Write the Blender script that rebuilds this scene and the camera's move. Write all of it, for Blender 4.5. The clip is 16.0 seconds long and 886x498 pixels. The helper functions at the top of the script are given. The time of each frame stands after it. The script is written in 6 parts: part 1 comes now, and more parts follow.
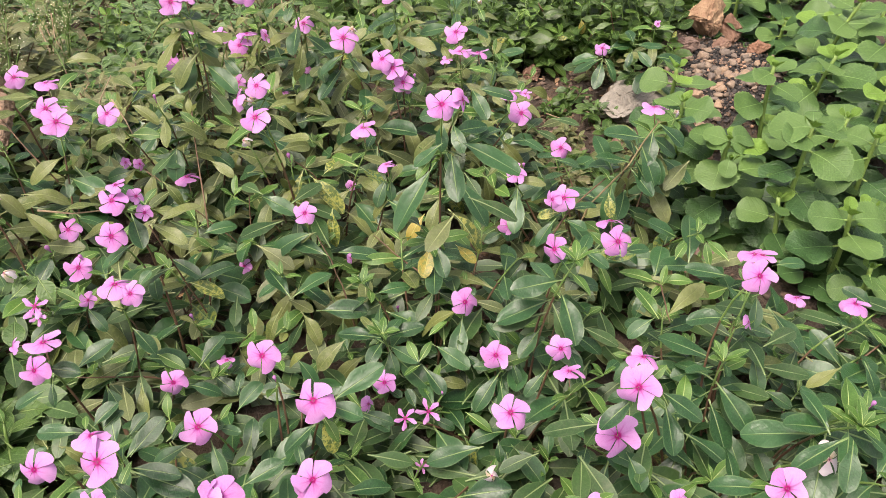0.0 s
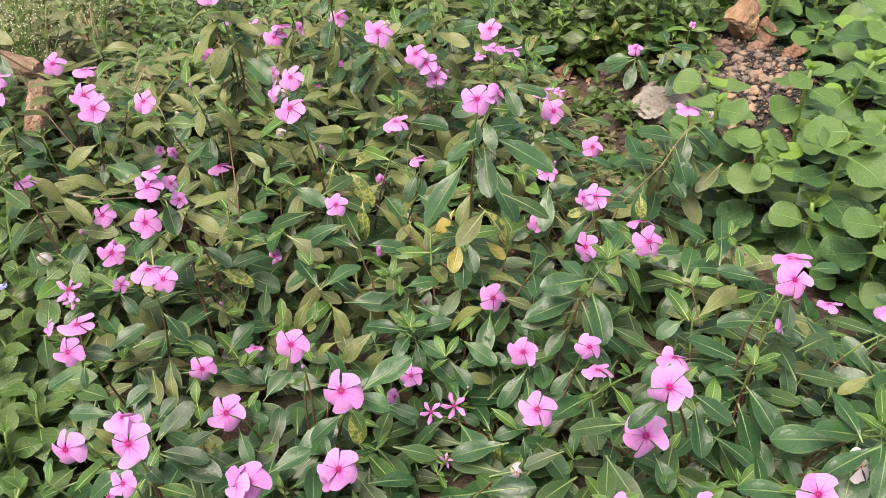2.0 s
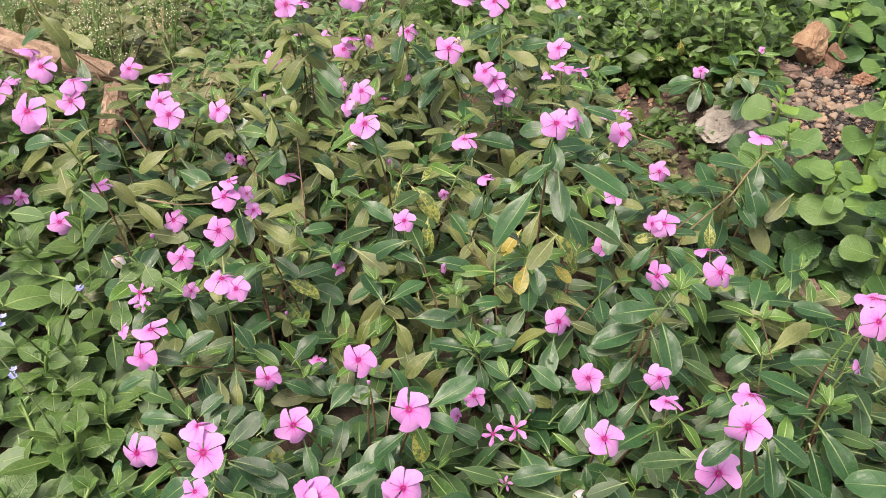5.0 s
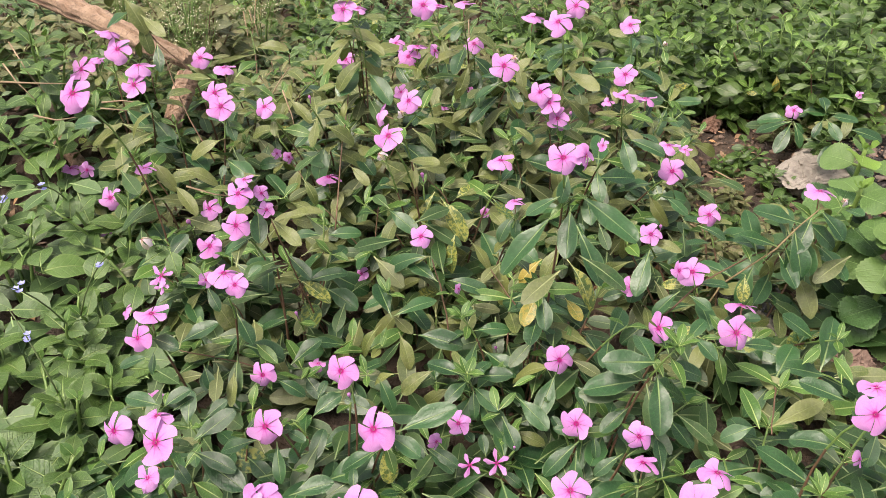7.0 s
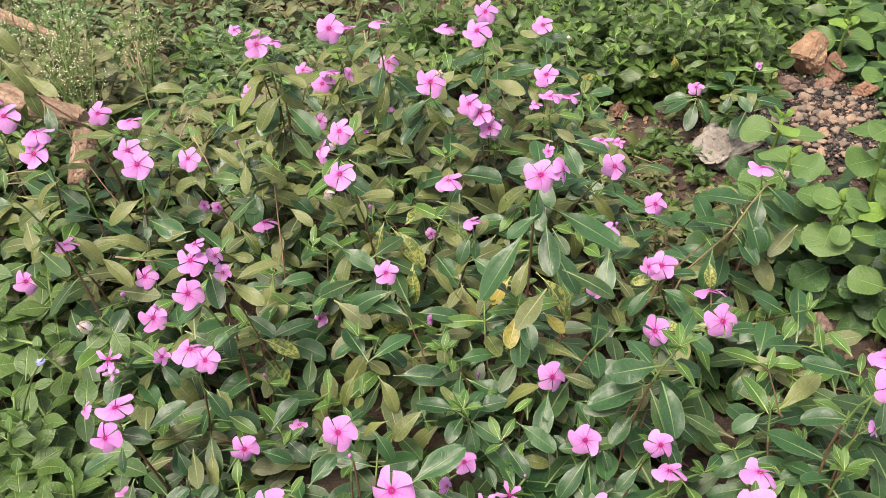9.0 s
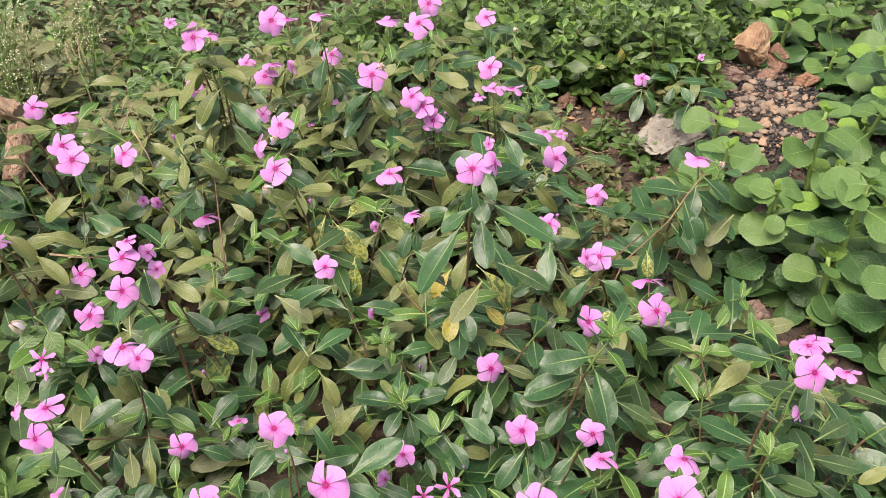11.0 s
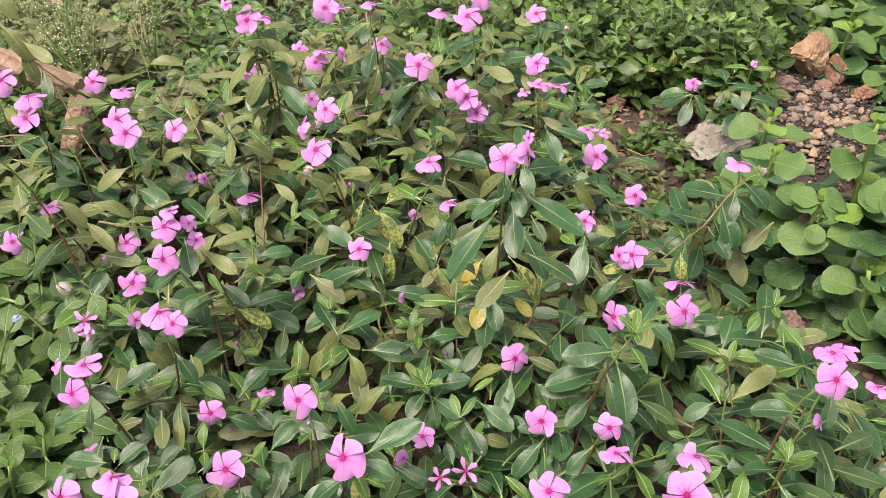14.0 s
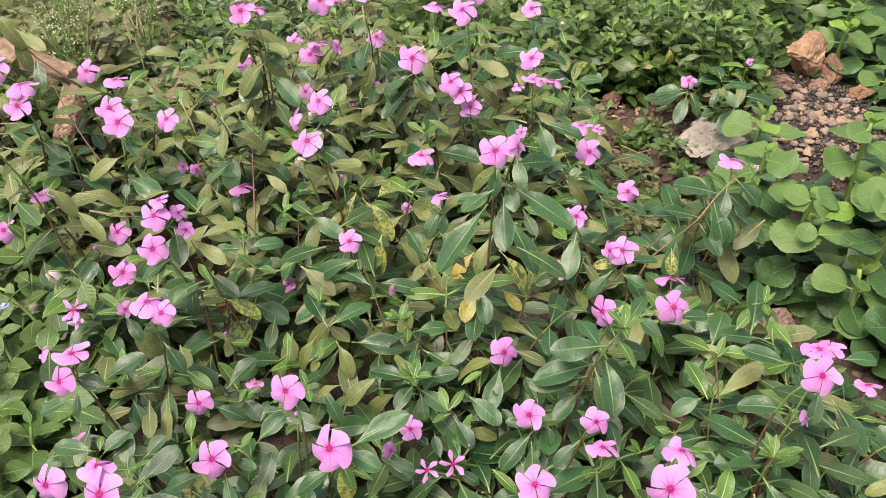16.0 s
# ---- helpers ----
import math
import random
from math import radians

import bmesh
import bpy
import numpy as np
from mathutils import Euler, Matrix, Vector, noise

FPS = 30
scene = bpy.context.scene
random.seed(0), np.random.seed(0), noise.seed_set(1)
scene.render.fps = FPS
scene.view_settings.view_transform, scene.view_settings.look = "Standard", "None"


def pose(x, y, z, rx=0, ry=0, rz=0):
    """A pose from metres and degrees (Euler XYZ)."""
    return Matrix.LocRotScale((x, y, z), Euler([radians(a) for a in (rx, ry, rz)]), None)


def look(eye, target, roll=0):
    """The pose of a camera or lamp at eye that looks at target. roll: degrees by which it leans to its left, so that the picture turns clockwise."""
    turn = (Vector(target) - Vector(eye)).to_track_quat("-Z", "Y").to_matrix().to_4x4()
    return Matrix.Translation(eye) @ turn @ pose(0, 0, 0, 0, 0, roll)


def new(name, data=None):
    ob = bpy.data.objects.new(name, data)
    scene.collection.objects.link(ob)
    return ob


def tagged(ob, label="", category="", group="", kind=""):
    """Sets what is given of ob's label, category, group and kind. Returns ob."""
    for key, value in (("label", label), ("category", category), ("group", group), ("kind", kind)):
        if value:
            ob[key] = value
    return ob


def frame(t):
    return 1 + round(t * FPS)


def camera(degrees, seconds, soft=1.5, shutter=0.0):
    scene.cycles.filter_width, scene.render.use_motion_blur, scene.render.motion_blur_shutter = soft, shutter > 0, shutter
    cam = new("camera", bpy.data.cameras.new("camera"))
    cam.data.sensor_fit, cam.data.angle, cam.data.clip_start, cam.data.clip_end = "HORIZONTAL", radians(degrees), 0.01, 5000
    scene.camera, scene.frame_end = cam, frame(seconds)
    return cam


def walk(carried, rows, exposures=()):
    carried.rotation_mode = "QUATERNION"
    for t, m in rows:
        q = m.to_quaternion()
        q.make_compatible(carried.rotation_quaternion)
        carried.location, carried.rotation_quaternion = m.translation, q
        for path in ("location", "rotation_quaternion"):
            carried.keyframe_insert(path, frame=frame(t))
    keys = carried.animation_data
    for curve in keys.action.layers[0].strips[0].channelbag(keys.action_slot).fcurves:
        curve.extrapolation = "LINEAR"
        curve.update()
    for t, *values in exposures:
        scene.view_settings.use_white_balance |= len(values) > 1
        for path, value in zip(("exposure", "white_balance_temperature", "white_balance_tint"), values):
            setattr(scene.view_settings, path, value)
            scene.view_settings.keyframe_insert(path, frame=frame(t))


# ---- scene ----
cam = camera(57.6, 16.0, 0.55)
PATH = [
    (0, (0.015, 0.004, 0.712), (-0.02, 1.618, -0.469), -2.6),
    (0.5, (0.014, 0.005, 0.71), (-0.038, 1.619, -0.47), -2.6),
    (1, (0.014, 0.002, 0.713), (-0.07, 1.615, -0.467), -2.6),
    (1.5, (0.013, 0.001, 0.712), (-0.081, 1.614, -0.467), -2.4),
    (2, (0.006, 0.001, 0.709), (-0.083, 1.612, -0.472), -2.1),
    (2.5, (0.003, 0, 0.709), (-0.083, 1.609, -0.475), -1.9),
    (3, (-0.001, -0.002, 0.714), (-0.087, 1.606, -0.473), -1.8),
    (3.5, (-0.02, -0.007, 0.712), (-0.105, 1.599, -0.477), -1.7),
    (3.7, (-0.035, -0.01, 0.712), (-0.115, 1.595, -0.48), -1.4),
    (4.2, (-0.044, -0.009, 0.713), (-0.139, 1.598, -0.474), -1.3),
    (4.7, (-0.038, -0.001, 0.717), (-0.179, 1.613, -0.457), -1.4),
    (5.3, (-0.017, 0.015, 0.723), (-0.234, 1.633, -0.434), -1.3),
    (5.8, (0.009, 0.029, 0.726), (-0.278, 1.64, -0.423), -1.1),
    (6, (0.025, 0.037, 0.727), (-0.307, 1.643, -0.418), -0.7),
    (6.5, (0.065, 0.056, 0.729), (-0.357, 1.639, -0.417), -0.3),
    (7, (0.085, 0.052, 0.729), (-0.384, 1.614, -0.43), -0.4),
    (7.5, (0.084, 0.053, 0.736), (-0.4, 1.61, -0.423), -1),
    (8, (0.054, 0.067, 0.743), (-0.339, 1.663, -0.396), -2.1),
    (8.5, (0.021, 0.08, 0.741), (-0.245, 1.694, -0.408), -3),
    (9, (-0.014, 0.083, 0.735), (-0.201, 1.7, -0.427), -3.4),
    (9.2, (-0.024, 0.083, 0.733), (-0.19, 1.698, -0.434), -3.5),
    (9.7, (-0.031, 0.085, 0.732), (-0.158, 1.699, -0.444), -3.5),
    (10.25, (-0.014, 0.086, 0.734), (-0.121, 1.698, -0.449), -3),
    (10.8, (0.01, 0.086, 0.737), (-0.091, 1.696, -0.449), -2.5),
    (11.3, (0.024, 0.083, 0.738), (-0.081, 1.692, -0.448), -2.2),
    (11.5, (0.031, 0.082, 0.735), (-0.074, 1.692, -0.448), -2.2),
    (12, (0.033, 0.073, 0.735), (-0.082, 1.684, -0.445), -2.1),
    (12.5, (0.04, 0.07, 0.734), (-0.089, 1.681, -0.444), -1.8),
    (13, (0.043, 0.068, 0.734), (-0.104, 1.679, -0.443), -1.6),
    (13.5, (0.041, 0.072, 0.732), (-0.146, 1.677, -0.446), -1.5),
    (14, (0.035, 0.069, 0.734), (-0.189, 1.667, -0.448), -1.5),
    (14.5, (0.037, 0.069, 0.733), (-0.191, 1.666, -0.451), -1.4),
    (15, (0.039, 0.072, 0.733), (-0.185, 1.668, -0.452), -1.1),
    (15.5, (0.039, 0.071, 0.732), (-0.183, 1.665, -0.455), -1),
    (16, (0.043, 0.068, 0.73), (-0.175, 1.662, -0.458), -0.7),
]
KELVIN, TINT = 7050, 17
EXPOSURE = 1.09
walk(cam, [(t, look(eye, target, roll)) for t, eye, target, roll in PATH], [(0, EXPOSURE, KELVIN, TINT), (16, EXPOSURE, KELVIN, TINT)])

# ---- light ----
SUN_UP, SUN_ROUND = 66, 215
world = bpy.data.worlds.new("sky")
scene.world = world
world.use_nodes = True
wn = world.node_tree.nodes
wl = world.node_tree.links
sky = wn.new("ShaderNodeTexSky")
sky.sky_type = "NISHITA"
sky.sun_disc = False
sky.sun_elevation, sky.sun_rotation = radians(SUN_UP), radians(SUN_ROUND)
sky.dust_density, sky.air_density = 4.0, 1.0
haze = wn.new("ShaderNodeHueSaturation")
haze.inputs["Saturation"].default_value = 0.55
wl.new(sky.outputs[0], haze.inputs["Color"])
wl.new(haze.outputs[0], wn["Background"].inputs[0])
wn["Background"].inputs[1].default_value = 0.122
sun = new("sun", bpy.data.lights.new("sun", "SUN"))
sun.data.energy, sun.data.angle, sun.data.color = 2.1, radians(30), (1.0, 0.95, 0.86)
sa, se = radians(SUN_ROUND), radians(SUN_UP)
sun.matrix_world = look((0, 0, 5), (-math.sin(sa) * math.cos(se), -math.cos(sa) * math.cos(se), 5 - math.sin(se)))


# ---- materials ----
def nodes_of(name):
    m = bpy.data.materials.new(name)
    m.use_nodes = True
    nt = m.node_tree
    return m, nt, nt.nodes["Principled BSDF"], nt.nodes["Material Output"]


def mathn(nt, op, a, b=None, c=None, clamp=False):
    n = nt.nodes.new("ShaderNodeMath")
    n.operation, n.use_clamp = op, clamp
    for i, v in enumerate((a, b, c)):
        if v is None:
            continue
        if isinstance(v, (int, float)):
            n.inputs[i].default_value = v
        else:
            nt.links.new(v, n.inputs[i])
    return n.outputs[0]


def mixc(nt, fac, a, b, how="MIX"):
    n = nt.nodes.new("ShaderNodeMix")
    n.data_type, n.blend_type = "RGBA", how
    for i, v in ((0, fac), (6, a), (7, b)):
        if isinstance(v, (int, float)):
            n.inputs[i].default_value = v
        elif isinstance(v, tuple):
            n.inputs[i].default_value = (*v, 1)
        else:
            nt.links.new(v, n.inputs[i])
    return n.outputs[2]


def noisen(nt, coord, scale, detail=3.0, rough=0.55):
    n = nt.nodes.new("ShaderNodeTexNoise")
    n.inputs["Scale"].default_value, n.inputs["Detail"].default_value, n.inputs["Roughness"].default_value = scale, detail, rough
    nt.links.new(coord, n.inputs["Vector"])
    return n.outputs[0]


def ramp(nt, fac, lo, hi):
    n = nt.nodes.new("ShaderNodeMapRange")
    n.interpolation_type = "SMOOTHSTEP"
    n.inputs[1].default_value, n.inputs[2].default_value = lo, hi
    nt.links.new(fac, n.inputs[0])
    return n.outputs[0]


def leaf_material(name, dark, light, rib, rough=0.42, veins=9.0, vein_slope=0.8, rib_width=0.012, mottle=None, mottle_at=0.6, glow=0.22, island=False, quilt=0.0, vein_show=0.04, worn=0.3, dust=(0.20, 0.19, 0.12)):
    """Leaf: blade colour from dark to light leaf by leaf, pale midrib, sunk side veins, blotches and dust."""
    m, nt, b, out = nodes_of(name)
    uv = nt.nodes.new("ShaderNodeUVMap").outputs[0]
    sep = nt.nodes.new("ShaderNodeSeparateXYZ")
    nt.links.new(uv, sep.inputs[0])
    u, v = mathn(nt, "ABSOLUTE", sep.outputs[0]), sep.outputs[1]
    if island:
        rnd = nt.nodes.new("ShaderNodeNewGeometry").outputs["Random Per Island"]
    else:
        rnd = nt.nodes.new("ShaderNodeObjectInfo").outputs["Random"]
    shift = nt.nodes.new("ShaderNodeCombineXYZ")
    nt.links.new(mathn(nt, "MULTIPLY", rnd, 37.0), shift.inputs[2])
    add = nt.nodes.new("ShaderNodeVectorMath")
    nt.links.new(uv, add.inputs[0])
    nt.links.new(shift.outputs[0], add.inputs[1])
    at = add.outputs[0]
    big, fine = noisen(nt, at, 3.5), noisen(nt, at, 26.0, 4.0)
    rnd2 = mathn(nt, "FRACT", mathn(nt, "MULTIPLY", rnd, 7.31))
    tone = mathn(nt, "ADD", mathn(nt, "MULTIPLY", rnd, 0.75), mathn(nt, "MULTIPLY", big, 0.35), clamp=True)
    col = mixc(nt, tone, dark, light)
    col = mixc(nt, mathn(nt, "MULTIPLY", ramp(nt, fine, 0.42, 0.75), 0.35), col, tuple(c * 1.7 for c in light))
    if mottle:
        spot = mathn(nt, "MULTIPLY", ramp(nt, noisen(nt, at, 11.0, 4.0, 0.65), 0.44, 0.60), mathn(nt, "GREATER_THAN", rnd2, mottle_at))
        col = mixc(nt, mathn(nt, "MULTIPLY", spot, 0.72), col, mottle)
    dusty = mathn(nt, "MULTIPLY", mathn(nt, "MULTIPLY", ramp(nt, noisen(nt, at, 5.0, 5.0, 0.7), 0.42, 0.75), rnd2), worn)
    col = mixc(nt, dusty, col, dust)
    wave = mathn(nt, "FRACT", mathn(nt, "MULTIPLY", mathn(nt, "SUBTRACT", v, mathn(nt, "MULTIPLY", u, vein_slope)), veins))
    vein = ramp(nt, mathn(nt, "ABSOLUTE", mathn(nt, "SUBTRACT", wave, 0.5)), 0.40, 0.5)
    side = mathn(nt, "MULTIPLY", vein, vein_show)
    col = mixc(nt, side, col, rib)
    mid = mathn(nt, "SUBTRACT", 1.0, ramp(nt, mathn(nt, "DIVIDE", u, mathn(nt, "SUBTRACT", 1.75, mathn(nt, "MULTIPLY", v, 1.25))), rib_width * 0.55, rib_width * 1.25))
    fade = mathn(nt, "SUBTRACT", 1.0, mathn(nt, "MULTIPLY", ramp(nt, v, 0.5, 1.0), 0.6))
    midrib = mathn(nt, "MULTIPLY", mid, fade)
    col = mixc(nt, midrib, col, rib)
    rim = nt.nodes.new("ShaderNodeUVMap")
    rim.uv_map = "Rim"
    sep2 = nt.nodes.new("ShaderNodeSeparateXYZ")
    nt.links.new(rim.outputs[0], sep2.inputs[0])
    # pale leaf margin, partly a painted glint of gloss along the edge
    edge = ramp(nt, mathn(nt, "ABSOLUTE", sep2.outputs[0]), 0.86, 1.0)
    col = mixc(nt, mathn(nt, "MULTIPLY", edge, 0.35), col, rib)
    nt.links.new(col, b.inputs["Base Color"])
    nt.links.new(mathn(nt, "ADD", rough - 0.14, mathn(nt, "MULTIPLY", big, 0.28)), b.inputs["Roughness"])
    b.inputs["Specular IOR Level"].default_value = 0.5
    bump = nt.nodes.new("ShaderNodeBump")
    bump.inputs["Strength"].default_value, bump.inputs["Distance"].default_value = 0.9 if quilt > 0.4 else 0.5, 0.0022
    height = mathn(nt, "SUBTRACT", mathn(nt, "MULTIPLY", fine, 0.3), mathn(nt, "ADD", mathn(nt, "MULTIPLY", vein, vein_show * 1.2), midrib))
    if quilt:
        height = mathn(nt, "ADD", height, mathn(nt, "MULTIPLY", noisen(nt, at, 12.0, 1.0), quilt))
    nt.links.new(height, bump.inputs["Height"])
    nt.links.new(bump.outputs[0], b.inputs["Normal"])
    tr = nt.nodes.new("ShaderNodeBsdfTranslucent")
    nt.links.new(mixc(nt, 0.3, col, (0.16, 0.30, 0.04)), tr.inputs[0])
    mx = nt.nodes.new("ShaderNodeMixShader")
    mx.inputs[0].default_value = glow
    nt.links.new(b.outputs[0], mx.inputs[1])
    nt.links.new(tr.outputs[0], mx.inputs[2])
    nt.links.new(mx.outputs[0], out.inputs[0])
    return m


def petal_material(name, base, edge, heart, streak):
    m, nt, b, out = nodes_of(name)
    uv = nt.nodes.new("ShaderNodeUVMap").outputs[0]
    sep = nt.nodes.new("ShaderNodeSeparateXYZ")
    nt.links.new(uv, sep.inputs[0])
    u, v = mathn(nt, "ABSOLUTE", sep.outputs[0]), sep.outputs[1]
    rnd = nt.nodes.new("ShaderNodeObjectInfo").outputs["Random"]
    n1 = noisen(nt, uv, 5.0)
    col = mixc(nt, mathn(nt, "ADD", mathn(nt, "MULTIPLY", rnd, 0.45), mathn(nt, "ADD", mathn(nt, "MULTIPLY", n1, 0.4), mathn(nt, "SUBTRACT", mathn(nt, "MULTIPLY", ramp(nt, v, 0.15, 0.95), 0.5), 0.2)), clamp=True), base, edge)
    long = nt.nodes.new("ShaderNodeMapping")
    long.inputs["Scale"].default_value = (1, 0.1, 1)
    nt.links.new(uv, long.inputs[0])
    fan = noisen(nt, long.outputs[0], 60.0, 2.0)
    col = mixc(nt, mathn(nt, "MULTIPLY", ramp(nt, fan, 0.4, 0.75), 0.22), col, streak)
    ray = mathn(nt, "MULTIPLY", mathn(nt, "SUBTRACT", 1.0, ramp(nt, u, 0.0, 0.03)), mathn(nt, "SUBTRACT", 1.0, ramp(nt, v, 0.1, 0.75)))
    col = mixc(nt, mathn(nt, "MULTIPLY", ray, 0.7), col, streak)
    ring = mathn(nt, "SUBTRACT", 1.0, ramp(nt, v, 0.06, 0.36))
    col = mixc(nt, mathn(nt, "MULTIPLY", ring, 0.68), col, streak)
    core = mathn(nt, "SUBTRACT", 1.0, ramp(nt, v, 0.05, 0.17))
    col = mixc(nt, core, col, heart)
    nt.links.new(col, b.inputs["Base Color"])
    b.inputs["Roughness"].default_value = 0.6
    b.inputs["Specular IOR Level"].default_value = 0.25
    bump = nt.nodes.new("ShaderNodeBump")
    bump.inputs["Strength"].default_value, bump.inputs["Distance"].default_value = 0.35, 0.001
    nt.links.new(mathn(nt, "ADD", fan, n1), bump.inputs["Height"])
    nt.links.new(bump.outputs[0], b.inputs["Normal"])
    tr = nt.nodes.new("ShaderNodeBsdfTranslucent")
    nt.links.new(col, tr.inputs[0])
    mx = nt.nodes.new("ShaderNodeMixShader")
    mx.inputs[0].default_value = 0.3
    nt.links.new(b.outputs[0], mx.inputs[1])
    nt.links.new(tr.outputs[0], mx.inputs[2])
    nt.links.new(mx.outputs[0], out.inputs[0])
    return m


def rough_material(name, a, c, third, scale, rough=0.85, bump=0.6, dist=0.004, fine=6.0, random_tone=0.0, island=False, bands=0.0):
    """Earth, stone, bark: three colours at two scales with relief."""
    m, nt, b, out = nodes_of(name)
    co = nt.nodes.new("ShaderNodeTexCoord").outputs["Object"]
    if bands:
        mp = nt.nodes.new("ShaderNodeMapping")
        mp.inputs["Scale"].default_value = (1, 1, bands)
        nt.links.new(co, mp.inputs[0])
        co = mp.outputs[0]
    big, small = noisen(nt, co, scale, 4.0), noisen(nt, co, scale * fine, 6.0, 0.7)
    col = mixc(nt, ramp(nt, big, 0.35, 0.65), a, c)
    col = mixc(nt, mathn(nt, "MULTIPLY", ramp(nt, small, 0.48, 0.72), 0.75), col, third)
    if random_tone:
        src = nt.nodes.new("ShaderNodeNewGeometry").outputs["Random Per Island"] if island else nt.nodes.new("ShaderNodeObjectInfo").outputs["Random"]
        hs = nt.nodes.new("ShaderNodeHueSaturation")
        nt.links.new(mathn(nt, "ADD", 1 - random_tone, mathn(nt, "MULTIPLY", src, 2 * random_tone)), hs.inputs["Value"])
        nt.links.new(mathn(nt, "ADD", 0.75, mathn(nt, "MULTIPLY", src, 0.45)), hs.inputs["Saturation"])
        nt.links.new(col, hs.inputs["Color"])
        col = hs.outputs[0]
    nt.links.new(col, b.inputs["Base Color"])
    b.inputs["Roughness"].default_value = rough
    bp = nt.nodes.new("ShaderNodeBump")
    bp.inputs["Strength"].default_value, bp.inputs["Distance"].default_value = bump, dist
    nt.links.new(mathn(nt, "ADD", big, mathn(nt, "MULTIPLY", small, 0.6)), bp.inputs["Height"])
    nt.links.new(bp.outputs[0], b.inputs["Normal"])
    return m


# blue raised in the base colour imitates sky sheen on the front leaves
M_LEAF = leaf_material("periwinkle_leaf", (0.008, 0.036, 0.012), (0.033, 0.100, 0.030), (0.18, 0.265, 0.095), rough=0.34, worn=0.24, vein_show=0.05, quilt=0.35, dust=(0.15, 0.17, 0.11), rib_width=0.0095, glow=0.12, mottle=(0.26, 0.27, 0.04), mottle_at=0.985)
M_LOWER = leaf_material("lower_leaf", (0.012, 0.042, 0.010), (0.040, 0.092, 0.022), (0.20, 0.27, 0.11), rough=0.42, rib_width=0.0095, glow=0.1, island=True)
M_LOWER_OLIVE = leaf_material("lower_dull_leaf", (0.038, 0.066, 0.016), (0.122, 0.144, 0.045), (0.28, 0.31, 0.14), rough=0.46, rib_width=0.0095, worn=0.5, glow=0.12, island=True, dust=(0.19, 0.19, 0.12))
M_OLIVE = leaf_material("dull_leaf", (0.048, 0.082, 0.016), (0.164, 0.188, 0.052), (0.23, 0.26, 0.10), rough=0.46, vein_show=0.05, quilt=0.35, rib_width=0.0095, worn=0.6, glow=0.14, dust=(0.25, 0.25, 0.145))
M_FRESH = leaf_material("young_leaf", (0.034, 0.098, 0.017), (0.090, 0.188, 0.034), (0.36, 0.46, 0.16), rough=0.44, rib_width=0.0095, worn=0.05, glow=0.22)
M_YELLOW = leaf_material("yellowing_leaf", (0.24, 0.18, 0.03), (0.36, 0.29, 0.05), (0.50, 0.45, 0.15), mottle=(0.12, 0.18, 0.04), mottle_at=0.3)
M_MOTTLED = leaf_material("mottled_leaf", (0.045, 0.095, 0.022), (0.090, 0.140, 0.035), (0.40, 0.44, 0.18), rib_width=0.0095, mottle=(0.48, 0.47, 0.10), mottle_at=-1.0)
M_BORAGE_TIP = leaf_material("young_borage_leaf", quilt=0.6, dark=(0.130, 0.250, 0.034), light=(0.190, 0.320, 0.054), rib=(0.32, 0.48, 0.14), rough=0.6, veins=6.0, vein_slope=0.9, rib_width=0.008, vein_show=0.12, worn=0.0, glow=0.25)
# old and lower borage leaves: dark green with low-down shade added to the colour
M_BORAGE_DARK = leaf_material("old_shaded_borage_leaf", (0.020, 0.064, 0.018), (0.056, 0.124, 0.036), (0.16, 0.28, 0.10), quilt=0.7, rough=0.38, veins=6.0, vein_slope=0.9, rib_width=0.008, vein_show=0.12, worn=0.15, glow=0.12, dust=(0.16, 0.22, 0.10))
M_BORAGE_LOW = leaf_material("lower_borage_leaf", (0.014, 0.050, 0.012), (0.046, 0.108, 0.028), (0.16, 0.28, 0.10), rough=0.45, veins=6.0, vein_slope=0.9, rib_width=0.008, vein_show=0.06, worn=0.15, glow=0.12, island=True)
M_BORAGE = leaf_material("borage_leaf", quilt=0.38, dark=(0.048, 0.114, 0.025), light=(0.104, 0.188, 0.046), rib=(0.20, 0.33, 0.10), rough=0.55, veins=6.0, vein_slope=0.9, rib_width=0.008, vein_show=0.14, worn=0.12, glow=0.2, dust=(0.22, 0.30, 0.14))
M_WEED = leaf_material("weed_leaf", (0.028, 0.078, 0.015), (0.084, 0.158, 0.032), (0.24, 0.34, 0.11), rough=0.42, veins=8.0, worn=0.25, glow=0.15, vein_show=0.14, quilt=0.42)
M_WEED_LOW = leaf_material("lower_weed_leaf", (0.030, 0.080, 0.020), (0.075, 0.145, 0.040), (0.22, 0.32, 0.12), rough=0.5, veins=8.0, worn=0.25, glow=0.1, island=True)
M_BUSH = leaf_material("bush_leaf", (0.015, 0.050, 0.007), (0.064, 0.128, 0.018), (0.15, 0.23, 0.07), rough=0.42, veins=8.0, worn=0.4, glow=0.15)
M_FRESHES = leaf_material("young_leaves", (0.050, 0.125, 0.018), (0.125, 0.235, 0.036), (0.36, 0.46, 0.16), rough=0.46, worn=0.05, glow=0.2, island=True)
M_BUSHES = leaf_material("bush_leaves", (0.015, 0.050, 0.007), (0.064, 0.128, 0.018), (0.15, 0.23, 0.07), rough=0.42, veins=8.0, worn=0.4, glow=0.15, island=True, mottle=(0.45, 0.40, 0.05), mottle_at=0.985)
M_DULL = leaf_material("back_weed_leaf", (0.054, 0.078, 0.022), (0.142, 0.152, 0.050), (0.22, 0.24, 0.11), rough=0.55, worn=0.6, glow=0.12)
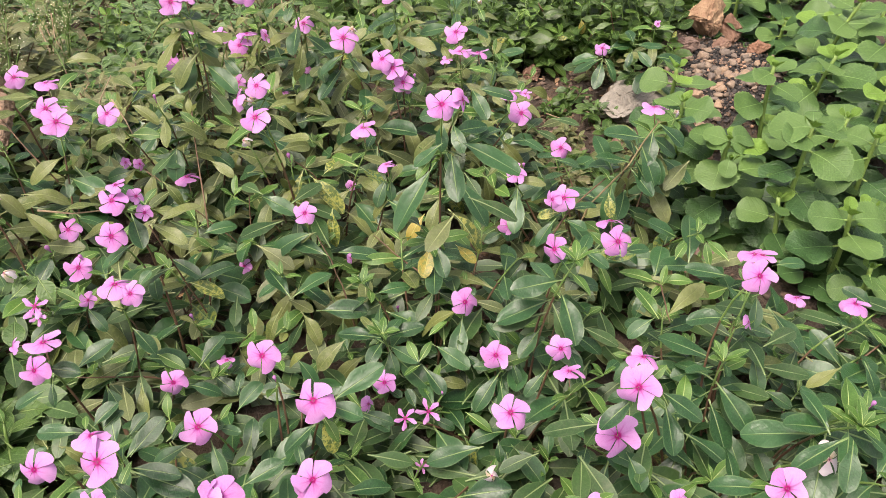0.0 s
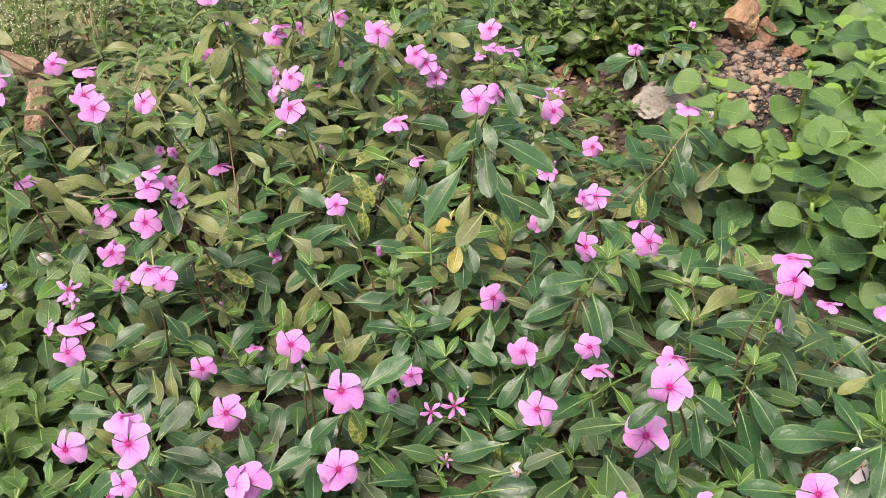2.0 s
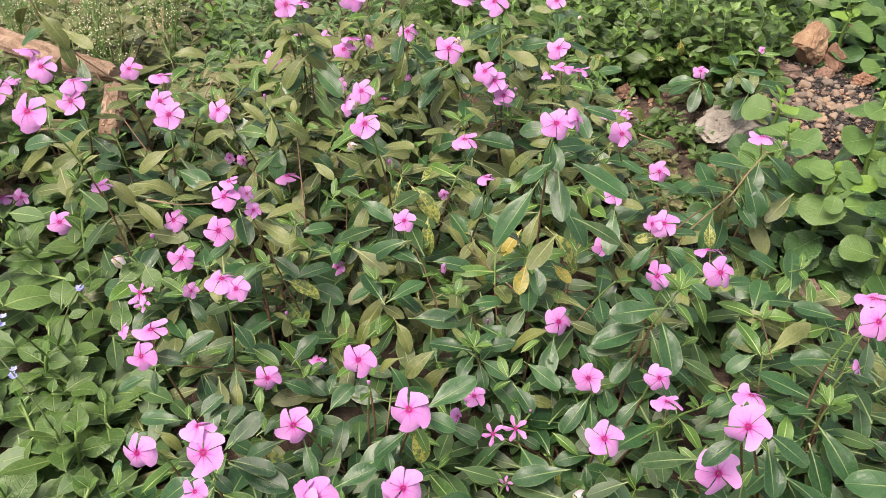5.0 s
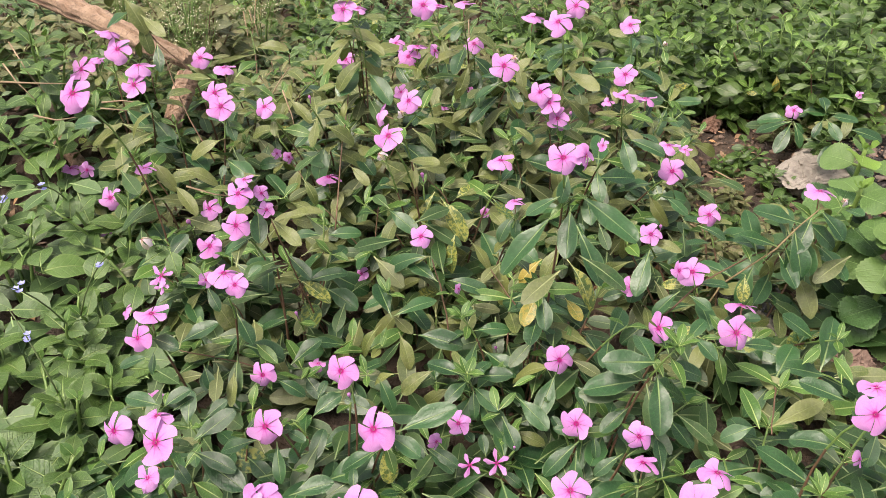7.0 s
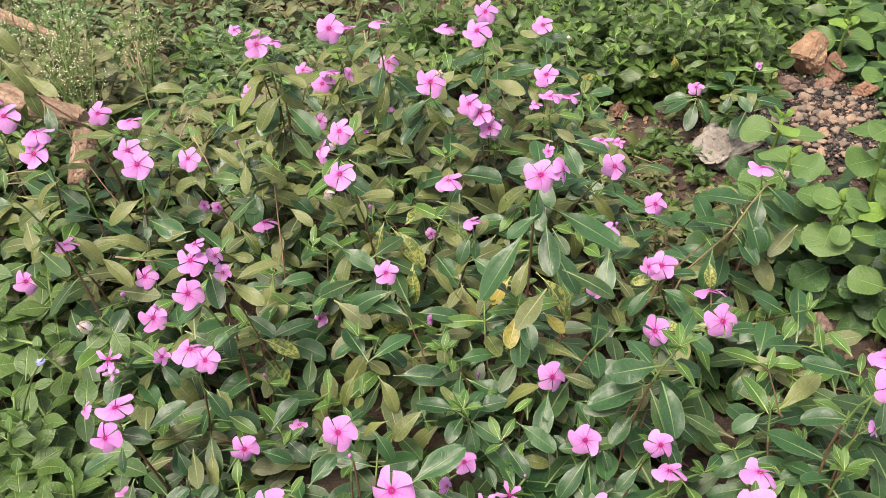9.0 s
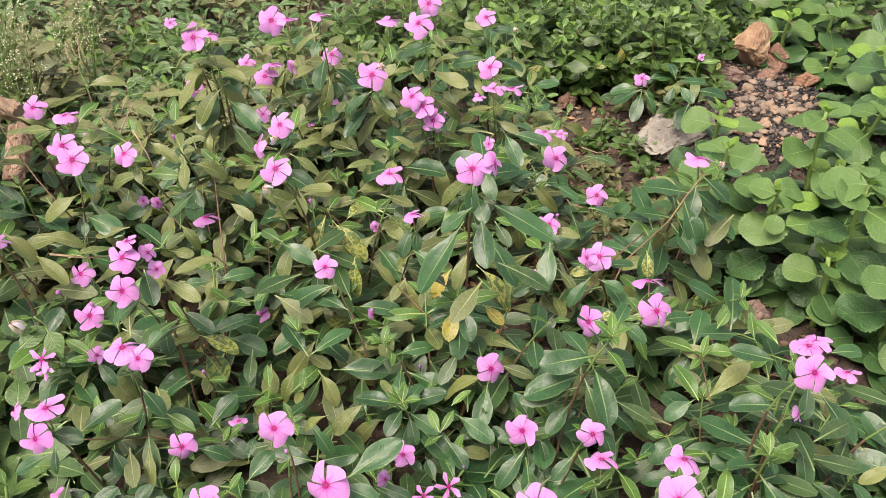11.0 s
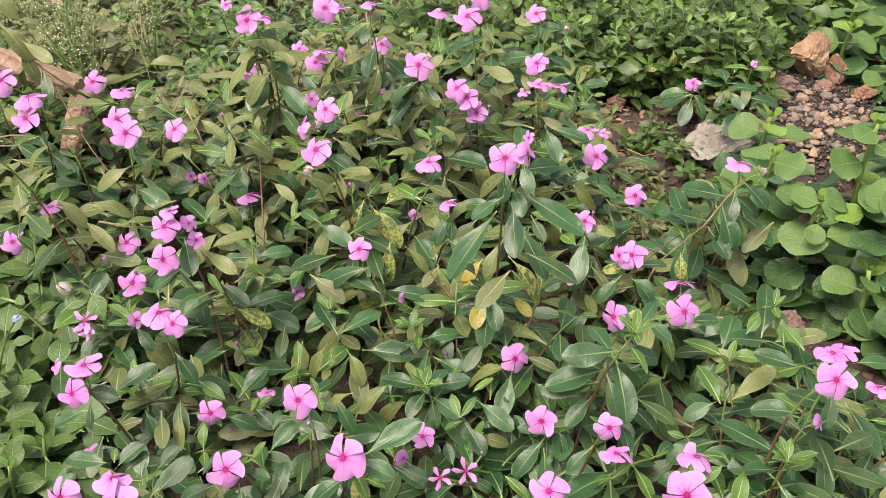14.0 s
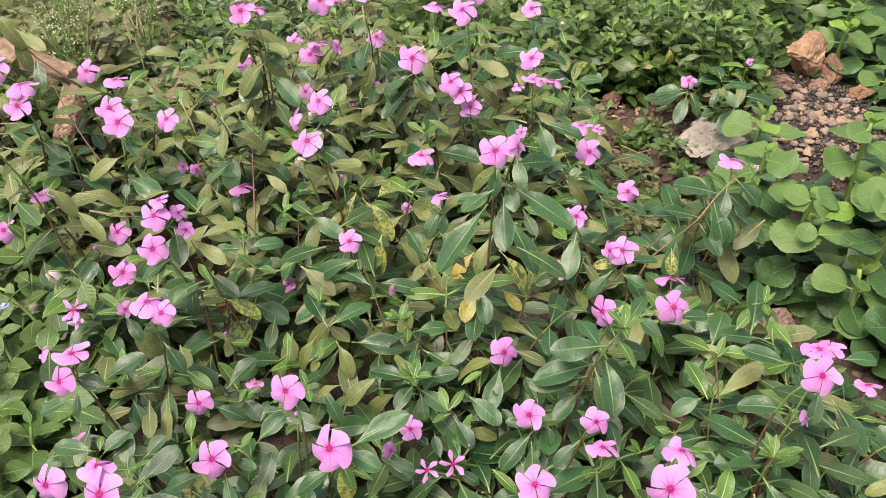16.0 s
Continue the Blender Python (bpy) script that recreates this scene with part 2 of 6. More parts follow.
M_DULLS = leaf_material("back_weed_leaves", (0.054, 0.078, 0.022), (0.142, 0.152, 0.050), (0.22, 0.24, 0.11), rough=0.55, worn=0.6, glow=0.12, island=True, mottle=(0.24, 0.18, 0.10), mottle_at=0.7)
M_PETAL = petal_material("pink_petal", (0.60, 0.205, 0.54), (0.68, 0.365, 0.69), (0.36, 0.002, 0.14), (0.46, 0.06, 0.34))
M_PALE = petal_material("faded_petal", (0.66, 0.56, 0.64), (0.72, 0.66, 0.68), (0.70, 0.45, 0.50), (0.72, 0.60, 0.60))
M_WILT = petal_material("wilted_petal", (0.62, 0.52, 0.36), (0.74, 0.68, 0.58), (0.45, 0.30, 0.20), (0.50, 0.38, 0.24))
M_EYE = rough_material("flower_eye", (0.21, 0.001, 0.10), (0.28, 0.003, 0.14), (0.40, 0.03, 0.20), 300.0, 0.6, 0.1)
M_GREEN = rough_material("green_stalk", (0.10, 0.19, 0.04), (0.15, 0.24, 0.06), (0.20, 0.24, 0.09), 60.0, 0.5, 0.2, 0.001)
M_JUICY = rough_material("juicy_stem", (0.17, 0.27, 0.06), (0.22, 0.33, 0.08), (0.24, 0.30, 0.10), 60.0, 0.5, 0.2, 0.001)
M_STEM = rough_material("reddish_stem", (0.105, 0.055, 0.032), (0.150, 0.085, 0.046), (0.13, 0.12, 0.052), 14.0, 0.6, 0.3, 0.001)
M_SPIKE = rough_material("flower_spike", (0.075, 0.115, 0.035), (0.105, 0.150, 0.050), (0.10, 0.09, 0.04), 200.0, 0.6, 0.3, 0.001)
M_TAN = rough_material("tan_stem", (0.20, 0.145, 0.07), (0.26, 0.20, 0.10), (0.15, 0.14, 0.06), 40.0, 0.7, 0.3, 0.001)
M_DRY = rough_material("dry_twig", (0.24, 0.17, 0.10), (0.33, 0.25, 0.16), (0.16, 0.11, 0.07), 40.0, 0.85, 0.4, 0.001)
M_SOIL = rough_material("soil", (0.062, 0.044, 0.032), (0.118, 0.078, 0.053), (0.032, 0.025, 0.020), 14.0, 0.95, 1.0, 0.02, 9.0)
M_CLOD = rough_material("soil_clod", (0.075, 0.052, 0.038), (0.125, 0.082, 0.056), (0.040, 0.030, 0.023), 60.0, 0.95, 0.8, 0.003, random_tone=0.4, island=True)
M_ORANGE = rough_material("orange_rock", (0.33, 0.20, 0.12), (0.46, 0.31, 0.19), (0.25, 0.12, 0.065), 30.0, 0.85, 1.0, 0.008)
M_RED = rough_material("red_stone", (0.20, 0.11, 0.075), (0.27, 0.16, 0.11), (0.14, 0.08, 0.058), 25.0, 0.8, 0.7, 0.004, random_tone=0.2)
M_PALEROCK = rough_material("pale_rock", (0.22, 0.195, 0.16), (0.31, 0.28, 0.235), (0.12, 0.10, 0.08), 26.0, 0.85, 0.8, 0.005, 5.0)
M_PEBBLE = rough_material("pebble", (0.17, 0.11, 0.08), (0.25, 0.165, 0.118), (0.14, 0.10, 0.08), 60.0, 0.8, 0.4, 0.002, random_tone=0.75, island=True)
M_PEBBLE_ONE = rough_material("pebble_single", (0.20, 0.145, 0.105), (0.30, 0.225, 0.165), (0.14, 0.105, 0.085), 60.0, 0.8, 0.4, 0.002, random_tone=0.4)
M_LOG = rough_material("log_wood", (0.25, 0.16, 0.105), (0.36, 0.25, 0.17), (0.09, 0.06, 0.042), 30.0, 0.92, 1.0, 0.006, 4.0)
M_GRIT = rough_material("dark_grit", (0.022, 0.020, 0.019), (0.038, 0.032, 0.029), (0.012, 0.011, 0.011), 40.0, 0.95, 1.0, 0.01)
M_ASH = rough_material("ash_grit", (0.035, 0.032, 0.031), (0.065, 0.056, 0.050), (0.02, 0.018, 0.017), 60.0, 0.9, 0.4, 0.002, random_tone=0.7, island=True)
M_WHITE = rough_material("tiny_flower", (0.62, 0.60, 0.40), (0.70, 0.70, 0.55), (0.50, 0.50, 0.25), 200.0, 0.8, 0.1)
M_LITTER = rough_material("dead_leaf", (0.20, 0.12, 0.07), (0.30, 0.19, 0.11), (0.11, 0.065, 0.04), 40.0, 0.85, 0.5, 0.002, random_tone=0.35, island=True)
M_BLUE = rough_material("blue_floret", (0.26, 0.28, 0.62), (0.36, 0.38, 0.70), (0.22, 0.20, 0.55), 200.0, 0.7, 0.1)


# ---- mesh makers ----
def mesh_of(name, verts, faces, mat, uvs=None, smooth=True, mats=None, idx=None, rims=None):
    me = bpy.data.meshes.new(name)
    me.from_pydata([tuple(v) for v in verts], [], faces)
    for x in (mats or [mat]):
        me.materials.append(x)
    if idx is not None:
        me.polygons.foreach_set("material_index", idx)
    if uvs is not None:
        layer = me.uv_layers.new(name="UVMap")
        flat = np.array(uvs, dtype=np.float32)[[l.vertex_index for l in me.loops]]
        layer.data.foreach_set("uv", flat.ravel())
        if rims is not None:
            layer = me.uv_layers.new(name="Rim")
            flat = np.array([(c, 0) for c in rims], dtype=np.float32)[[l.vertex_index for l in me.loops]]
            layer.data.foreach_set("uv", flat.ravel())
    me.polygons.foreach_set("use_smooth", [smooth] * len(me.polygons))
    me.update()
    return me


def part(name, me, parent, m=None, label=""):
    ob = new(name, me)
    ob.parent = parent
    if m is not None:
        ob.matrix_basis = m
    if label:
        ob["label"] = label
    return ob


def blade(width, power, skew, stalk=0.1, rows=9, fold=0.25, bend=0.25, wave=0.0, twist=0.0, teeth=0, tooth=0.0, seed=0, tip=0.0, oval=False, taper=0.72, cols=(-1, -0.55, 0, 0.55, 1)):
    """Vertices of a leaf one unit long along y: a stalk, then a blade with its own outline, fold, droop and ripple."""
    r = random.Random(seed)
    ph = r.uniform(0, 6.28)
    verts, uvs, faces = [], [], []
    for i in range(rows):
        t = i / (rows - 1)
        s = max(0.0, (t - stalk) / (1 - stalk))
        if oval:
            w = width * max(0.0, 1 - abs(2 * s ** skew - 1) ** 2.3) ** 0.5 * min(1.0, s / 0.5) ** taper
        else:
            w = width * max(0.0, math.sin(math.pi * min(1, s ** skew))) ** power if s > 0 else 0
        if tip and s > 0.8:
            w *= 1 - tip * (s - 0.8) / 0.2
        w = max(w, 0.012 if t < 0.99 else width * 0.22 if oval else 0.004)
        if teeth and s > 0.05:
            w *= 1 + tooth * (1 if (i % 2) else -1)
        for c in cols:
            x = c * w
            z = fold * abs(x) * (1 - 0.5 * abs(c)) - bend * t * t * 0.6 + wave * abs(c) * math.sin(ph + t * 11 + (2.0 if c > 0 else 0))
            z += twist * x * t
            y = t - 0.25 * bend * t * t
            verts.append((x, y, z))
            uvs.append((x, t))
    n = len(cols)
    for i in range(rows - 1):
        for j in range(n - 1):
            a = i * n + j
            faces.append((a, a + 1, a + n + 1, a + n))
    return verts, faces, uvs


def leaf_set(name, mat, count, seed, **kw):
    r, out = random.Random(seed), []
    for k in range(count):
        args = dict(kw)
        args["bend"] = kw.get("bend", 0.25) * r.uniform(0.2, 1.9)
        args["fold"] = kw.get("fold", 0.25) * r.uniform(0.4, 1.6)
        args["width"] = kw["width"] * r.uniform(0.86, 1.14)
        args["twist"] = r.uniform(-0.5, 0.5)
        v, f, u = blade(seed=seed * 31 + k, **args)
        cols = kw.get("cols", (-1, -0.55, 0, 0.55, 1))
        out.append(mesh_of(name, v, f, mat, u, rims=[cols[i % len(cols)] for i in range(len(v))]))
    return out


OUT = dict(width=0.195, power=0.75, skew=1.2, stalk=0.06, wave=0.020, oval=True, rows=11, fold=0.5, bend=0.4)
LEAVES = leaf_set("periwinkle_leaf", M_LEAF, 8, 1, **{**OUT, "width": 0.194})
OLIVES = leaf_set("dull_leaf", M_OLIVE, 8, 2, **{**OUT, "width": 0.166, "bend": 0.5})
FRESH = leaf_set("young_leaf", M_FRESH, 4, 3, **{**OUT, "oval": False, "width": 0.165, "power": 0.8, "skew": 1.0, "bend": 0.3, "fold": 0.7})
YELLOWS = leaf_set("yellow_leaf", M_YELLOW, 3, 4, **OUT)
MOTTLED = leaf_set("mottled_leaf", M_MOTTLED, 3, 5, **OUT)
BORAGE = leaf_set("borage_leaf", M_BORAGE, 6, 6, width=0.47, taper=0.22, power=0.5, skew=0.98, stalk=0.07, rows=24, fold=0.22, bend=0.3, wave=0.03, teeth=1, tooth=0.042, oval=True)
BORAGE_TIP = leaf_set("young_borage_leaf", M_BORAGE_TIP, 4, 26, width=0.45, taper=0.25, power=0.5, skew=0.98, stalk=0.05, rows=24, fold=0.5, bend=0.1, wave=0.03, teeth=1, tooth=0.042, oval=True)
BORAGE_OLD_SHADED = leaf_set("old_shaded_borage_leaf", M_BORAGE_DARK, 6, 16, width=0.47, taper=0.22, power=0.5, skew=0.98, stalk=0.07, rows=24, fold=0.3, bend=0.42, wave=0.05, teeth=1, tooth=0.034, oval=True)
WEED_TIPS = leaf_set("young_weed_leaf", M_FRESH, 3, 27, width=0.25, power=0.8, skew=0.9, stalk=0.12, rows=16, fold=0.5, bend=0.2, wave=0.01, teeth=1, tooth=0.02)
WEEDS = leaf_set("weed_leaf", M_WEED, 6, 7, width=0.255, power=1.0, skew=0.82, tip=0.3, stalk=0.14, rows=26, fold=0.3, bend=0.4, wave=0.014, teeth=1, tooth=0.022)
BUSH = leaf_set("bush_leaf", M_BUSH, 6, 8, width=0.17, power=0.8, skew=1.05, stalk=0.08, rows=9, fold=0.45, bend=0.4, wave=0.015, cols=(-1, 0, 1))
DULL = leaf_set("back_weed_leaf", M_DULL, 6, 9, width=0.18, power=0.85, skew=1.1, stalk=0.08, rows=7, fold=0.3, bend=0.5, cols=(-1, 0, 1))


def tube(points, radii, sides=6):
    """Verts and faces of a bent, tapering round rod through points, closed at its ends."""
    verts, faces = [], []
    n = len(points)
    pts = [Vector(p) for p in points]
    side = Vector((1, 0, 0))
    for i in range(n):
        d = (pts[min(i + 1, n - 1)] - pts[max(i - 1, 0)]).normalized()
        side = (side - d * side.dot(d))
        side = side.normalized() if side.length > 1e-4 else d.orthogonal().normalized()
        up = d.cross(side)
        for k in range(sides):
            a = 2 * math.pi * k / sides
            verts.append(pts[i] + (side * math.cos(a) + up * math.sin(a)) * radii[i])
    for i in range(n - 1):
        for k in range(sides):
            a, b2 = i * sides + k, i * sides + (k + 1) % sides
            faces.append((a, b2, b2 + sides, a + sides))
    faces.append(tuple(range(sides))[::-1])
    faces.append(tuple((n - 1) * sides + k for k in range(sides)))
    return verts, faces


def join(lists):
    verts, faces, idx = [], [], []
    for v, f, k in lists:
        o = len(verts)
        verts += [tuple(x) for x in v]
        faces += [tuple(i + o for i in q) for q in f]
        idx += [k] * len(f)
    return verts, faces, idx


def curve_points(a, b, sag, n=7, r=None):
    """Points from a up to b: upright at first, then leaning over; sag bends the middle sideways."""
    a, b = Vector(a), Vector(b)
    mid = Vector((a.x * 0.55 + b.x * 0.45, a.y * 0.55 + b.y * 0.45, a.z * 0.35 + b.z * 0.65)) + sag
    return [a * (1 - t) ** 2 + mid * 2 * t * (1 - t) + b * t * t for t in [i / (n - 1) for i in range(n)]]


def leaf_pose(base, way, up, size, roll=0.0):
    y = Vector(way).normalized()
    z = Vector(up) - y * Vector(up).dot(y)
    z = z.normalized() if z.length > 1e-3 else y.orthogonal().normalized()
    x = y.cross(z)
    m = Matrix((x, y, z)).transposed().to_4x4()
    return Matrix.Translation(base) @ m @ pose(0, 0, 0, 0, roll, 0) @ Matrix.Diagonal((size, size, size, 1))


def sprig(pts, stalk, leaves, mats, twigs=()):
    """One twig mesh: a stalk and leaves given as (leaf mesh, pose), with the leaf outlines kept for the veins."""
    v, f = tube(pts, stalk, 5)
    for tv2, tf2 in twigs:
        o = len(v)
        v = v + tv2
        f = f + [tuple(i + o for i in q) for q in tf2]
    verts, faces, idx, uvs, rims = [tuple(p) for p in v], list(f), [0] * len(f), [(0.0, 0.5)] * len(v), [0.0] * len(v)
    for verts0, faces0, uvs0, m, k in leaves:
        o = len(verts)
        verts += [tuple(m @ Vector(p)) for p in verts0]
        uvs += uvs0
        rims += [(-1.0, 0.0, 1.0)[i % 3] for i in range(len(verts0))]
        faces += [tuple(i + o for i in q) for q in faces0]
        idx += [k] * len(faces0)
    return mesh_of("foliage", verts, faces, None, uvs, mats=mats, idx=idx, rims=rims)


# ---- flower meshes: five petals round a red eye on a thin tube ----
def petal_mesh(name, mat, half, flat, cup, seed):
    """A petal half a unit long: a narrow claw widening to a blunt lopsided end, tilted like a propeller blade."""
    verts, uvs, faces = [], [], []
    rows, cols = 8, (-1, -0.5, 0, 0.5, 1)
    for i in range(rows):
        t = i / (rows - 1)
        w = 0.022 + half * min(1.0, (t / 0.82)) ** 1.12 * (1 - max(0.0, (t - 0.8) / 0.2) ** 2.2 * flat)
        for c in cols:
            y = 0.03 + t * 0.485 - 0.060 * c * c * t + 0.045 * c * t * t
            z = cup * t * (t - 0.5) - 0.08 * t * t + 0.012 * math.sin(4 * c + seed * 2) * t - 0.02 * c * c * t
            verts.append((c * w + 0.045 * t * t, y, z + 0.05 * c * t))
            uvs.append((c * w, t))
    n = len(cols)
    for i in range(rows - 1):
        for j in range(n - 1):
            a = i * n + j
            faces.append((a, a + 1, a + n + 1, a + n))
    return mesh_of(name, verts, faces, mat, uvs)


PETALS = [petal_mesh("petal", M_PETAL, 0.246, 0.34, 0.10, 1), petal_mesh("petal", M_PETAL, 0.260, 0.30, -0.16, 2), petal_mesh("petal", M_PETAL, 0.232, 0.36, 0.22, 3), petal_mesh("petal", M_PETAL, 0.240, 0.40, -0.28, 7)]
SLIM = [petal_mesh("petal", M_PETAL, 0.095, 0.6, 0.15, 4)]
WHITE = [petal_mesh("petal", M_PALE, 0.24, 0.4, -0.3, 8), petal_mesh("petal", M_PALE, 0.22, 0.45, 0.2, 9), petal_mesh("petal", M_WILT, 0.13, 0.7, -0.5, 10)]
FADED = [petal_mesh("petal", M_PALE, 0.16, 0.55, -0.3, 5), petal_mesh("petal", M_WILT, 0.10, 0.7, -0.5, 6)]
tv, tf = tube([(0, 0, -0.72), (0, 0, -0.4), (0, 0, -0.06), (0, 0, 0.0)], [0.022, 0.028, 0.032, 0.024], 7)
sv, sf = tube([(0, 0, -0.86), (0, 0, -0.76), (0, 0, -0.66)], [0.03, 0.05, 0.03], 6)
jv, jf, ji = join([(tv, tf, 0), (sv, sf, 1)])
TUBE = mesh_of("flower_tube", jv, jf, None, mats=[M_WILT, M_GREEN], idx=ji)
ev = [(0.030 * math.cos(a), 0.030 * math.sin(a), 0.010) for a in [k * math.pi / 4 for k in range(8)]] + [(0, 0, 0.003)]
EYE = mesh_of("eye", ev, [(k, (k + 1) % 8, 8) for k in range(8)], M_EYE)
bv, bf = tube([(0, 0, -0.9), (0, 0, -0.3), (0, 0, 0.0), (0, 0, 0.3), (0, 0, 0.5)], [0.05, 0.06, 0.16, 0.2, 0.05], 7)
BUD = mesh_of("bud", bv, bf, M_PETAL, uvs=[(v[0], 0.6) for v in bv])


def flower(plant, at, size, lean, round_, kind, r):
    """One bloom: kind 0 open, 1 narrow petals, 2 wilted, 3 bud, 4 faded but open."""
    m = Matrix.Translation(at) @ pose(0, 0, 0, 0, 0, round_) @ pose(0, 0, 0, lean, 0, 0) @ pose(0, 0, 0, 0, 0, r.uniform(0, 72)) @ Matrix.Diagonal((size, size, size, 1))
    if kind == 3:
        part("bud", BUD, plant, m)
        return
    head = part("flower", TUBE, plant, m)
    shut = {0: 0, 1: 6, 2: -38, 4: -10}[kind]
    for k in range(5):
        pool = {0: PETALS, 1: SLIM, 2: FADED, 4: WHITE}[kind]
        part("petal", r.choice(pool), head, pose(0, 0, 0, 0, 0, 72 * k + r.uniform(-4, 4)) @ pose(0, 0, 0, shut + r.uniform(-9, 5), 0, 0) @ Matrix.Diagonal((1, r.uniform(0.92, 1.06), 1, 1)))
    part("eye", EYE, head, pose(0, 0, 0.014))


# ---- the ground ----
def bump_at(x, y, cx, cy, h, r):
    return h * math.exp(-((x - cx) ** 2 + (y - cy) ** 2) / (r * r))


def ground_z(x, y):
    z = bump_at(x, y, -0.95, 1.15, 0.15, 0.42) + bump_at(x, y, 0.55, 1.55, 0.035, 0.25) + bump_at(x, y, 0.32, 0.8, 0.04, 0.1)
    if -3 < x < 3 and -2 < y < 5:
        z += 0.012 * noise.noise(Vector((x * 5, y * 5, 0))) + 0.005 * noise.noise(Vector((x * 19, y * 19, 3)))
    return z


def far_steps(a, b, n):
    inner = list(np.linspace(a, b, n))
    return [a - d for d in (900, 300, 90, 30, 10, 4, 1.5, 0.6)] + inner + [b + d for d in (0.6, 1.5, 4, 10, 30, 90, 300, 900)]


gx, gy = far_steps(-1.8, 1.8, 130), far_steps(-0.6, 3.2, 130)
gverts = [(x, y, ground_z(x, y)) for y in gy for x in gx]
gn = len(gx)
gfaces = [(j * gn + i, j * gn + i + 1, (j + 1) * gn + i + 1, (j + 1) * gn + i) for j in range(len(gy) - 1) for i in range(gn - 1)]
tagged(new("ground", mesh_of("ground", gverts, gfaces, M_SOIL)), "brown crumbly garden soil between the plants", "soil", kind="structure")


LOW_FORMS = [blade(seed=90 + q, width=0.168, power=0.75, skew=1.2, stalk=0.06, rows=7, fold=0.25, bend=0.1 + 0.08 * q, oval=True, cols=(-1, 0, 1)) for q in range(5)]


# ---- periwinkles ----


def stem_mesh(points, r0, r1, mats=(M_STEM, M_GREEN)):
    n = len(points)
    v, f = tube(points, [r0 + (r1 - r0) * i / (n - 1) for i in range(n)], 6)
    idx = [0 if k // 6 < (n - 1) * 0.7 else 1 for k in range(len(f))]
    return mesh_of("stem", v, f, None, mats=list(mats), idx=idx)


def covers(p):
    """Whether a leaf with its middle at p would hide one of the SEEN leaves from the camera."""
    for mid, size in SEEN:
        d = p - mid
        along = d.dot(TO_CAMERA)
        if 0.008 < along < 0.2 and (d - TO_CAMERA * along).length < 0.012 + size * 0.35:
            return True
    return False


def periwinkle_shoot(plant, root, tip, r, olive=0.3, pairs=5, size=0.056, step=0.0205, low=None, single=5, crown=False, free=False):
    """A stem from the root to the tip with crossed pairs of leaves: young ones stand up, old ones hang."""
    # bowed to +y, away from the camera, so leaves hide tall stems from it
    sag = Vector((r.uniform(-0.022, 0.022), r.uniform(0.005, 0.045) + max(0.0, tip[2] - 0.24) * 0.7, 0))
    pts = curve_points(root, tip, sag, 9)
    part("stem", stem_mesh(pts, 0.0016, 0.0010), plant)
    turn = r.uniform(0, 180)
    length = sum((pts[i + 1] - pts[i]).length for i in range(8))
    for k in range(pairs):
        d = 0.002 + k * step * r.uniform(0.88, 1.14)
        if d > length * 0.85:
            break
        s, acc = len(pts) - 1, 0.0
        while s > 0 and acc + (pts[s] - pts[s - 1]).length < d:
            acc += (pts[s] - pts[s - 1]).length
            s -= 1
        seg = pts[s] - pts[s - 1]
        p = pts[s] - seg.normalized() * (d - acc)
        axis = seg.normalized()
        turn += 90 + r.uniform(-14, 14)
        for half in (0, 180):
            a = radians(turn + half + r.uniform(-12, 12))
            flat = Vector((math.cos(a), math.sin(a), 0))
            flat = (flat - axis * flat.dot(axis) * 0.7).normalized()
            lift = ((0.42, 0.12, -0.05, -0.2, -0.32, -0.42) if crown else (0.75, 0.32, 0.02, -0.18, -0.32, -0.42))[min(k, 5)] + r.uniform(-0.25, 0.2)
            way = (flat + Vector((0, 0, lift))).normalized()
            grow = ((0.72, 1.0, 1.1, 1.12, 1.08, 1.0) if crown else (0.45, 0.78, 1.0, 1.12, 1.1, 1.02))[min(k, 5)] * r.uniform(0.82, 1.2) * size
            m = leaf_pose(p + flat * 0.001, way, Vector((r.uniform(-0.3, 0.3), -0.3 + r.uniform(-0.3, 0.3), 1)), grow, r.uniform(-18, 18))
            # leave out leaves that would hide a SEEN leaf from the camera
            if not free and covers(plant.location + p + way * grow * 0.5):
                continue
            if k >= single and low is not None:
                low.append((*r.choice(LOW_FORMS), m, 2 if r.random() < olive else 1))
                continue
            if k == 0 and r.random() < (0.4 if crown else 0.8) or k == 1 and r.random() < 0.3:
                pool = FRESH
            else:
                q = r.random()
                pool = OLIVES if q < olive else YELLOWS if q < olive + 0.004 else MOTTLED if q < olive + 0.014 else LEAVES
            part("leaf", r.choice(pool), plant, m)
    if r.random() < 0.45:
        for half in (0, 180):
            a = radians(turn + 45 + half)
            part("leaf", r.choice(FRESH), plant, leaf_pose(pts[-1], (math.cos(a) * 0.6, math.sin(a) * 0.6, 0.8), (0, -0.2, 1), size * r.uniform(0.25, 0.36)))


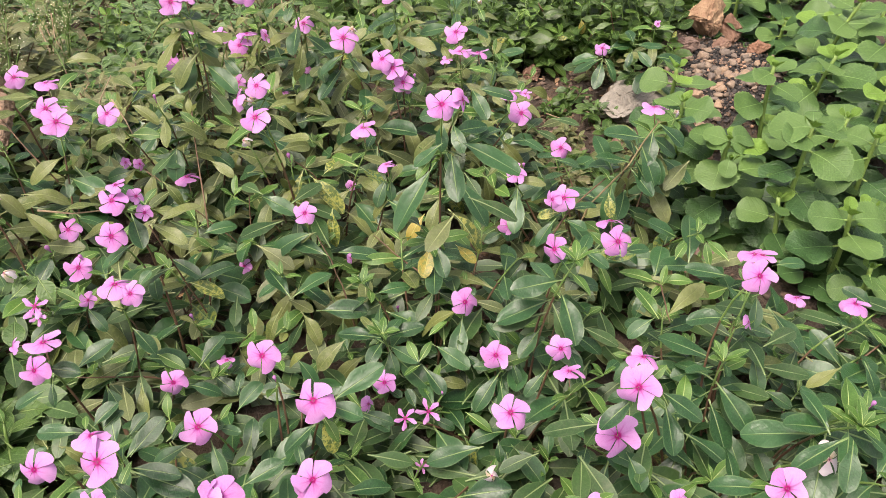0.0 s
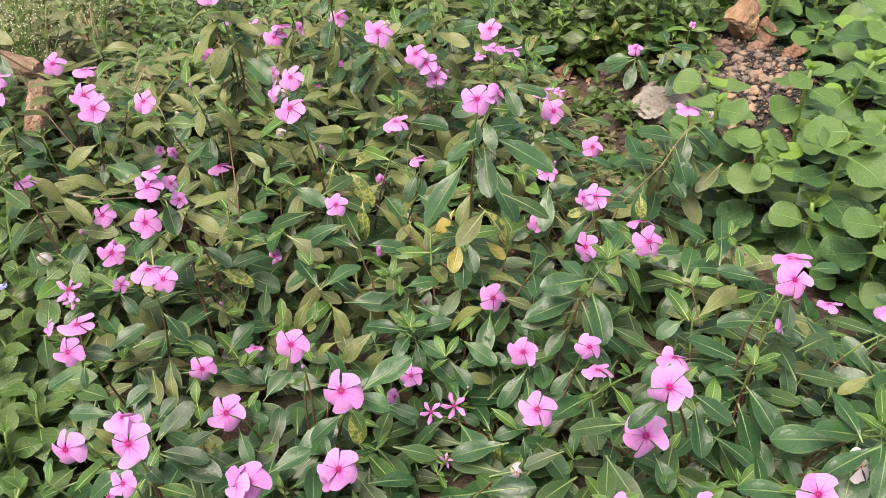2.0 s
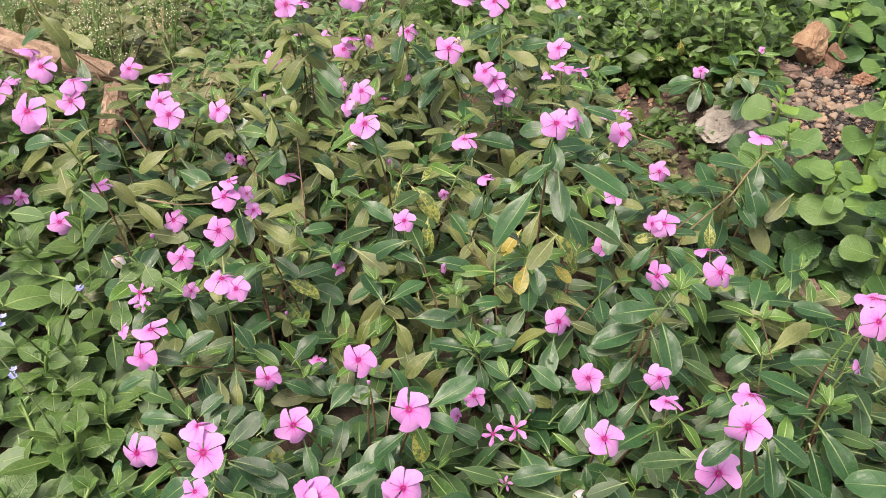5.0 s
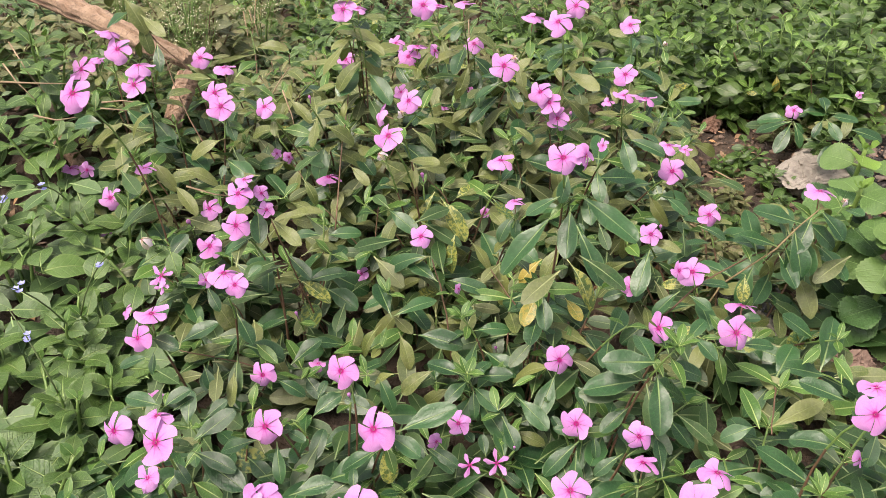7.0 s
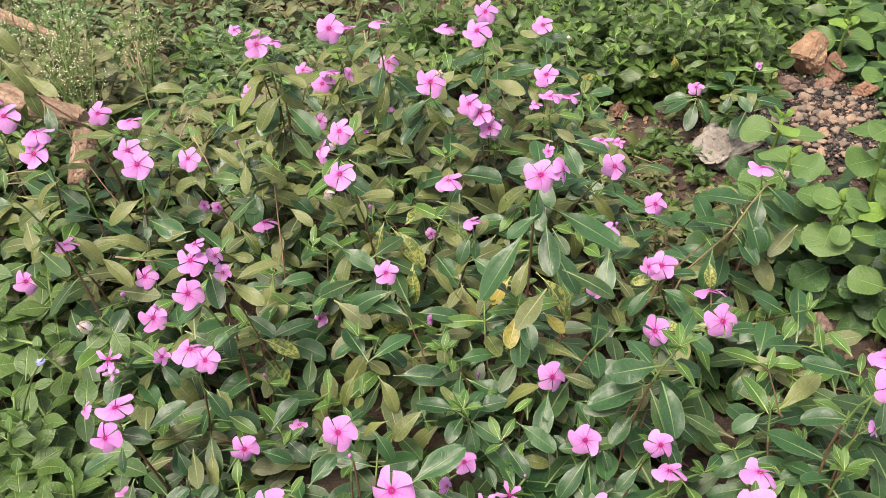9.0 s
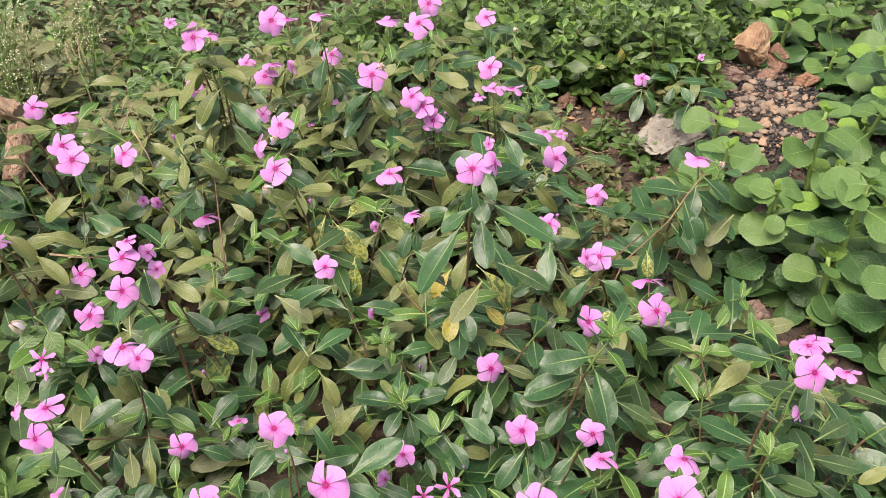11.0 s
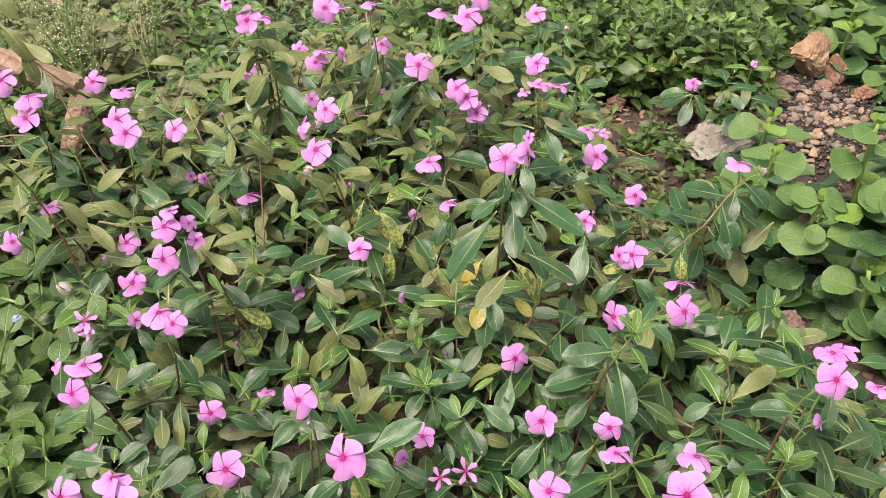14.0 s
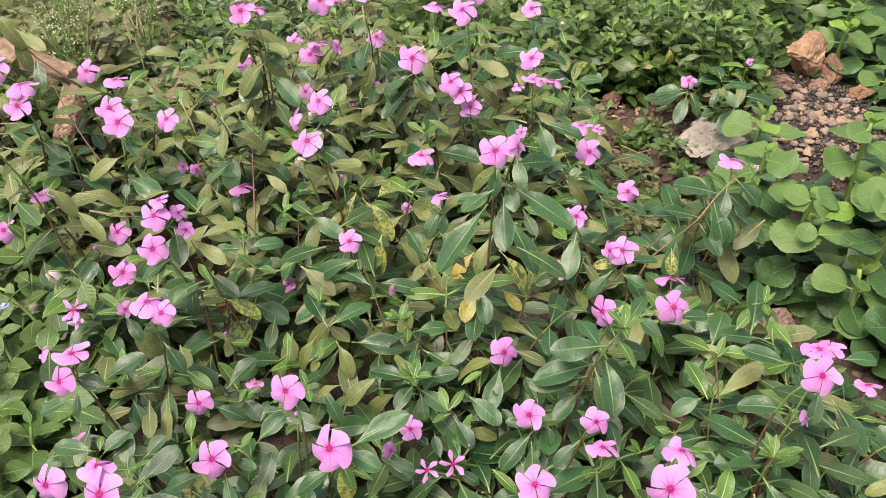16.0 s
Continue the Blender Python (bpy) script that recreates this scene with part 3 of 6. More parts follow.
def periwinkle(base, blooms, seed, label, leaves=(), fill=(), olive=0.3, canes=(), rosettes=()):
    """A bushy plant: a stem under every cluster of blooms, single well-seen leaves, and leafy side shoots."""
    r = random.Random(seed)
    root = Vector((base[0], base[1], ground_z(*base) - 0.01))
    plant = new("periwinkle_plant")
    plant.location = root
    tagged(plant, label, "flowering plant", group="periwinkle bed")
    inv = root
    heads, bits = [], []
    for x, y, z, cm, lean, round_, kind in blooms:
        at = Vector((x, y, z)) - inv
        flower(plant, at, cm / 100, lean, round_, kind, r)
        axis = Matrix.Rotation(radians(round_), 3, "Z") @ Matrix.Rotation(radians(lean), 3, "X") @ Vector((0, 0, 1))
        foot = at - axis * cm / 100 * 0.84
        if foot.z > 0.03:
            near = [h for h in heads if (h - foot).length < 0.028]
            if near:
                v, f = tube([near[0] - Vector((0, 0, 0.004)), (near[0] + foot) / 2 - Vector((0, 0, 0.002)), foot], [0.0012] * 3, 5)
                part("flower_stalk", mesh_of("flower_stalk", v, f, M_GREEN), plant)
            else:
                heads.append(foot)
    for h in heads:
        k = r.uniform(0.15, 0.45)
        start = Vector((h.x * k, h.y * k, 0))
        crowded = any((Vector(q[:3]) - inv - h).length < 0.06 for q in leaves)
        tall = h.y + inv.y > 0.8
        pairs = (2 if crowded else 4) + (4 if tall else 0) if tall or crowded else r.choice((3, 4, 5))
        periwinkle_shoot(plant, start, h - Vector((0, 0, 0.006)), r, olive=olive, pairs=1 if crowded and not tall else pairs + 5, single=5 if tall else pairs, size=0.052 if tall else 0.056, step=0.025 if tall else 0.0205, low=bits, crown=tall)
    for x, y, z in fill:
        h = Vector((x, y, z)) - inv
        k = r.uniform(0.1, 0.4)
        periwinkle_shoot(plant, Vector((h.x * k, h.y * k, 0)), h, r, olive=olive, pairs=6, single=r.choice((3, 3, 4)), size=r.uniform(0.05, 0.064), step=r.uniform(0.019, 0.026), low=bits)
    for x, y, z, leaf in rosettes:
        h = Vector((x, y, z)) - inv
        periwinkle_shoot(plant, Vector((h.x * 0.4, h.y * 0.4, 0)), h, r, olive=0.0, pairs=7, single=5, size=leaf * 0.84, step=0.012, low=bits, free=True)
        for q in range(5):
            a = radians(72 * q + r.uniform(-15, 15))
            part("leaf", r.choice(FRESH), plant, leaf_pose(h, (math.cos(a), math.sin(a), r.uniform(0.6, 1.3)), (-math.cos(a), -math.sin(a), 0.8), leaf * r.uniform(0.3, 0.46)))
    for x, y, z, x2, y2, z2, mm in canes:
        a, b2 = Vector((x, y, z)) - inv, Vector((x2, y2, z2)) - inv
        if a.z < b2.z:
            a, b2 = b2, a
        low_end = b2 + (b2 - a) * 0.5 - Vector((0, -0.01, 0.02))
        bow = Vector((r.uniform(-1, 1), r.uniform(-0.3, 1), 0)) * 0.008
        line = [(a.lerp(b2, q / 5) if q < 6 else b2.lerp(low_end, (q - 5) / 3)) + bow * math.sin(q * 0.4) + Vector((r.uniform(-1, 1), r.uniform(-1, 1), 0)) * 0.0008 for q in range(9)]
        v, f = tube(line, [mm / 1000 * (0.5 + 0.045 * q) for q in range(9)], 7)
        part("stem", mesh_of("stem", v, f, M_STEM), plant)
    low = [(x, y, z) for x, y, z in fill] + [tuple(h + inv) for h in heads]
    for x, y, z in low:
        for q in range(5):
            at = Vector((x + r.uniform(-0.035, 0.035), y + r.uniform(-0.035, 0.035), 0)) - inv
            at.z = (z - inv.z) * r.uniform(0.25, 0.75)
            a = r.uniform(0, 6.28)
            v, f, u = r.choice(LOW_FORMS)
            bits.append((v, f, u, leaf_pose(at, (math.cos(a), math.sin(a), r.uniform(-0.3, 0.3)), (r.uniform(-0.3, 0.3), r.uniform(-0.6, 0.1), 1), r.uniform(0.042, 0.066)), 2 if r.random() < olive * 0.8 else 1))
    if bits:
        under = part("lower_leaves", sprig([(0, 0, 0), (0, 0, 0.03), (0, 0, 0.05)], [0.004, 0.0035, 0.003], bits, [M_STEM, M_LOWER, M_LOWER_OLIVE]), plant)
        under["kind"] = "stuff"
    for x, y, z, x2, y2, z2, kind in leaves:
        a, b2 = Vector((x, y, z)) - inv, Vector((x2, y2, z2)) - inv
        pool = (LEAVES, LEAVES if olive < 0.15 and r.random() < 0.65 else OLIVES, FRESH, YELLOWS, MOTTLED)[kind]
        part("leaf", r.choice(pool), plant, leaf_pose(a, b2 - a, (r.uniform(-0.15, 0.15), -0.25, 1), (b2 - a).length * 1.03, r.uniform(-8, 8)) @ Matrix.Diagonal((min(1.0, 0.95 - ((b2 - a).length - 0.045) * 6), 1, 1, 1)))
    return plant


ROWS = []


def grow(base, label, blooms, leaves=(), olive=0.3, canes=()):
    ROWS.append((base, label, blooms, leaves, olive, canes))


grow((-0.306, 0.707), "pink periwinkle bush with glossy dark green leaves", [
    (-0.326, 0.679, 0.291, 2.8, 39, -9, 0), (-0.308, 0.695, 0.285, 1.7, 62, 56, 0), (-0.303, 0.692, 0.267, 1.8, 62, 44, 0),
    (-0.349, 0.699, 0.234, 3.1, 53, 15, 0), (-0.244, 0.653, 0.095, 2.0, -5, -4, 0), (-0.288, 0.697, 0.122, 1.0, 17, -8, 3),
    (-0.322, 0.689, 0.303, 1.9, 2, -28, 0),
], [
    (-0.187, 0.709, 0.121, -0.213, 0.673, 0.098, 1), (-0.329, 0.645, 0.131, -0.342, 0.614, 0.111, 0), (-0.331, 0.643, 0.156, -0.301, 0.620, 0.142, 0),
    (-0.313, 0.642, 0.117, -0.280, 0.628, 0.109, 2), (-0.272, 0.640, 0.096, -0.249, 0.673, 0.116, 0), (-0.302, 0.700, 0.109, -0.337, 0.682, 0.098, 0),
    (-0.280, 0.615, 0.097, -0.239, 0.610, 0.093, 0), (-0.328, 0.715, 0.253, -0.310, 0.680, 0.232, 0), (-0.310, 0.710, 0.243, -0.267, 0.690, 0.231, 1),
    (-0.309, 0.719, 0.233, -0.265, 0.748, 0.250, 1), (-0.337, 0.721, 0.210, -0.373, 0.696, 0.195, 0), (-0.300, 0.748, 0.168, -0.265, 0.778, 0.187, 1),
    (-0.312, 0.733, 0.180, -0.271, 0.714, 0.169, 0),
] + [
    (-0.290, 0.726, 0.145, -0.245, 0.754, 0.162, 0), (-0.296, 0.725, 0.151, -0.248, 0.713, 0.143, 4), (-0.321, 0.714, 0.182, -0.317, 0.680, 0.161, 0),
    (-0.309, 0.638, 0.211, -0.298, 0.655, 0.222, 0),
], 0.22, [
    (-0.313, 0.715, 0.236, -0.283, 0.725, 0.114, 1.5), (-0.327, 0.634, 0.179, -0.331, 0.648, 0.134, 1.2),
])
grow((0.385, 1.415), "dusty pink periwinkle bush with olive-green leaves", [
    (0.385, 1.395, 0.175, 1.3, 53, 11, 0),
], [
    (0.335, 1.339, 0.158, 0.383, 1.339, 0.158, 0), (0.334, 1.329, 0.157, 0.357, 1.299, 0.139, 0), (0.332, 1.341, 0.151, 0.318, 1.313, 0.134, 0),
    (0.335, 1.349, 0.156, 0.331, 1.383, 0.178, 0),
], 0.55, [])
grow((-0.567, 1.092), "dusty pink periwinkle bush with olive-green leaves", [
    (-0.589, 1.045, 0.268, 3.2, 40, 10, 0), (-0.528, 1.009, 0.274, 3.2, -1, 0, 0), (-0.583, 1.162, 0.170, 2.7, -14, 31, 0),
], [
    (-0.526, 0.988, 0.264, -0.601, 0.990, 0.265, 1), (-0.540, 1.056, 0.239, -0.524, 1.095, 0.263, 2),
], 0.55, [])
grow((-0.026, 0.690), "pink periwinkle bush with glossy dark green leaves", [
    (0.005, 0.701, 0.372, 3.0, 50, 3, 0), (-0.081, 0.577, 0.099, 1.7, 62, 60, 0), (-0.066, 0.606, 0.100, 2.5, 38, 0, 0),
    (0.022, 0.689, 0.137, 3.1, 54, 15, 0), (-0.058, 0.740, 0.088, 1.0, 20, 1, 3), (0.025, 0.706, 0.374, 2.4, 62, 74, 0),
], [
    (0.004, 0.709, 0.326, -0.025, 0.690, 0.313, 0), (-0.005, 0.765, 0.272, -0.054, 0.717, 0.217, 0), (0.012, 0.740, 0.297, 0.017, 0.693, 0.268, 0),
    (0.004, 0.760, 0.324, 0.003, 0.731, 0.306, 0), (0.016, 0.742, 0.312, 0.083, 0.710, 0.292, 0), (0.013, 0.807, 0.231, 0.056, 0.754, 0.199, 0),
    (0.000, 0.824, 0.196, -0.022, 0.780, 0.169, 1), (0.006, 0.815, 0.178, 0.055, 0.773, 0.152, 4), (-0.022, 0.807, 0.178, -0.047, 0.779, 0.161, 3),
    (-0.014, 0.747, 0.180, -0.049, 0.746, 0.179, 2), (-0.013, 0.747, 0.180, 0.030, 0.756, 0.186, 2), (-0.015, 0.745, 0.176, -0.024, 0.712, 0.156, 3),
    (-0.011, 0.746, 0.179, 0.002, 0.710, 0.157, 0),
] + [
    (0.013, 0.765, 0.161, 0.036, 0.746, 0.149, 3), (-0.017, 0.747, 0.179, -0.008, 0.761, 0.188, 2), (-0.072, 0.662, 0.112, -0.120, 0.669, 0.117, 0),
    (-0.068, 0.663, 0.112, -0.025, 0.673, 0.119, 0), (-0.069, 0.664, 0.114, -0.070, 0.683, 0.126, 2), (-0.064, 0.657, 0.103, -0.055, 0.629, 0.086, 0),
    (-0.075, 0.664, 0.114, -0.094, 0.684, 0.126, 1), (-0.146, 0.649, 0.109, -0.185, 0.639, 0.102, 1), (-0.111, 0.673, 0.103, -0.151, 0.646, 0.086, 1),
    (-0.097, 0.584, 0.079, -0.059, 0.570, 0.070, 0), (-0.030, 0.633, 0.102, -0.016, 0.653, 0.115, 2), (-0.031, 0.633, 0.103, -0.043, 0.654, 0.116, 2),
    (-0.028, 0.632, 0.099, -0.050, 0.624, 0.094, 2),
] + [
    (-0.026, 0.631, 0.097, -0.002, 0.605, 0.081, 0), (-0.015, 0.646, 0.116, 0.025, 0.623, 0.102, 0), (-0.019, 0.648, 0.125, 0.001, 0.663, 0.135, 2),
    (0.019, 0.695, 0.112, 0.009, 0.652, 0.085, 0), (0.038, 0.717, 0.106, 0.060, 0.705, 0.099, 0), (0.022, 0.699, 0.117, -0.043, 0.693, 0.114, 1),
    (0.101, 0.705, 0.150, 0.065, 0.670, 0.128, 0), (-0.020, 0.601, 0.050, 0.008, 0.590, 0.044, 0), (-0.034, 0.600, 0.063, -0.044, 0.620, 0.075, 0),
    (-0.015, 0.607, 0.057, -0.030, 0.634, 0.074, 0), (-0.094, 0.585, 0.080, -0.056, 0.574, 0.074, 0),
], 0.22, [])
grow((-0.248, 1.204), "dusty pink periwinkle bush with olive-green leaves", [
    (-0.295, 1.221, 0.317, 4.2, 53, 13, 0), (-0.271, 1.221, 0.319, 2.9, -4, -4, 0), (-0.203, 1.124, 0.360, 3.0, -9, -19, 0),
    (-0.207, 1.197, 0.273, 3.0, 37, 11, 0), (-0.122, 1.215, 0.317, 3.3, -10, -10, 0), (-0.290, 1.173, 0.270, 3.2, -9, 0, 0),
    (-0.302, 1.164, 0.255, 3.5, 40, 17, 0), (-0.214, 1.212, 0.196, 2.5, -3, -18, 0), (-0.308, 1.141, 0.206, 2.4, 44, -8, 0),
    (-0.251, 1.184, 0.167, 1.8, -4, 0, 0), (-0.263, 1.176, 0.264, 2.2, 62, 74, 0),
], [
    (-0.362, 1.101, 0.323, -0.418, 1.092, 0.317, 1), (-0.213, 1.171, 0.317, -0.261, 1.151, 0.305, 1), (-0.325, 1.146, 0.242, -0.286, 1.157, 0.249, 1),
], 0.55, [])
grow((-0.057, 1.075), "dusty pink periwinkle bush with olive-green leaves", [
    (-0.072, 1.129, 0.344, 3.8, 41, -15, 0), (-0.131, 1.065, 0.299, 3.8, 49, 9, 0), (-0.082, 1.081, 0.260, 3.2, 43, -9, 0),
    (-0.068, 1.079, 0.247, 3.3, 46, -11, 0), (-0.055, 1.082, 0.223, 3.1, 50, -16, 0), (0.021, 0.948, 0.260, 1.7, 62, -45, 0),
    (0.109, 1.005, 0.206, 3.4, 56, 8, 0), (-0.135, 0.999, 0.103, 1.6, 62, 42, 0), (-0.118, 1.072, 0.308, 2.6, 56, 16, 2),
    (-0.038, 1.089, 0.229, 1.1, 35, -3, 3),
], [
    (-0.135, 1.087, 0.267, -0.170, 1.061, 0.250, 0), (-0.129, 1.087, 0.263, -0.100, 1.052, 0.241, 0), (-0.138, 1.091, 0.248, -0.173, 1.046, 0.219, 0),
    (-0.125, 1.086, 0.263, -0.092, 1.083, 0.261, 1), (-0.167, 0.973, 0.209, -0.126, 0.991, 0.220, 1), (-0.110, 1.025, 0.231, -0.073, 1.014, 0.224, 1),
    (0.027, 0.967, 0.263, -0.022, 0.978, 0.271, 1), (0.040, 0.996, 0.252, 0.061, 0.955, 0.226, 0), (0.044, 0.990, 0.252, 0.098, 0.981, 0.246, 0),
    (-0.066, 1.155, 0.311, -0.111, 1.154, 0.310, 1),
], 0.55, [])
grow((-0.399, 1.272), "dusty pink periwinkle bush with olive-green leaves", [
    (-0.447, 1.255, 0.199, 3.1, 53, 4, 0), (-0.354, 1.254, 0.238, 2.7, 40, -7, 0), (-0.397, 1.249, 0.249, 1.7, -8, -20, 0),
], [
    (-0.373, 1.128, 0.308, -0.380, 1.097, 0.289, 1), (-0.412, 1.222, 0.224, -0.366, 1.209, 0.215, 1), (-0.440, 1.249, 0.192, -0.524, 1.248, 0.191, 1),
], 0.55, [
    (-0.380, 1.148, 0.300, -0.324, 0.935, 0.210, 1.3),
])
grow((-0.447, 0.725), "pink periwinkle bush with glossy dark green leaves", [
    (-0.427, 0.752, 0.155, 3.2, 43, 16, 0), (-0.446, 0.676, 0.161, 3.4, 35, -17, 1), (-0.384, 0.674, 0.169, 1.8, 62, 48, 0),
    (-0.530, 0.712, 0.364, 4.0, 42, -4, 0), (-0.443, 0.669, 0.152, 2.1, 54, -14, 1), (-0.424, 0.759, 0.164, 1.2, 17, -2, 3),
    (-0.475, 0.693, 0.195, 2.7, 39, -15, 2),
], [
    (-0.441, 0.764, 0.149, -0.414, 0.785, 0.162, 2),
], 0.22, [])
grow((-0.172, 0.855), "pink periwinkle bush with glossy dark green leaves", [
    (-0.234, 0.860, 0.311, 2.7, 62, -71, 0), (-0.198, 0.790, 0.321, 3.3, 37, -12, 0), (-0.098, 0.913, 0.240, 3.3, 3, -12, 0),
    (-0.230, 0.840, 0.267, 2.1, 50, -13, 2), (-0.158, 0.774, 0.206, 2.6, 45, 9, 0), (-0.068, 0.867, 0.213, 2.5, -11, 16, 0),
    (-0.256, 0.819, 0.099, 2.0, 37, -3, 0), (-0.191, 0.884, 0.219, 1.2, 18, -2, 3), (-0.112, 0.772, 0.141, 1.3, 62, 74, 0),
], [
    (-0.171, 0.895, 0.185, -0.123, 0.852, 0.159, 4), (-0.178, 0.895, 0.193, -0.194, 0.846, 0.162, 4), (-0.141, 0.858, 0.157, -0.143, 0.814, 0.130, 4),
    (-0.128, 0.878, 0.139, -0.085, 0.849, 0.120, 1), (-0.160, 0.915, 0.169, -0.130, 0.950, 0.191, 4), (-0.153, 0.796, 0.164, -0.219, 0.781, 0.155, 0),
    (-0.153, 0.796, 0.164, -0.176, 0.787, 0.159, 1), (-0.135, 0.783, 0.142, -0.075, 0.784, 0.142, 0), (-0.139, 0.777, 0.142, -0.183, 0.796, 0.154, 0),
    (-0.176, 0.715, 0.128, -0.207, 0.750, 0.150, 0), (-0.175, 0.716, 0.129, -0.132, 0.749, 0.149, 0), (-0.103, 0.789, 0.100, -0.097, 0.808, 0.112, 2),
    (-0.103, 0.789, 0.100, -0.104, 0.767, 0.087, 0),
] + [
    (-0.070, 0.881, 0.186, -0.089, 0.848, 0.166, 0), (-0.068, 0.880, 0.187, -0.064, 0.853, 0.170, 0), (-0.067, 0.867, 0.162, -0.098, 0.851, 0.152, 1),
    (-0.230, 0.853, 0.184, -0.182, 0.831, 0.171, 0), (-0.114, 0.938, 0.187, -0.152, 0.924, 0.178, 1), (-0.209, 0.903, 0.227, -0.198, 0.872, 0.208, 1),
    (-0.242, 0.868, 0.206, -0.206, 0.883, 0.215, 1), (-0.150, 0.713, 0.111, -0.090, 0.714, 0.111, 0), (-0.166, 0.708, 0.115, -0.137, 0.676, 0.095, 1),
], 0.38, [
    (-0.200, 0.910, 0.205, -0.170, 0.907, 0.167, 1.3), (-0.154, 0.803, 0.154, -0.125, 0.756, 0.095, 1.5), (-0.090, 0.839, 0.127, -0.027, 0.776, 0.113, 1.5),
    (-0.245, 0.866, 0.175, -0.244, 0.844, 0.107, 1.3),
])
grow((-0.301, 0.447), "pink periwinkle bush with glossy dark green leaves", [
    (-0.277, 0.430, 0.230, 2.8, -10, -23, 0), (-0.268, 0.410, 0.222, 3.7, 41, -9, 0), (-0.359, 0.458, 0.156, 3.3, 54, -9, 0),
    (-0.280, 0.402, 0.183, 2.2, 38, -12, 0), (-0.321, 0.434, 0.122, 2.0, 62, -44, 0),
], [
    (-0.284, 0.463, 0.155, -0.254, 0.498, 0.176, 0), (-0.291, 0.476, 0.160, -0.304, 0.506, 0.179, 1), (-0.328, 0.492, 0.164, -0.368, 0.493, 0.165, 0),
    (-0.316, 0.483, 0.177, -0.320, 0.496, 0.185, 2), (-0.374, 0.473, 0.142, -0.363, 0.488, 0.152, 0), (-0.282, 0.438, 0.165, -0.261, 0.423, 0.156, 0),
    (-0.287, 0.434, 0.165, -0.329, 0.413, 0.152, 0), (-0.276, 0.456, 0.158, -0.229, 0.451, 0.156, 1), (-0.277, 0.460, 0.149, -0.220, 0.444, 0.139, 1),
    (-0.277, 0.467, 0.159, -0.252, 0.497, 0.177, 0), (-0.282, 0.450, 0.211, -0.267, 0.466, 0.221, 0), (-0.288, 0.448, 0.216, -0.271, 0.468, 0.229, 1),
    (-0.281, 0.433, 0.149, -0.294, 0.416, 0.138, 2),
], 0.22, [])
grow((0.253, 0.520), "pink periwinkle bush with glossy dark green leaves", [
    (0.302, 0.611, 0.249, 2.7, 0, 22, 0), (0.169, 0.496, 0.233, 2.7, -14, 8, 0),
    (0.153, 0.446, 0.249, 3.4, 54, -10, 0), (0.145, 0.457, 0.180, 3.8, 55, 14, 0), (0.249, 0.372, 0.217, 3.0, 50, -5, 0),
    (0.399, 0.600, 0.194, 2.8, 0, 17, 0), (0.288, 0.576, 0.196, 1.4, 62, 61, 0), (0.276, 0.551, 0.272, 3.0, 42, 6, 0),
    (0.280, 0.580, 0.274, 2.7, -14, 38, 0), (0.316, 0.436, 0.168, 2.9, 40, 10, 4), (0.356, 0.466, 0.200, 1.0, 14, 6, 3),
    (0.195, 0.425, 0.134, 1.9, 39, 14, 0),
] + [
    (0.125, 0.421, 0.134, 2.1, 50, 16, 0),
], [
    (0.216, 0.617, 0.167, 0.197, 0.655, 0.190, 2), (0.225, 0.625, 0.162, 0.270, 0.657, 0.182, 1), (0.214, 0.622, 0.165, 0.182, 0.607, 0.157, 0),
    (0.285, 0.598, 0.181, 0.237, 0.606, 0.185, 1), (0.335, 0.641, 0.158, 0.363, 0.600, 0.132, 0), (0.302, 0.603, 0.208, 0.296, 0.574, 0.190, 0),
    (0.313, 0.610, 0.236, 0.350, 0.616, 0.239, 0), (0.283, 0.638, 0.222, 0.266, 0.659, 0.235, 2), (0.281, 0.622, 0.215, 0.239, 0.632, 0.221, 1),
    (0.376, 0.655, 0.101, 0.427, 0.635, 0.089, 0), (0.274, 0.590, 0.132, 0.219, 0.616, 0.148, 0), (0.273, 0.587, 0.130, 0.225, 0.578, 0.125, 0),
    (0.282, 0.590, 0.128, 0.346, 0.591, 0.129, 1),
] + [
    (0.279, 0.587, 0.127, 0.277, 0.543, 0.099, 0), (0.281, 0.563, 0.109, 0.307, 0.537, 0.093, 0), (0.182, 0.485, 0.205, 0.217, 0.463, 0.191, 0),
    (0.158, 0.461, 0.224, 0.123, 0.440, 0.211, 0), (0.193, 0.497, 0.177, 0.198, 0.457, 0.152, 0), (0.188, 0.496, 0.142, 0.171, 0.479, 0.131, 2),
    (0.268, 0.534, 0.103, 0.278, 0.494, 0.079, 0), (0.283, 0.502, 0.116, 0.293, 0.470, 0.097, 0), (0.324, 0.435, 0.196, 0.274, 0.417, 0.184, 0),
    (0.327, 0.432, 0.196, 0.314, 0.398, 0.175, 0), (0.342, 0.455, 0.183, 0.320, 0.474, 0.195, 2), (0.345, 0.460, 0.179, 0.347, 0.496, 0.201, 0),
    (0.350, 0.456, 0.178, 0.365, 0.441, 0.169, 0),
] + [
    (0.318, 0.448, 0.184, 0.306, 0.486, 0.207, 0), (0.250, 0.386, 0.196, 0.200, 0.394, 0.201, 0), (0.388, 0.571, 0.138, 0.351, 0.557, 0.129, 1),
    (0.318, 0.574, 0.107, 0.344, 0.558, 0.097, 1), (0.158, 0.470, 0.143, 0.171, 0.441, 0.125, 0), (0.403, 0.564, 0.152, 0.412, 0.536, 0.135, 0),
    (0.381, 0.609, 0.109, 0.345, 0.630, 0.123, 1), (0.308, 0.596, 0.140, 0.311, 0.557, 0.116, 1),
], 0.22, [])
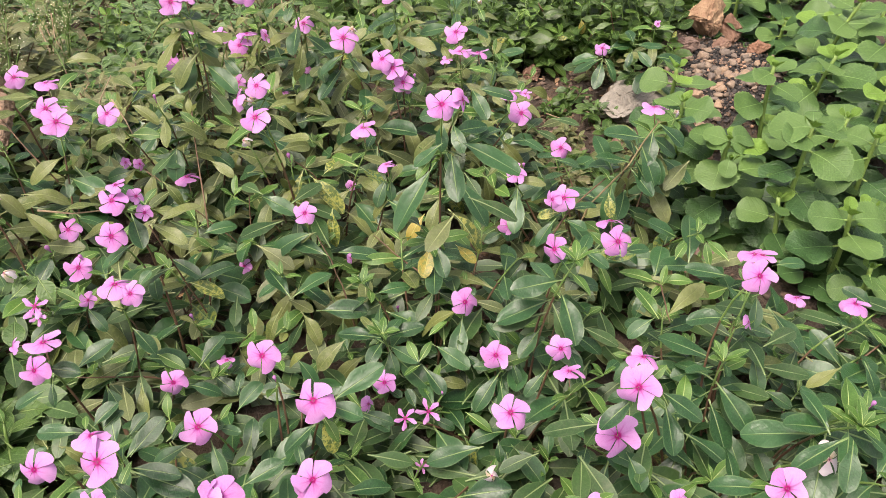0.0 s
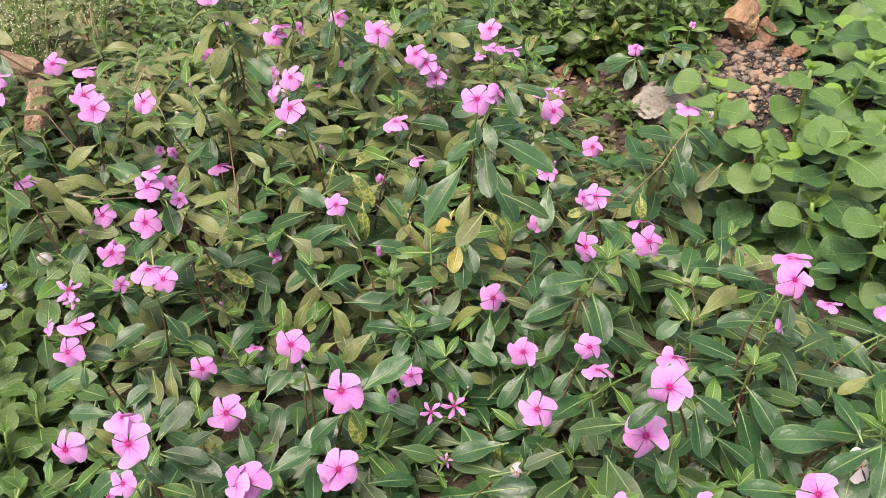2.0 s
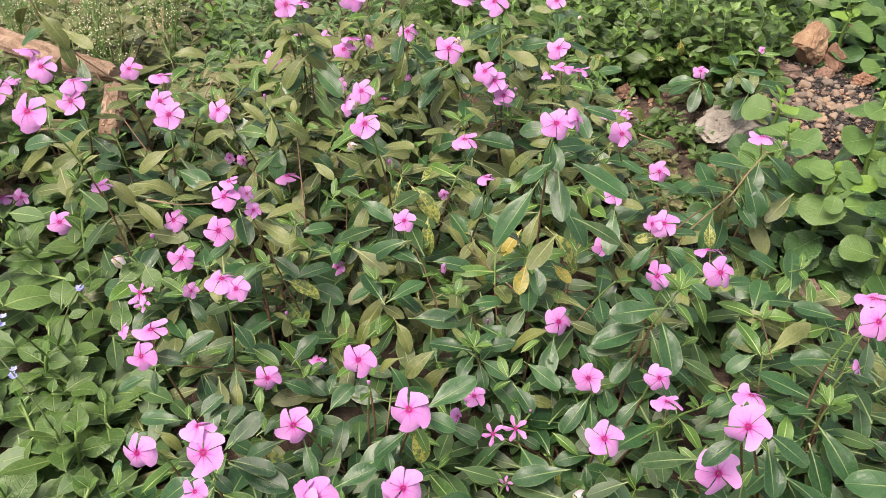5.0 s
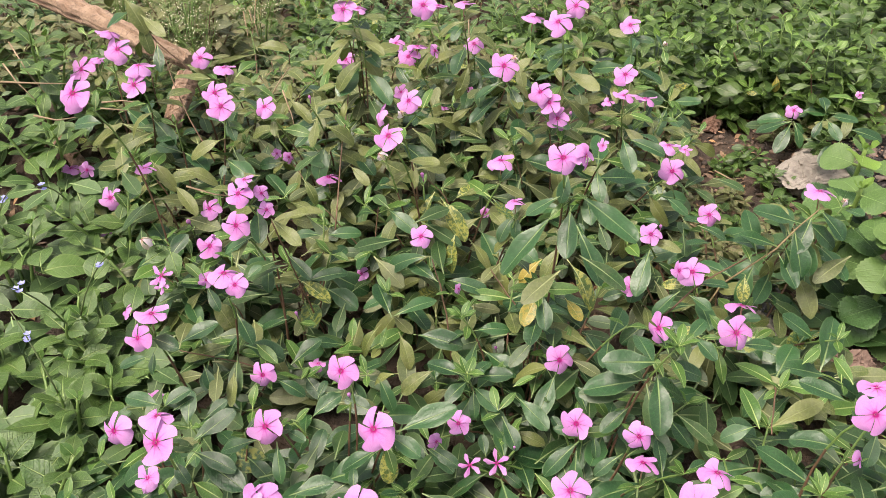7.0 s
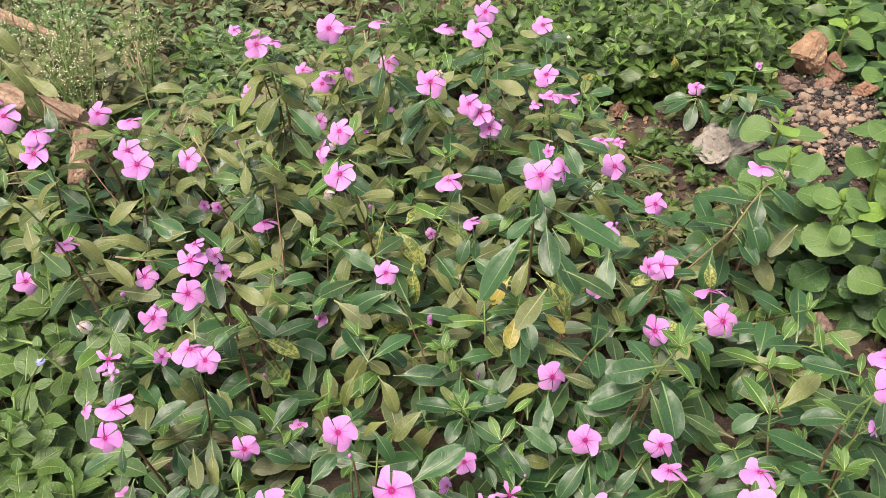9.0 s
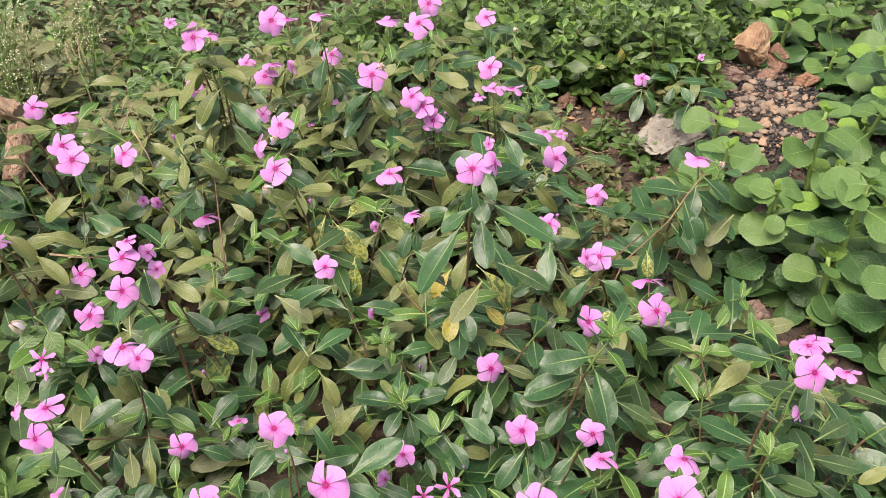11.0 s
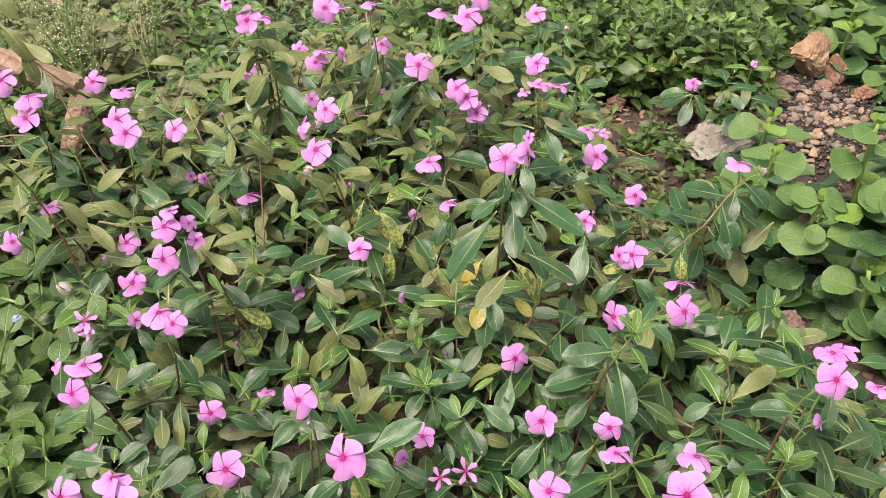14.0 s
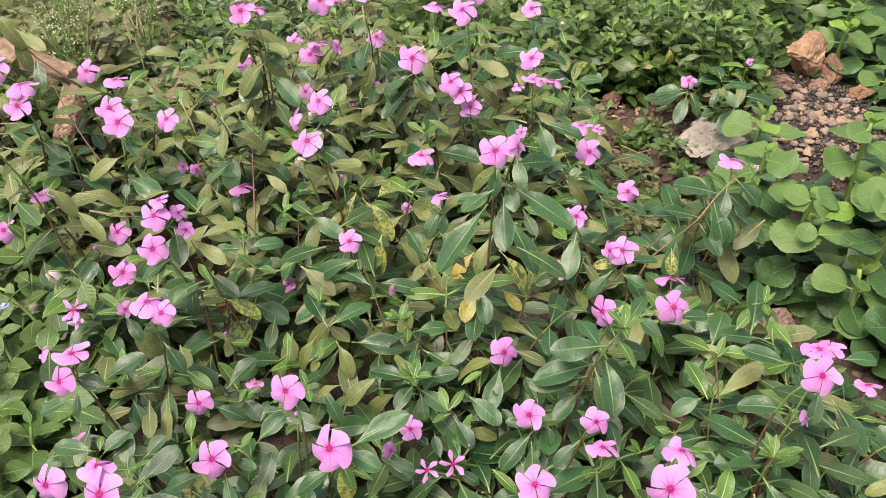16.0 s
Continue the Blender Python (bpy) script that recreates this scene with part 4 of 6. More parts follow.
grow((-0.670, 0.948), "pink periwinkle bush with glossy dark green leaves", [
    (-0.598, 0.916, 0.307, 3.9, -3, -32, 0), (-0.598, 0.897, 0.287, 3.5, 51, 2, 0), (-0.700, 0.995, 0.314, 3.3, -15, 1, 0),
    (-0.679, 0.981, 0.296, 3.9, 37, 15, 0), (-0.739, 0.891, 0.141, 2.8, 0, -5, 0), (-0.707, 0.887, 0.145, 2.3, 62, 70, 0),
], [
    (-0.657, 1.020, 0.335, -0.607, 0.996, 0.320, 1), (-0.577, 0.921, 0.256, -0.550, 0.950, 0.275, 1), (-0.580, 0.903, 0.248, -0.625, 0.872, 0.229, 1),
], 0.38, [
    (-0.606, 0.985, 0.287, -0.534, 0.921, 0.232, 1.2),
])
grow((0.212, 0.874), "pink periwinkle bush with glossy dark green leaves", [
    (0.277, 0.954, 0.234, 3.4, -11, 20, 0), (0.095, 0.906, 0.170, 2.7, 43, 6, 0), (0.082, 0.860, 0.120, 2.5, 52, 14, 0),
    (0.164, 0.992, 0.157, 3.0, 47, -1, 0), (0.145, 0.820, 0.185, 3.3, 37, -17, 0), (0.207, 0.829, 0.144, 3.5, -24, 3, 0),
    (0.191, 0.718, 0.192, 3.3, 49, 13, 0), (0.412, 0.732, 0.092, 2.8, -15, 10, 0),
    (0.131, 0.818, 0.185, 2.3, 62, -47, 0), (0.306, 0.952, 0.227, 1.8, 51, -14, 2), (0.105, 0.913, 0.178, 1.0, 31, -4, 3),
], [
    (0.097, 0.900, 0.152, 0.088, 0.846, 0.119, 0), (0.151, 0.970, 0.152, 0.193, 0.964, 0.148, 0), (0.105, 0.973, 0.186, 0.136, 0.956, 0.176, 0),
    (0.145, 0.807, 0.162, 0.172, 0.796, 0.156, 0), (0.136, 0.813, 0.161, 0.107, 0.785, 0.143, 0), (0.198, 0.733, 0.164, 0.235, 0.742, 0.170, 0),
    (0.198, 0.793, 0.152, 0.224, 0.797, 0.155, 0), (0.205, 0.852, 0.170, 0.205, 0.824, 0.152, 4), (0.217, 0.884, 0.177, 0.201, 0.935, 0.209, 0),
    (0.227, 0.884, 0.177, 0.228, 0.917, 0.197, 1), (0.210, 0.873, 0.175, 0.200, 0.896, 0.189, 2), (0.250, 0.912, 0.180, 0.244, 0.962, 0.211, 0),
    (0.262, 0.935, 0.186, 0.282, 0.890, 0.158, 0),
] + [
    (0.240, 0.896, 0.178, 0.264, 0.862, 0.157, 0), (0.266, 0.746, 0.143, 0.283, 0.765, 0.155, 2),
], 0.38, [
    (0.164, 0.837, 0.156, 0.253, 0.935, 0.171, 1.5), (0.253, 0.935, 0.171, 0.294, 0.969, 0.198, 1.2), (0.237, 0.683, 0.152, 0.226, 0.614, 0.167, 1.3),
])
grow((-0.342, 0.978), "dusty pink periwinkle bush with olive-green leaves", [
    (-0.406, 0.895, 0.281, 2.9, 41, -6, 0), (-0.335, 1.007, 0.377, 3.5, 56, 0, 0), (-0.241, 0.984, 0.270, 3.3, 39, -14, 0),
    (-0.339, 0.923, 0.172, 3.3, -5, 23, 0), (-0.400, 0.931, 0.189, 1.6, 62, 57, 0), (-0.316, 1.010, 0.379, 2.4, 1, -11, 0),
    (-0.418, 0.931, 0.192, 1.5, 62, 49, 0), (-0.249, 0.974, 0.257, 2.2, 48, 12, 2), (-0.349, 0.912, 0.292, 1.0, 17, 10, 3),
    (-0.362, 1.014, 0.393, 1.5, 40, 13, 0),
], [
    (-0.353, 0.873, 0.196, -0.321, 0.851, 0.182, 1), (-0.407, 0.943, 0.180, -0.428, 0.922, 0.167, 1), (-0.300, 0.907, 0.205, -0.265, 0.889, 0.194, 1),
    (-0.341, 1.071, 0.343, -0.303, 1.081, 0.349, 1), (-0.377, 1.090, 0.234, -0.414, 1.115, 0.250, 1), (-0.372, 1.089, 0.235, -0.426, 1.077, 0.228, 1),
    (-0.402, 0.953, 0.266, -0.358, 0.932, 0.254, 1), (-0.340, 1.008, 0.250, -0.340, 0.985, 0.235, 1), (-0.225, 0.950, 0.248, -0.184, 0.930, 0.236, 1),
    (-0.229, 0.965, 0.244, -0.194, 0.982, 0.255, 1), (-0.241, 1.039, 0.230, -0.237, 1.075, 0.253, 2),
], 0.55, [
    (-0.319, 0.856, 0.167, -0.263, 0.847, 0.108, 1.3), (-0.410, 0.952, 0.171, -0.361, 0.891, 0.184, 1.2),
])
grow((-0.775, 1.050), "dusty pink periwinkle bush with olive-green leaves", [
    (-0.785, 1.017, 0.239, 3.8, 46, -12, 0), (-0.778, 1.042, 0.244, 2.6, 2, -3, 0), (-0.761, 1.031, 0.253, 2.1, -9, -17, 0),
], [], 0.55, [])
grow((-0.166, 0.510), "pink periwinkle bush with glossy dark green leaves", [
    (-0.229, 0.507, 0.150, 3.4, 46, 1, 0), (-0.178, 0.576, 0.172, 3.2, 46, 7, 0), (-0.119, 0.510, 0.177, 4.0, 41, -15, 0),
    (-0.168, 0.568, 0.149, 1.0, 21, 12, 3), (-0.196, 0.416, 0.164, 2.9, 62, -50, 0), (-0.120, 0.462, 0.127, 3.5, 50, 4, 0),
    (-0.134, 0.465, 0.111, 2.6, 62, -56, 0), (-0.186, 0.417, 0.165, 3.5, 46, 14, 0),
], [
    (-0.159, 0.623, 0.124, -0.130, 0.598, 0.108, 1), (-0.114, 0.553, 0.129, -0.063, 0.584, 0.148, 1), (-0.114, 0.547, 0.129, -0.081, 0.536, 0.122, 0),
    (-0.119, 0.535, 0.128, -0.101, 0.514, 0.116, 2), (-0.124, 0.532, 0.125, -0.157, 0.509, 0.110, 0), (-0.240, 0.511, 0.125, -0.279, 0.494, 0.115, 1),
    (-0.221, 0.525, 0.130, -0.196, 0.520, 0.127, 0), (-0.215, 0.567, 0.102, -0.192, 0.595, 0.120, 0), (-0.219, 0.594, 0.101, -0.217, 0.615, 0.115, 0),
    (-0.116, 0.528, 0.155, -0.077, 0.517, 0.148, 0), (-0.121, 0.537, 0.128, -0.102, 0.506, 0.109, 4), (-0.130, 0.543, 0.108, -0.162, 0.514, 0.090, 0),
    (-0.134, 0.485, 0.109, -0.141, 0.506, 0.123, 0),
] + [
    (-0.105, 0.490, 0.069, -0.054, 0.500, 0.075, 0), (-0.115, 0.478, 0.078, -0.107, 0.463, 0.068, 2), (-0.172, 0.470, 0.087, -0.148, 0.461, 0.081, 0),
    (-0.182, 0.454, 0.130, -0.146, 0.473, 0.142, 0), (-0.247, 0.513, 0.120, -0.284, 0.500, 0.112, 0), (-0.224, 0.514, 0.123, -0.208, 0.482, 0.103, 0),
], 0.22, [])
grow((0.049, 0.602), "pink periwinkle bush with glossy dark green leaves", [
    (0.114, 0.666, 0.223, 2.9, 62, -45, 0), (0.111, 0.568, 0.177, 2.5, 52, 13, 0), (-0.044, 0.569, 0.085, 2.4, 43, 4, 1),
    (-0.021, 0.592, 0.069, 2.8, 50, -12, 1), (0.052, 0.619, 0.122, 3.1, 50, -4, 0), (0.060, 0.521, 0.142, 3.3, 38, -13, 0),
    (0.118, 0.552, 0.163, 2.7, -12, 2, 0), (-0.029, 0.543, 0.040, 1.6, 42, 14, 1), (0.041, 0.498, 0.080, 3.0, 40, 2, 2),
    (-0.006, 0.605, 0.083, 0.7, 15, 4, 3), (0.140, 0.664, 0.216, 0.8, 35, -3, 3),
], [
    (0.060, 0.644, 0.114, 0.046, 0.665, 0.127, 0), (0.101, 0.646, 0.134, 0.076, 0.619, 0.118, 0), (0.058, 0.623, 0.096, 0.025, 0.586, 0.073, 0),
    (0.069, 0.629, 0.103, 0.079, 0.608, 0.089, 0), (0.100, 0.581, 0.136, 0.075, 0.560, 0.122, 0), (0.056, 0.612, 0.091, 0.061, 0.574, 0.068, 0),
    (0.018, 0.597, 0.061, 0.047, 0.579, 0.050, 2), (0.142, 0.681, 0.198, 0.159, 0.708, 0.215, 0), (0.137, 0.683, 0.192, 0.123, 0.705, 0.206, 0),
    (0.147, 0.690, 0.203, 0.173, 0.672, 0.192, 0), (0.036, 0.550, 0.061, -0.024, 0.539, 0.054, 0), (0.050, 0.547, 0.074, 0.052, 0.527, 0.061, 0),
    (0.063, 0.541, 0.073, 0.094, 0.509, 0.053, 0),
] + [
    (-0.019, 0.551, 0.019, 0.018, 0.551, 0.019, 0), (0.048, 0.508, 0.059, 0.041, 0.483, 0.044, 0), (0.098, 0.513, 0.047, 0.078, 0.493, 0.035, 0),
], 0.22, [])
grow((0.037, 1.188), "dusty pink periwinkle bush with olive-green leaves", [
    (-0.066, 1.262, 0.323, 3.4, 50, -11, 0), (0.019, 1.240, 0.309, 3.0, 43, -6, 0), (0.024, 1.186, 0.255, 3.5, 37, -17, 0),
    (0.029, 1.138, 0.244, 3.2, 0, 32, 0), (0.057, 1.189, 0.220, 3.4, -12, 33, 0), (0.100, 1.102, 0.193, 3.2, -4, 2, 0),
    (0.123, 1.100, 0.190, 1.9, 3, 28, 0), (0.009, 1.130, 0.235, 1.9, -2, -6, 0),
], [
    (0.034, 1.119, 0.224, -0.007, 1.118, 0.223, 1), (0.038, 1.122, 0.223, 0.076, 1.118, 0.220, 2), (0.036, 1.125, 0.223, 0.029, 1.139, 0.232, 2),
    (0.041, 1.128, 0.222, 0.054, 1.135, 0.226, 2), (-0.059, 1.164, 0.316, -0.036, 1.147, 0.305, 1), (-0.017, 1.169, 0.277, -0.069, 1.175, 0.282, 1),
], 0.55, [])
grow((-0.516, 0.843), "pink periwinkle bush with glossy dark green leaves", [
    (-0.491, 0.919, 0.279, 3.3, 49, 8, 0), (-0.477, 0.906, 0.267, 3.8, 43, 11, 0), (-0.519, 0.782, 0.235, 2.4, -4, 10, 0),
    (-0.605, 0.805, 0.163, 3.2, 51, 14, 0), (-0.594, 0.767, 0.139, 1.9, 62, 53, 0), (-0.450, 0.799, 0.177, 2.8, 49, -6, 0),
    (-0.474, 0.784, 0.161, 1.5, 34, 17, 3),
], [
    (-0.500, 0.816, 0.217, -0.444, 0.824, 0.222, 1), (-0.553, 0.857, 0.235, -0.599, 0.837, 0.223, 1), (-0.527, 0.807, 0.231, -0.484, 0.783, 0.216, 1),
    (-0.525, 0.794, 0.212, -0.550, 0.767, 0.195, 0), (-0.564, 0.817, 0.223, -0.597, 0.787, 0.204, 1), (-0.459, 0.801, 0.199, -0.410, 0.820, 0.211, 1),
    (-0.498, 0.801, 0.205, -0.451, 0.775, 0.189, 1), (-0.482, 0.922, 0.242, -0.458, 0.898, 0.227, 0),
], 0.38, [])
grow((-0.355, 0.603), "pink periwinkle bush with glossy dark green leaves", [
    (-0.319, 0.618, 0.233, 3.3, 0, -8, 0), (-0.302, 0.608, 0.229, 2.5, 45, -7, 0), (-0.380, 0.570, 0.204, 3.4, -5, -33, 0),
    (-0.408, 0.567, 0.203, 1.6, 62, -53, 0), (-0.382, 0.544, 0.192, 2.8, 56, -4, 0), (-0.407, 0.572, 0.077, 2.0, -14, -12, 0),
    (-0.287, 0.605, 0.110, 2.8, 56, 17, 0),
], [
    (-0.388, 0.566, 0.174, -0.352, 0.563, 0.172, 0), (-0.334, 0.618, 0.115, -0.381, 0.609, 0.109, 0), (-0.381, 0.596, 0.139, -0.345, 0.624, 0.156, 0),
    (-0.352, 0.595, 0.118, -0.333, 0.574, 0.105, 0), (-0.323, 0.608, 0.108, -0.314, 0.573, 0.086, 1), (-0.302, 0.514, 0.130, -0.287, 0.535, 0.143, 0),
    (-0.399, 0.524, 0.115, -0.403, 0.507, 0.104, 0), (-0.387, 0.570, 0.154, -0.384, 0.546, 0.139, 0), (-0.392, 0.565, 0.147, -0.422, 0.550, 0.138, 0),
    (-0.399, 0.550, 0.080, -0.363, 0.540, 0.073, 1), (-0.420, 0.579, 0.070, -0.382, 0.575, 0.068, 0),
], 0.22, [
    (-0.380, 0.596, 0.130, -0.314, 0.625, 0.095, 1.3),
])
grow((0.067, 1.460), "small pink periwinkle at the edge of the soil", [
    (0.072, 1.440, 0.212, 1.8, 52, 15, 2),
], [], 0.55, [])
grow((0.305, 1.517), "small pink periwinkle at the edge of the soil", [
    (0.310, 1.497, 0.091, 2.8, 38, -6, 0),
], [
    (0.310, 1.486, 0.077, 0.248, 1.489, 0.079, 0), (0.309, 1.480, 0.078, 0.250, 1.456, 0.063, 0), (0.307, 1.469, 0.080, 0.286, 1.416, 0.046, 0),
    (0.311, 1.469, 0.080, 0.331, 1.431, 0.056, 0), (0.311, 1.480, 0.078, 0.336, 1.466, 0.069, 0), (0.319, 1.509, 0.082, 0.375, 1.521, 0.090, 0),
], 0.55, [])


def hanging_cane(points, mm, leaves, seed, label, bark):
    """A long woody shoot that leans out of the bed, its old leaves hanging."""
    r = random.Random(seed)
    root = Vector((points[0][0], points[0][1], ground_z(points[0][0], points[0][1])))
    plant = new("periwinkle_shoot")
    plant.location = root
    tagged(plant, label, "flowering plant", group="periwinkle bed")
    line = [Vector(q) - root for q in points]
    v, f = tube(line, [mm / 1000 * (1 - 0.09 * q) for q in range(len(line))], 7)
    part("stem", mesh_of("stem", v, f, bark), plant)
    for share, turn, drop, size, kind in leaves:
        i = min(int(share * (len(line) - 1)), len(line) - 2)
        p = line[i].lerp(line[i + 1], share * (len(line) - 1) - i)
        a = radians(turn)
        part("leaf", r.choice((LEAVES, OLIVES, FRESH, YELLOWS, MOTTLED)[kind]), plant, leaf_pose(p, (math.cos(a), math.sin(a), drop), (math.cos(a) * 0.4, math.sin(a) * 0.4 - 0.3, 0.8), size, r.uniform(-14, 14)))


hanging_cane(((0.150, 0.860, 0.0), (0.166, 0.868, 0.080), (0.186, 0.877, 0.134), (0.236, 0.890, 0.186), (0.256, 0.905, 0.212), (0.279, 0.930, 0.226)), 1.5, (
    (0.52, 250, -1.6, 0.056, 0), (0.55, 20, -0.9, 0.050, 1), (0.62, 200, 0.5, 0.054, 0), (0.66, 330, -1.4, 0.058, 0), (0.72, 120, 0.7, 0.052, 1), (0.76, 300, -1.2, 0.056, 0),
    (0.82, 190, 0.35, 0.060, 0), (0.86, 10, -0.8, 0.058, 0), (0.92, 250, -0.9, 0.050, 0), (0.95, 60, 0.1, 0.050, 1), (0.98, 330, -0.6, 0.046, 0), (0.44, 160, 0.2, 0.045, 0),
), 41, "brown woody periwinkle shoot leaning over bare soil", M_TAN)
hanging_cane(((-0.575, 1.040, 0.09), (-0.597, 1.047, 0.200), (-0.615, 1.050, 0.245), (-0.662, 1.050, 0.283), (-0.687, 1.050, 0.315), (-0.707, 1.050, 0.356), (-0.722, 1.055, 0.395)), 1.6, (
    (0.97, 190, -0.25, 0.070, 1), (0.98, 340, 0.0, 0.066, 1), (0.84, 160, -0.3, 0.060, 1), (0.80, 330, -0.5, 0.066, 1), (0.72, 200, -0.5, 0.052, 0), (0.66, 320, -0.9, 0.056, 1),
    (0.55, 180, -0.3, 0.058, 1), (0.50, 300, -0.8, 0.050, 0), (0.40, 200, -0.2, 0.060, 1), (0.36, 350, 0.1, 0.056, 1), (0.28, 240, -0.3, 0.054, 0),
), 42, "reddish periwinkle shoot with hanging leaves before a log", M_STEM)


def in_bed(x, y):
    """The ground plan of the periwinkle bed."""
    left = -0.40 - 0.12 * min(max((y - 0.5) / 0.25, 0), 1) - 0.26 * min(max((y - 0.76) / 0.1, 0), 1)
    right = 0.60 - 0.26 * min(max((y - 0.68) / 0.14, 0), 1) - 0.14 * min(max((y - 0.78) / 0.12, 0), 1) - 0.08 * min(max((y - 1.0) / 0.3, 0), 1)
    return left < x < right and 0.12 < y < 1.38


BLOOMS = [(b[0], b[1], b[2]) for row in ROWS for b in row[2] if b[1] < 1.42]


def canopy_z(x, y):
    s = w = 0.0
    for bx, by, bz in BLOOMS:
        d = 1 / (0.004 + (bx - x) ** 2 + (by - y) ** 2) ** 1.5
        s, w = s + bz * d, w + d
    return s / w


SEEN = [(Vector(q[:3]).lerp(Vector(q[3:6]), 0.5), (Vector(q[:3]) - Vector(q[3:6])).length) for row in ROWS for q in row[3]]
# rough direction from the bed towards the camera; growth is thinned along it
TO_CAMERA = Vector((0.0, -0.66, 0.75)).normalized()


def blocks_view(p):
    """Whether a leafy shoot with its tip at p would cover one of the SEEN leaves in the camera's view."""
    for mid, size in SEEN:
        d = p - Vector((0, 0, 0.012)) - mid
        along = d.dot(TO_CAMERA)
        if -0.01 < along < 0.22 and (d - TO_CAMERA * along).length < 0.036 + size * 0.25:
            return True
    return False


# young shoots with a bright whorl at the tip; fill shoots hiding them from the camera are lowered
ROSETTES = ((0.134, 0.646, 0.222, 0.062), (0.230, 0.648, 0.140, 0.062), (-0.068, 0.646, 0.132, 0.060), (0.264, 0.556, 0.165, 0.064), (0.340, 0.446, 0.196, 0.064), (-0.094, 0.719, 0.145, 0.050), (0.054, 0.632, 0.098, 0.048), (-0.014, 0.746, 0.186, 0.046))
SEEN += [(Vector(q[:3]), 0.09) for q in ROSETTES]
rf = random.Random(21)
fills = [[] for _ in ROWS]
STEP = 0.058
for i in range(-16, 12):
    for j in range(2, 27):
        x, y = (i + 0.5 * (j % 2)) * STEP + rf.uniform(-0.018, 0.018), j * STEP + rf.uniform(-0.018, 0.018)
        if not in_bed(x, y):
            continue
        if any((bx - x) ** 2 + (by - y) ** 2 < 0.022 ** 2 for bx, by, bz in BLOOMS):
            continue
        z = max(0.05, canopy_z(x, y) - rf.uniform(0.035, 0.085 if y < 0.8 else 0.13))
        # lower the shoot until it clears the camera's line to the SEEN leaves
        while z > 0.045 and blocks_view(Vector((x, y, z))):
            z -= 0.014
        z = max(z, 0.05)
        if y > 0.85 and rf.random() < 0.2:
            continue
        best = min(range(len(ROWS)), key=lambda k: (ROWS[k][0][0] - x) ** 2 + (ROWS[k][0][1] - y) ** 2)
        fills[best].append((x, y, z))
for k, (base, label, blooms, leaves, olive, canes) in enumerate(ROWS):
    periwinkle(base, blooms, 100 + k, label, leaves, fills[k], max(0.0, olive + (0.12 if base[0] < -0.1 and base[1] > 0.6 else -0.2 if base[1] < 0.62 else 0)), canes, [q for q in ROSETTES if min(range(len(ROWS)), key=lambda j: (ROWS[j][0][0] - q[0]) ** 2 + (ROWS[j][0][1] - q[1]) ** 2) == k])


# ---- country borage: round scalloped leaves in crossed pairs on juicy stems ----
def single_leaves(plant, root, rows, pools, r):
    """Leaves that are seen one by one, from stalk to tip."""
    for x, y, z, x2, y2, z2, kind in rows:
        a, b2 = Vector((x, y, z)) - root, Vector((x2, y2, z2)) - root
        part("leaf", r.choice(pools[kind]), plant, leaf_pose(a, b2 - a, (r.uniform(-0.15, 0.15), -0.3, 1), (b2 - a).length * 1.03, r.uniform(-8, 8)))


def lower_leaves(plant, r, count, spread, height, size, forms, mat):
    """The crowd of old leaves low down in a plant."""
    bits = []
    for q in range(count):
        a, d = r.uniform(0, 6.28), spread * math.sqrt(r.random())
        b3 = r.uniform(0, 6.28)
        v, f, u = r.choice(forms)
        bits.append((v, f, u, leaf_pose((math.cos(a) * d, math.sin(a) * d, height * r.uniform(0.15, 1)), (math.cos(b3), math.sin(b3), r.uniform(-0.3, 0.3)), (r.uniform(-0.3, 0.3), r.uniform(-0.6, 0.1), 1), size * r.uniform(0.75, 1.2)), 1))
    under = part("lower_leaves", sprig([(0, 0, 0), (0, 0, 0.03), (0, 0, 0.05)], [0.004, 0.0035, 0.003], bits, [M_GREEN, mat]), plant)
    under["kind"] = "stuff"


ROUND_FORMS = [blade(seed=70 + q, width=0.47, taper=0.22, power=0.5, skew=0.98, oval=True, stalk=0.07, rows=12, fold=0.15, bend=0.15 + 0.1 * q, wave=0.02, cols=(-1, 0, 1)) for q in range(4)]
TOOTHED_FORMS = [blade(seed=80 + q, width=0.235, power=0.85, skew=0.95, stalk=0.1, rows=12, fold=0.2, bend=0.15 + 0.1 * q, teeth=1, tooth=0.05, cols=(-1, 0, 1)) for q in range(4)]


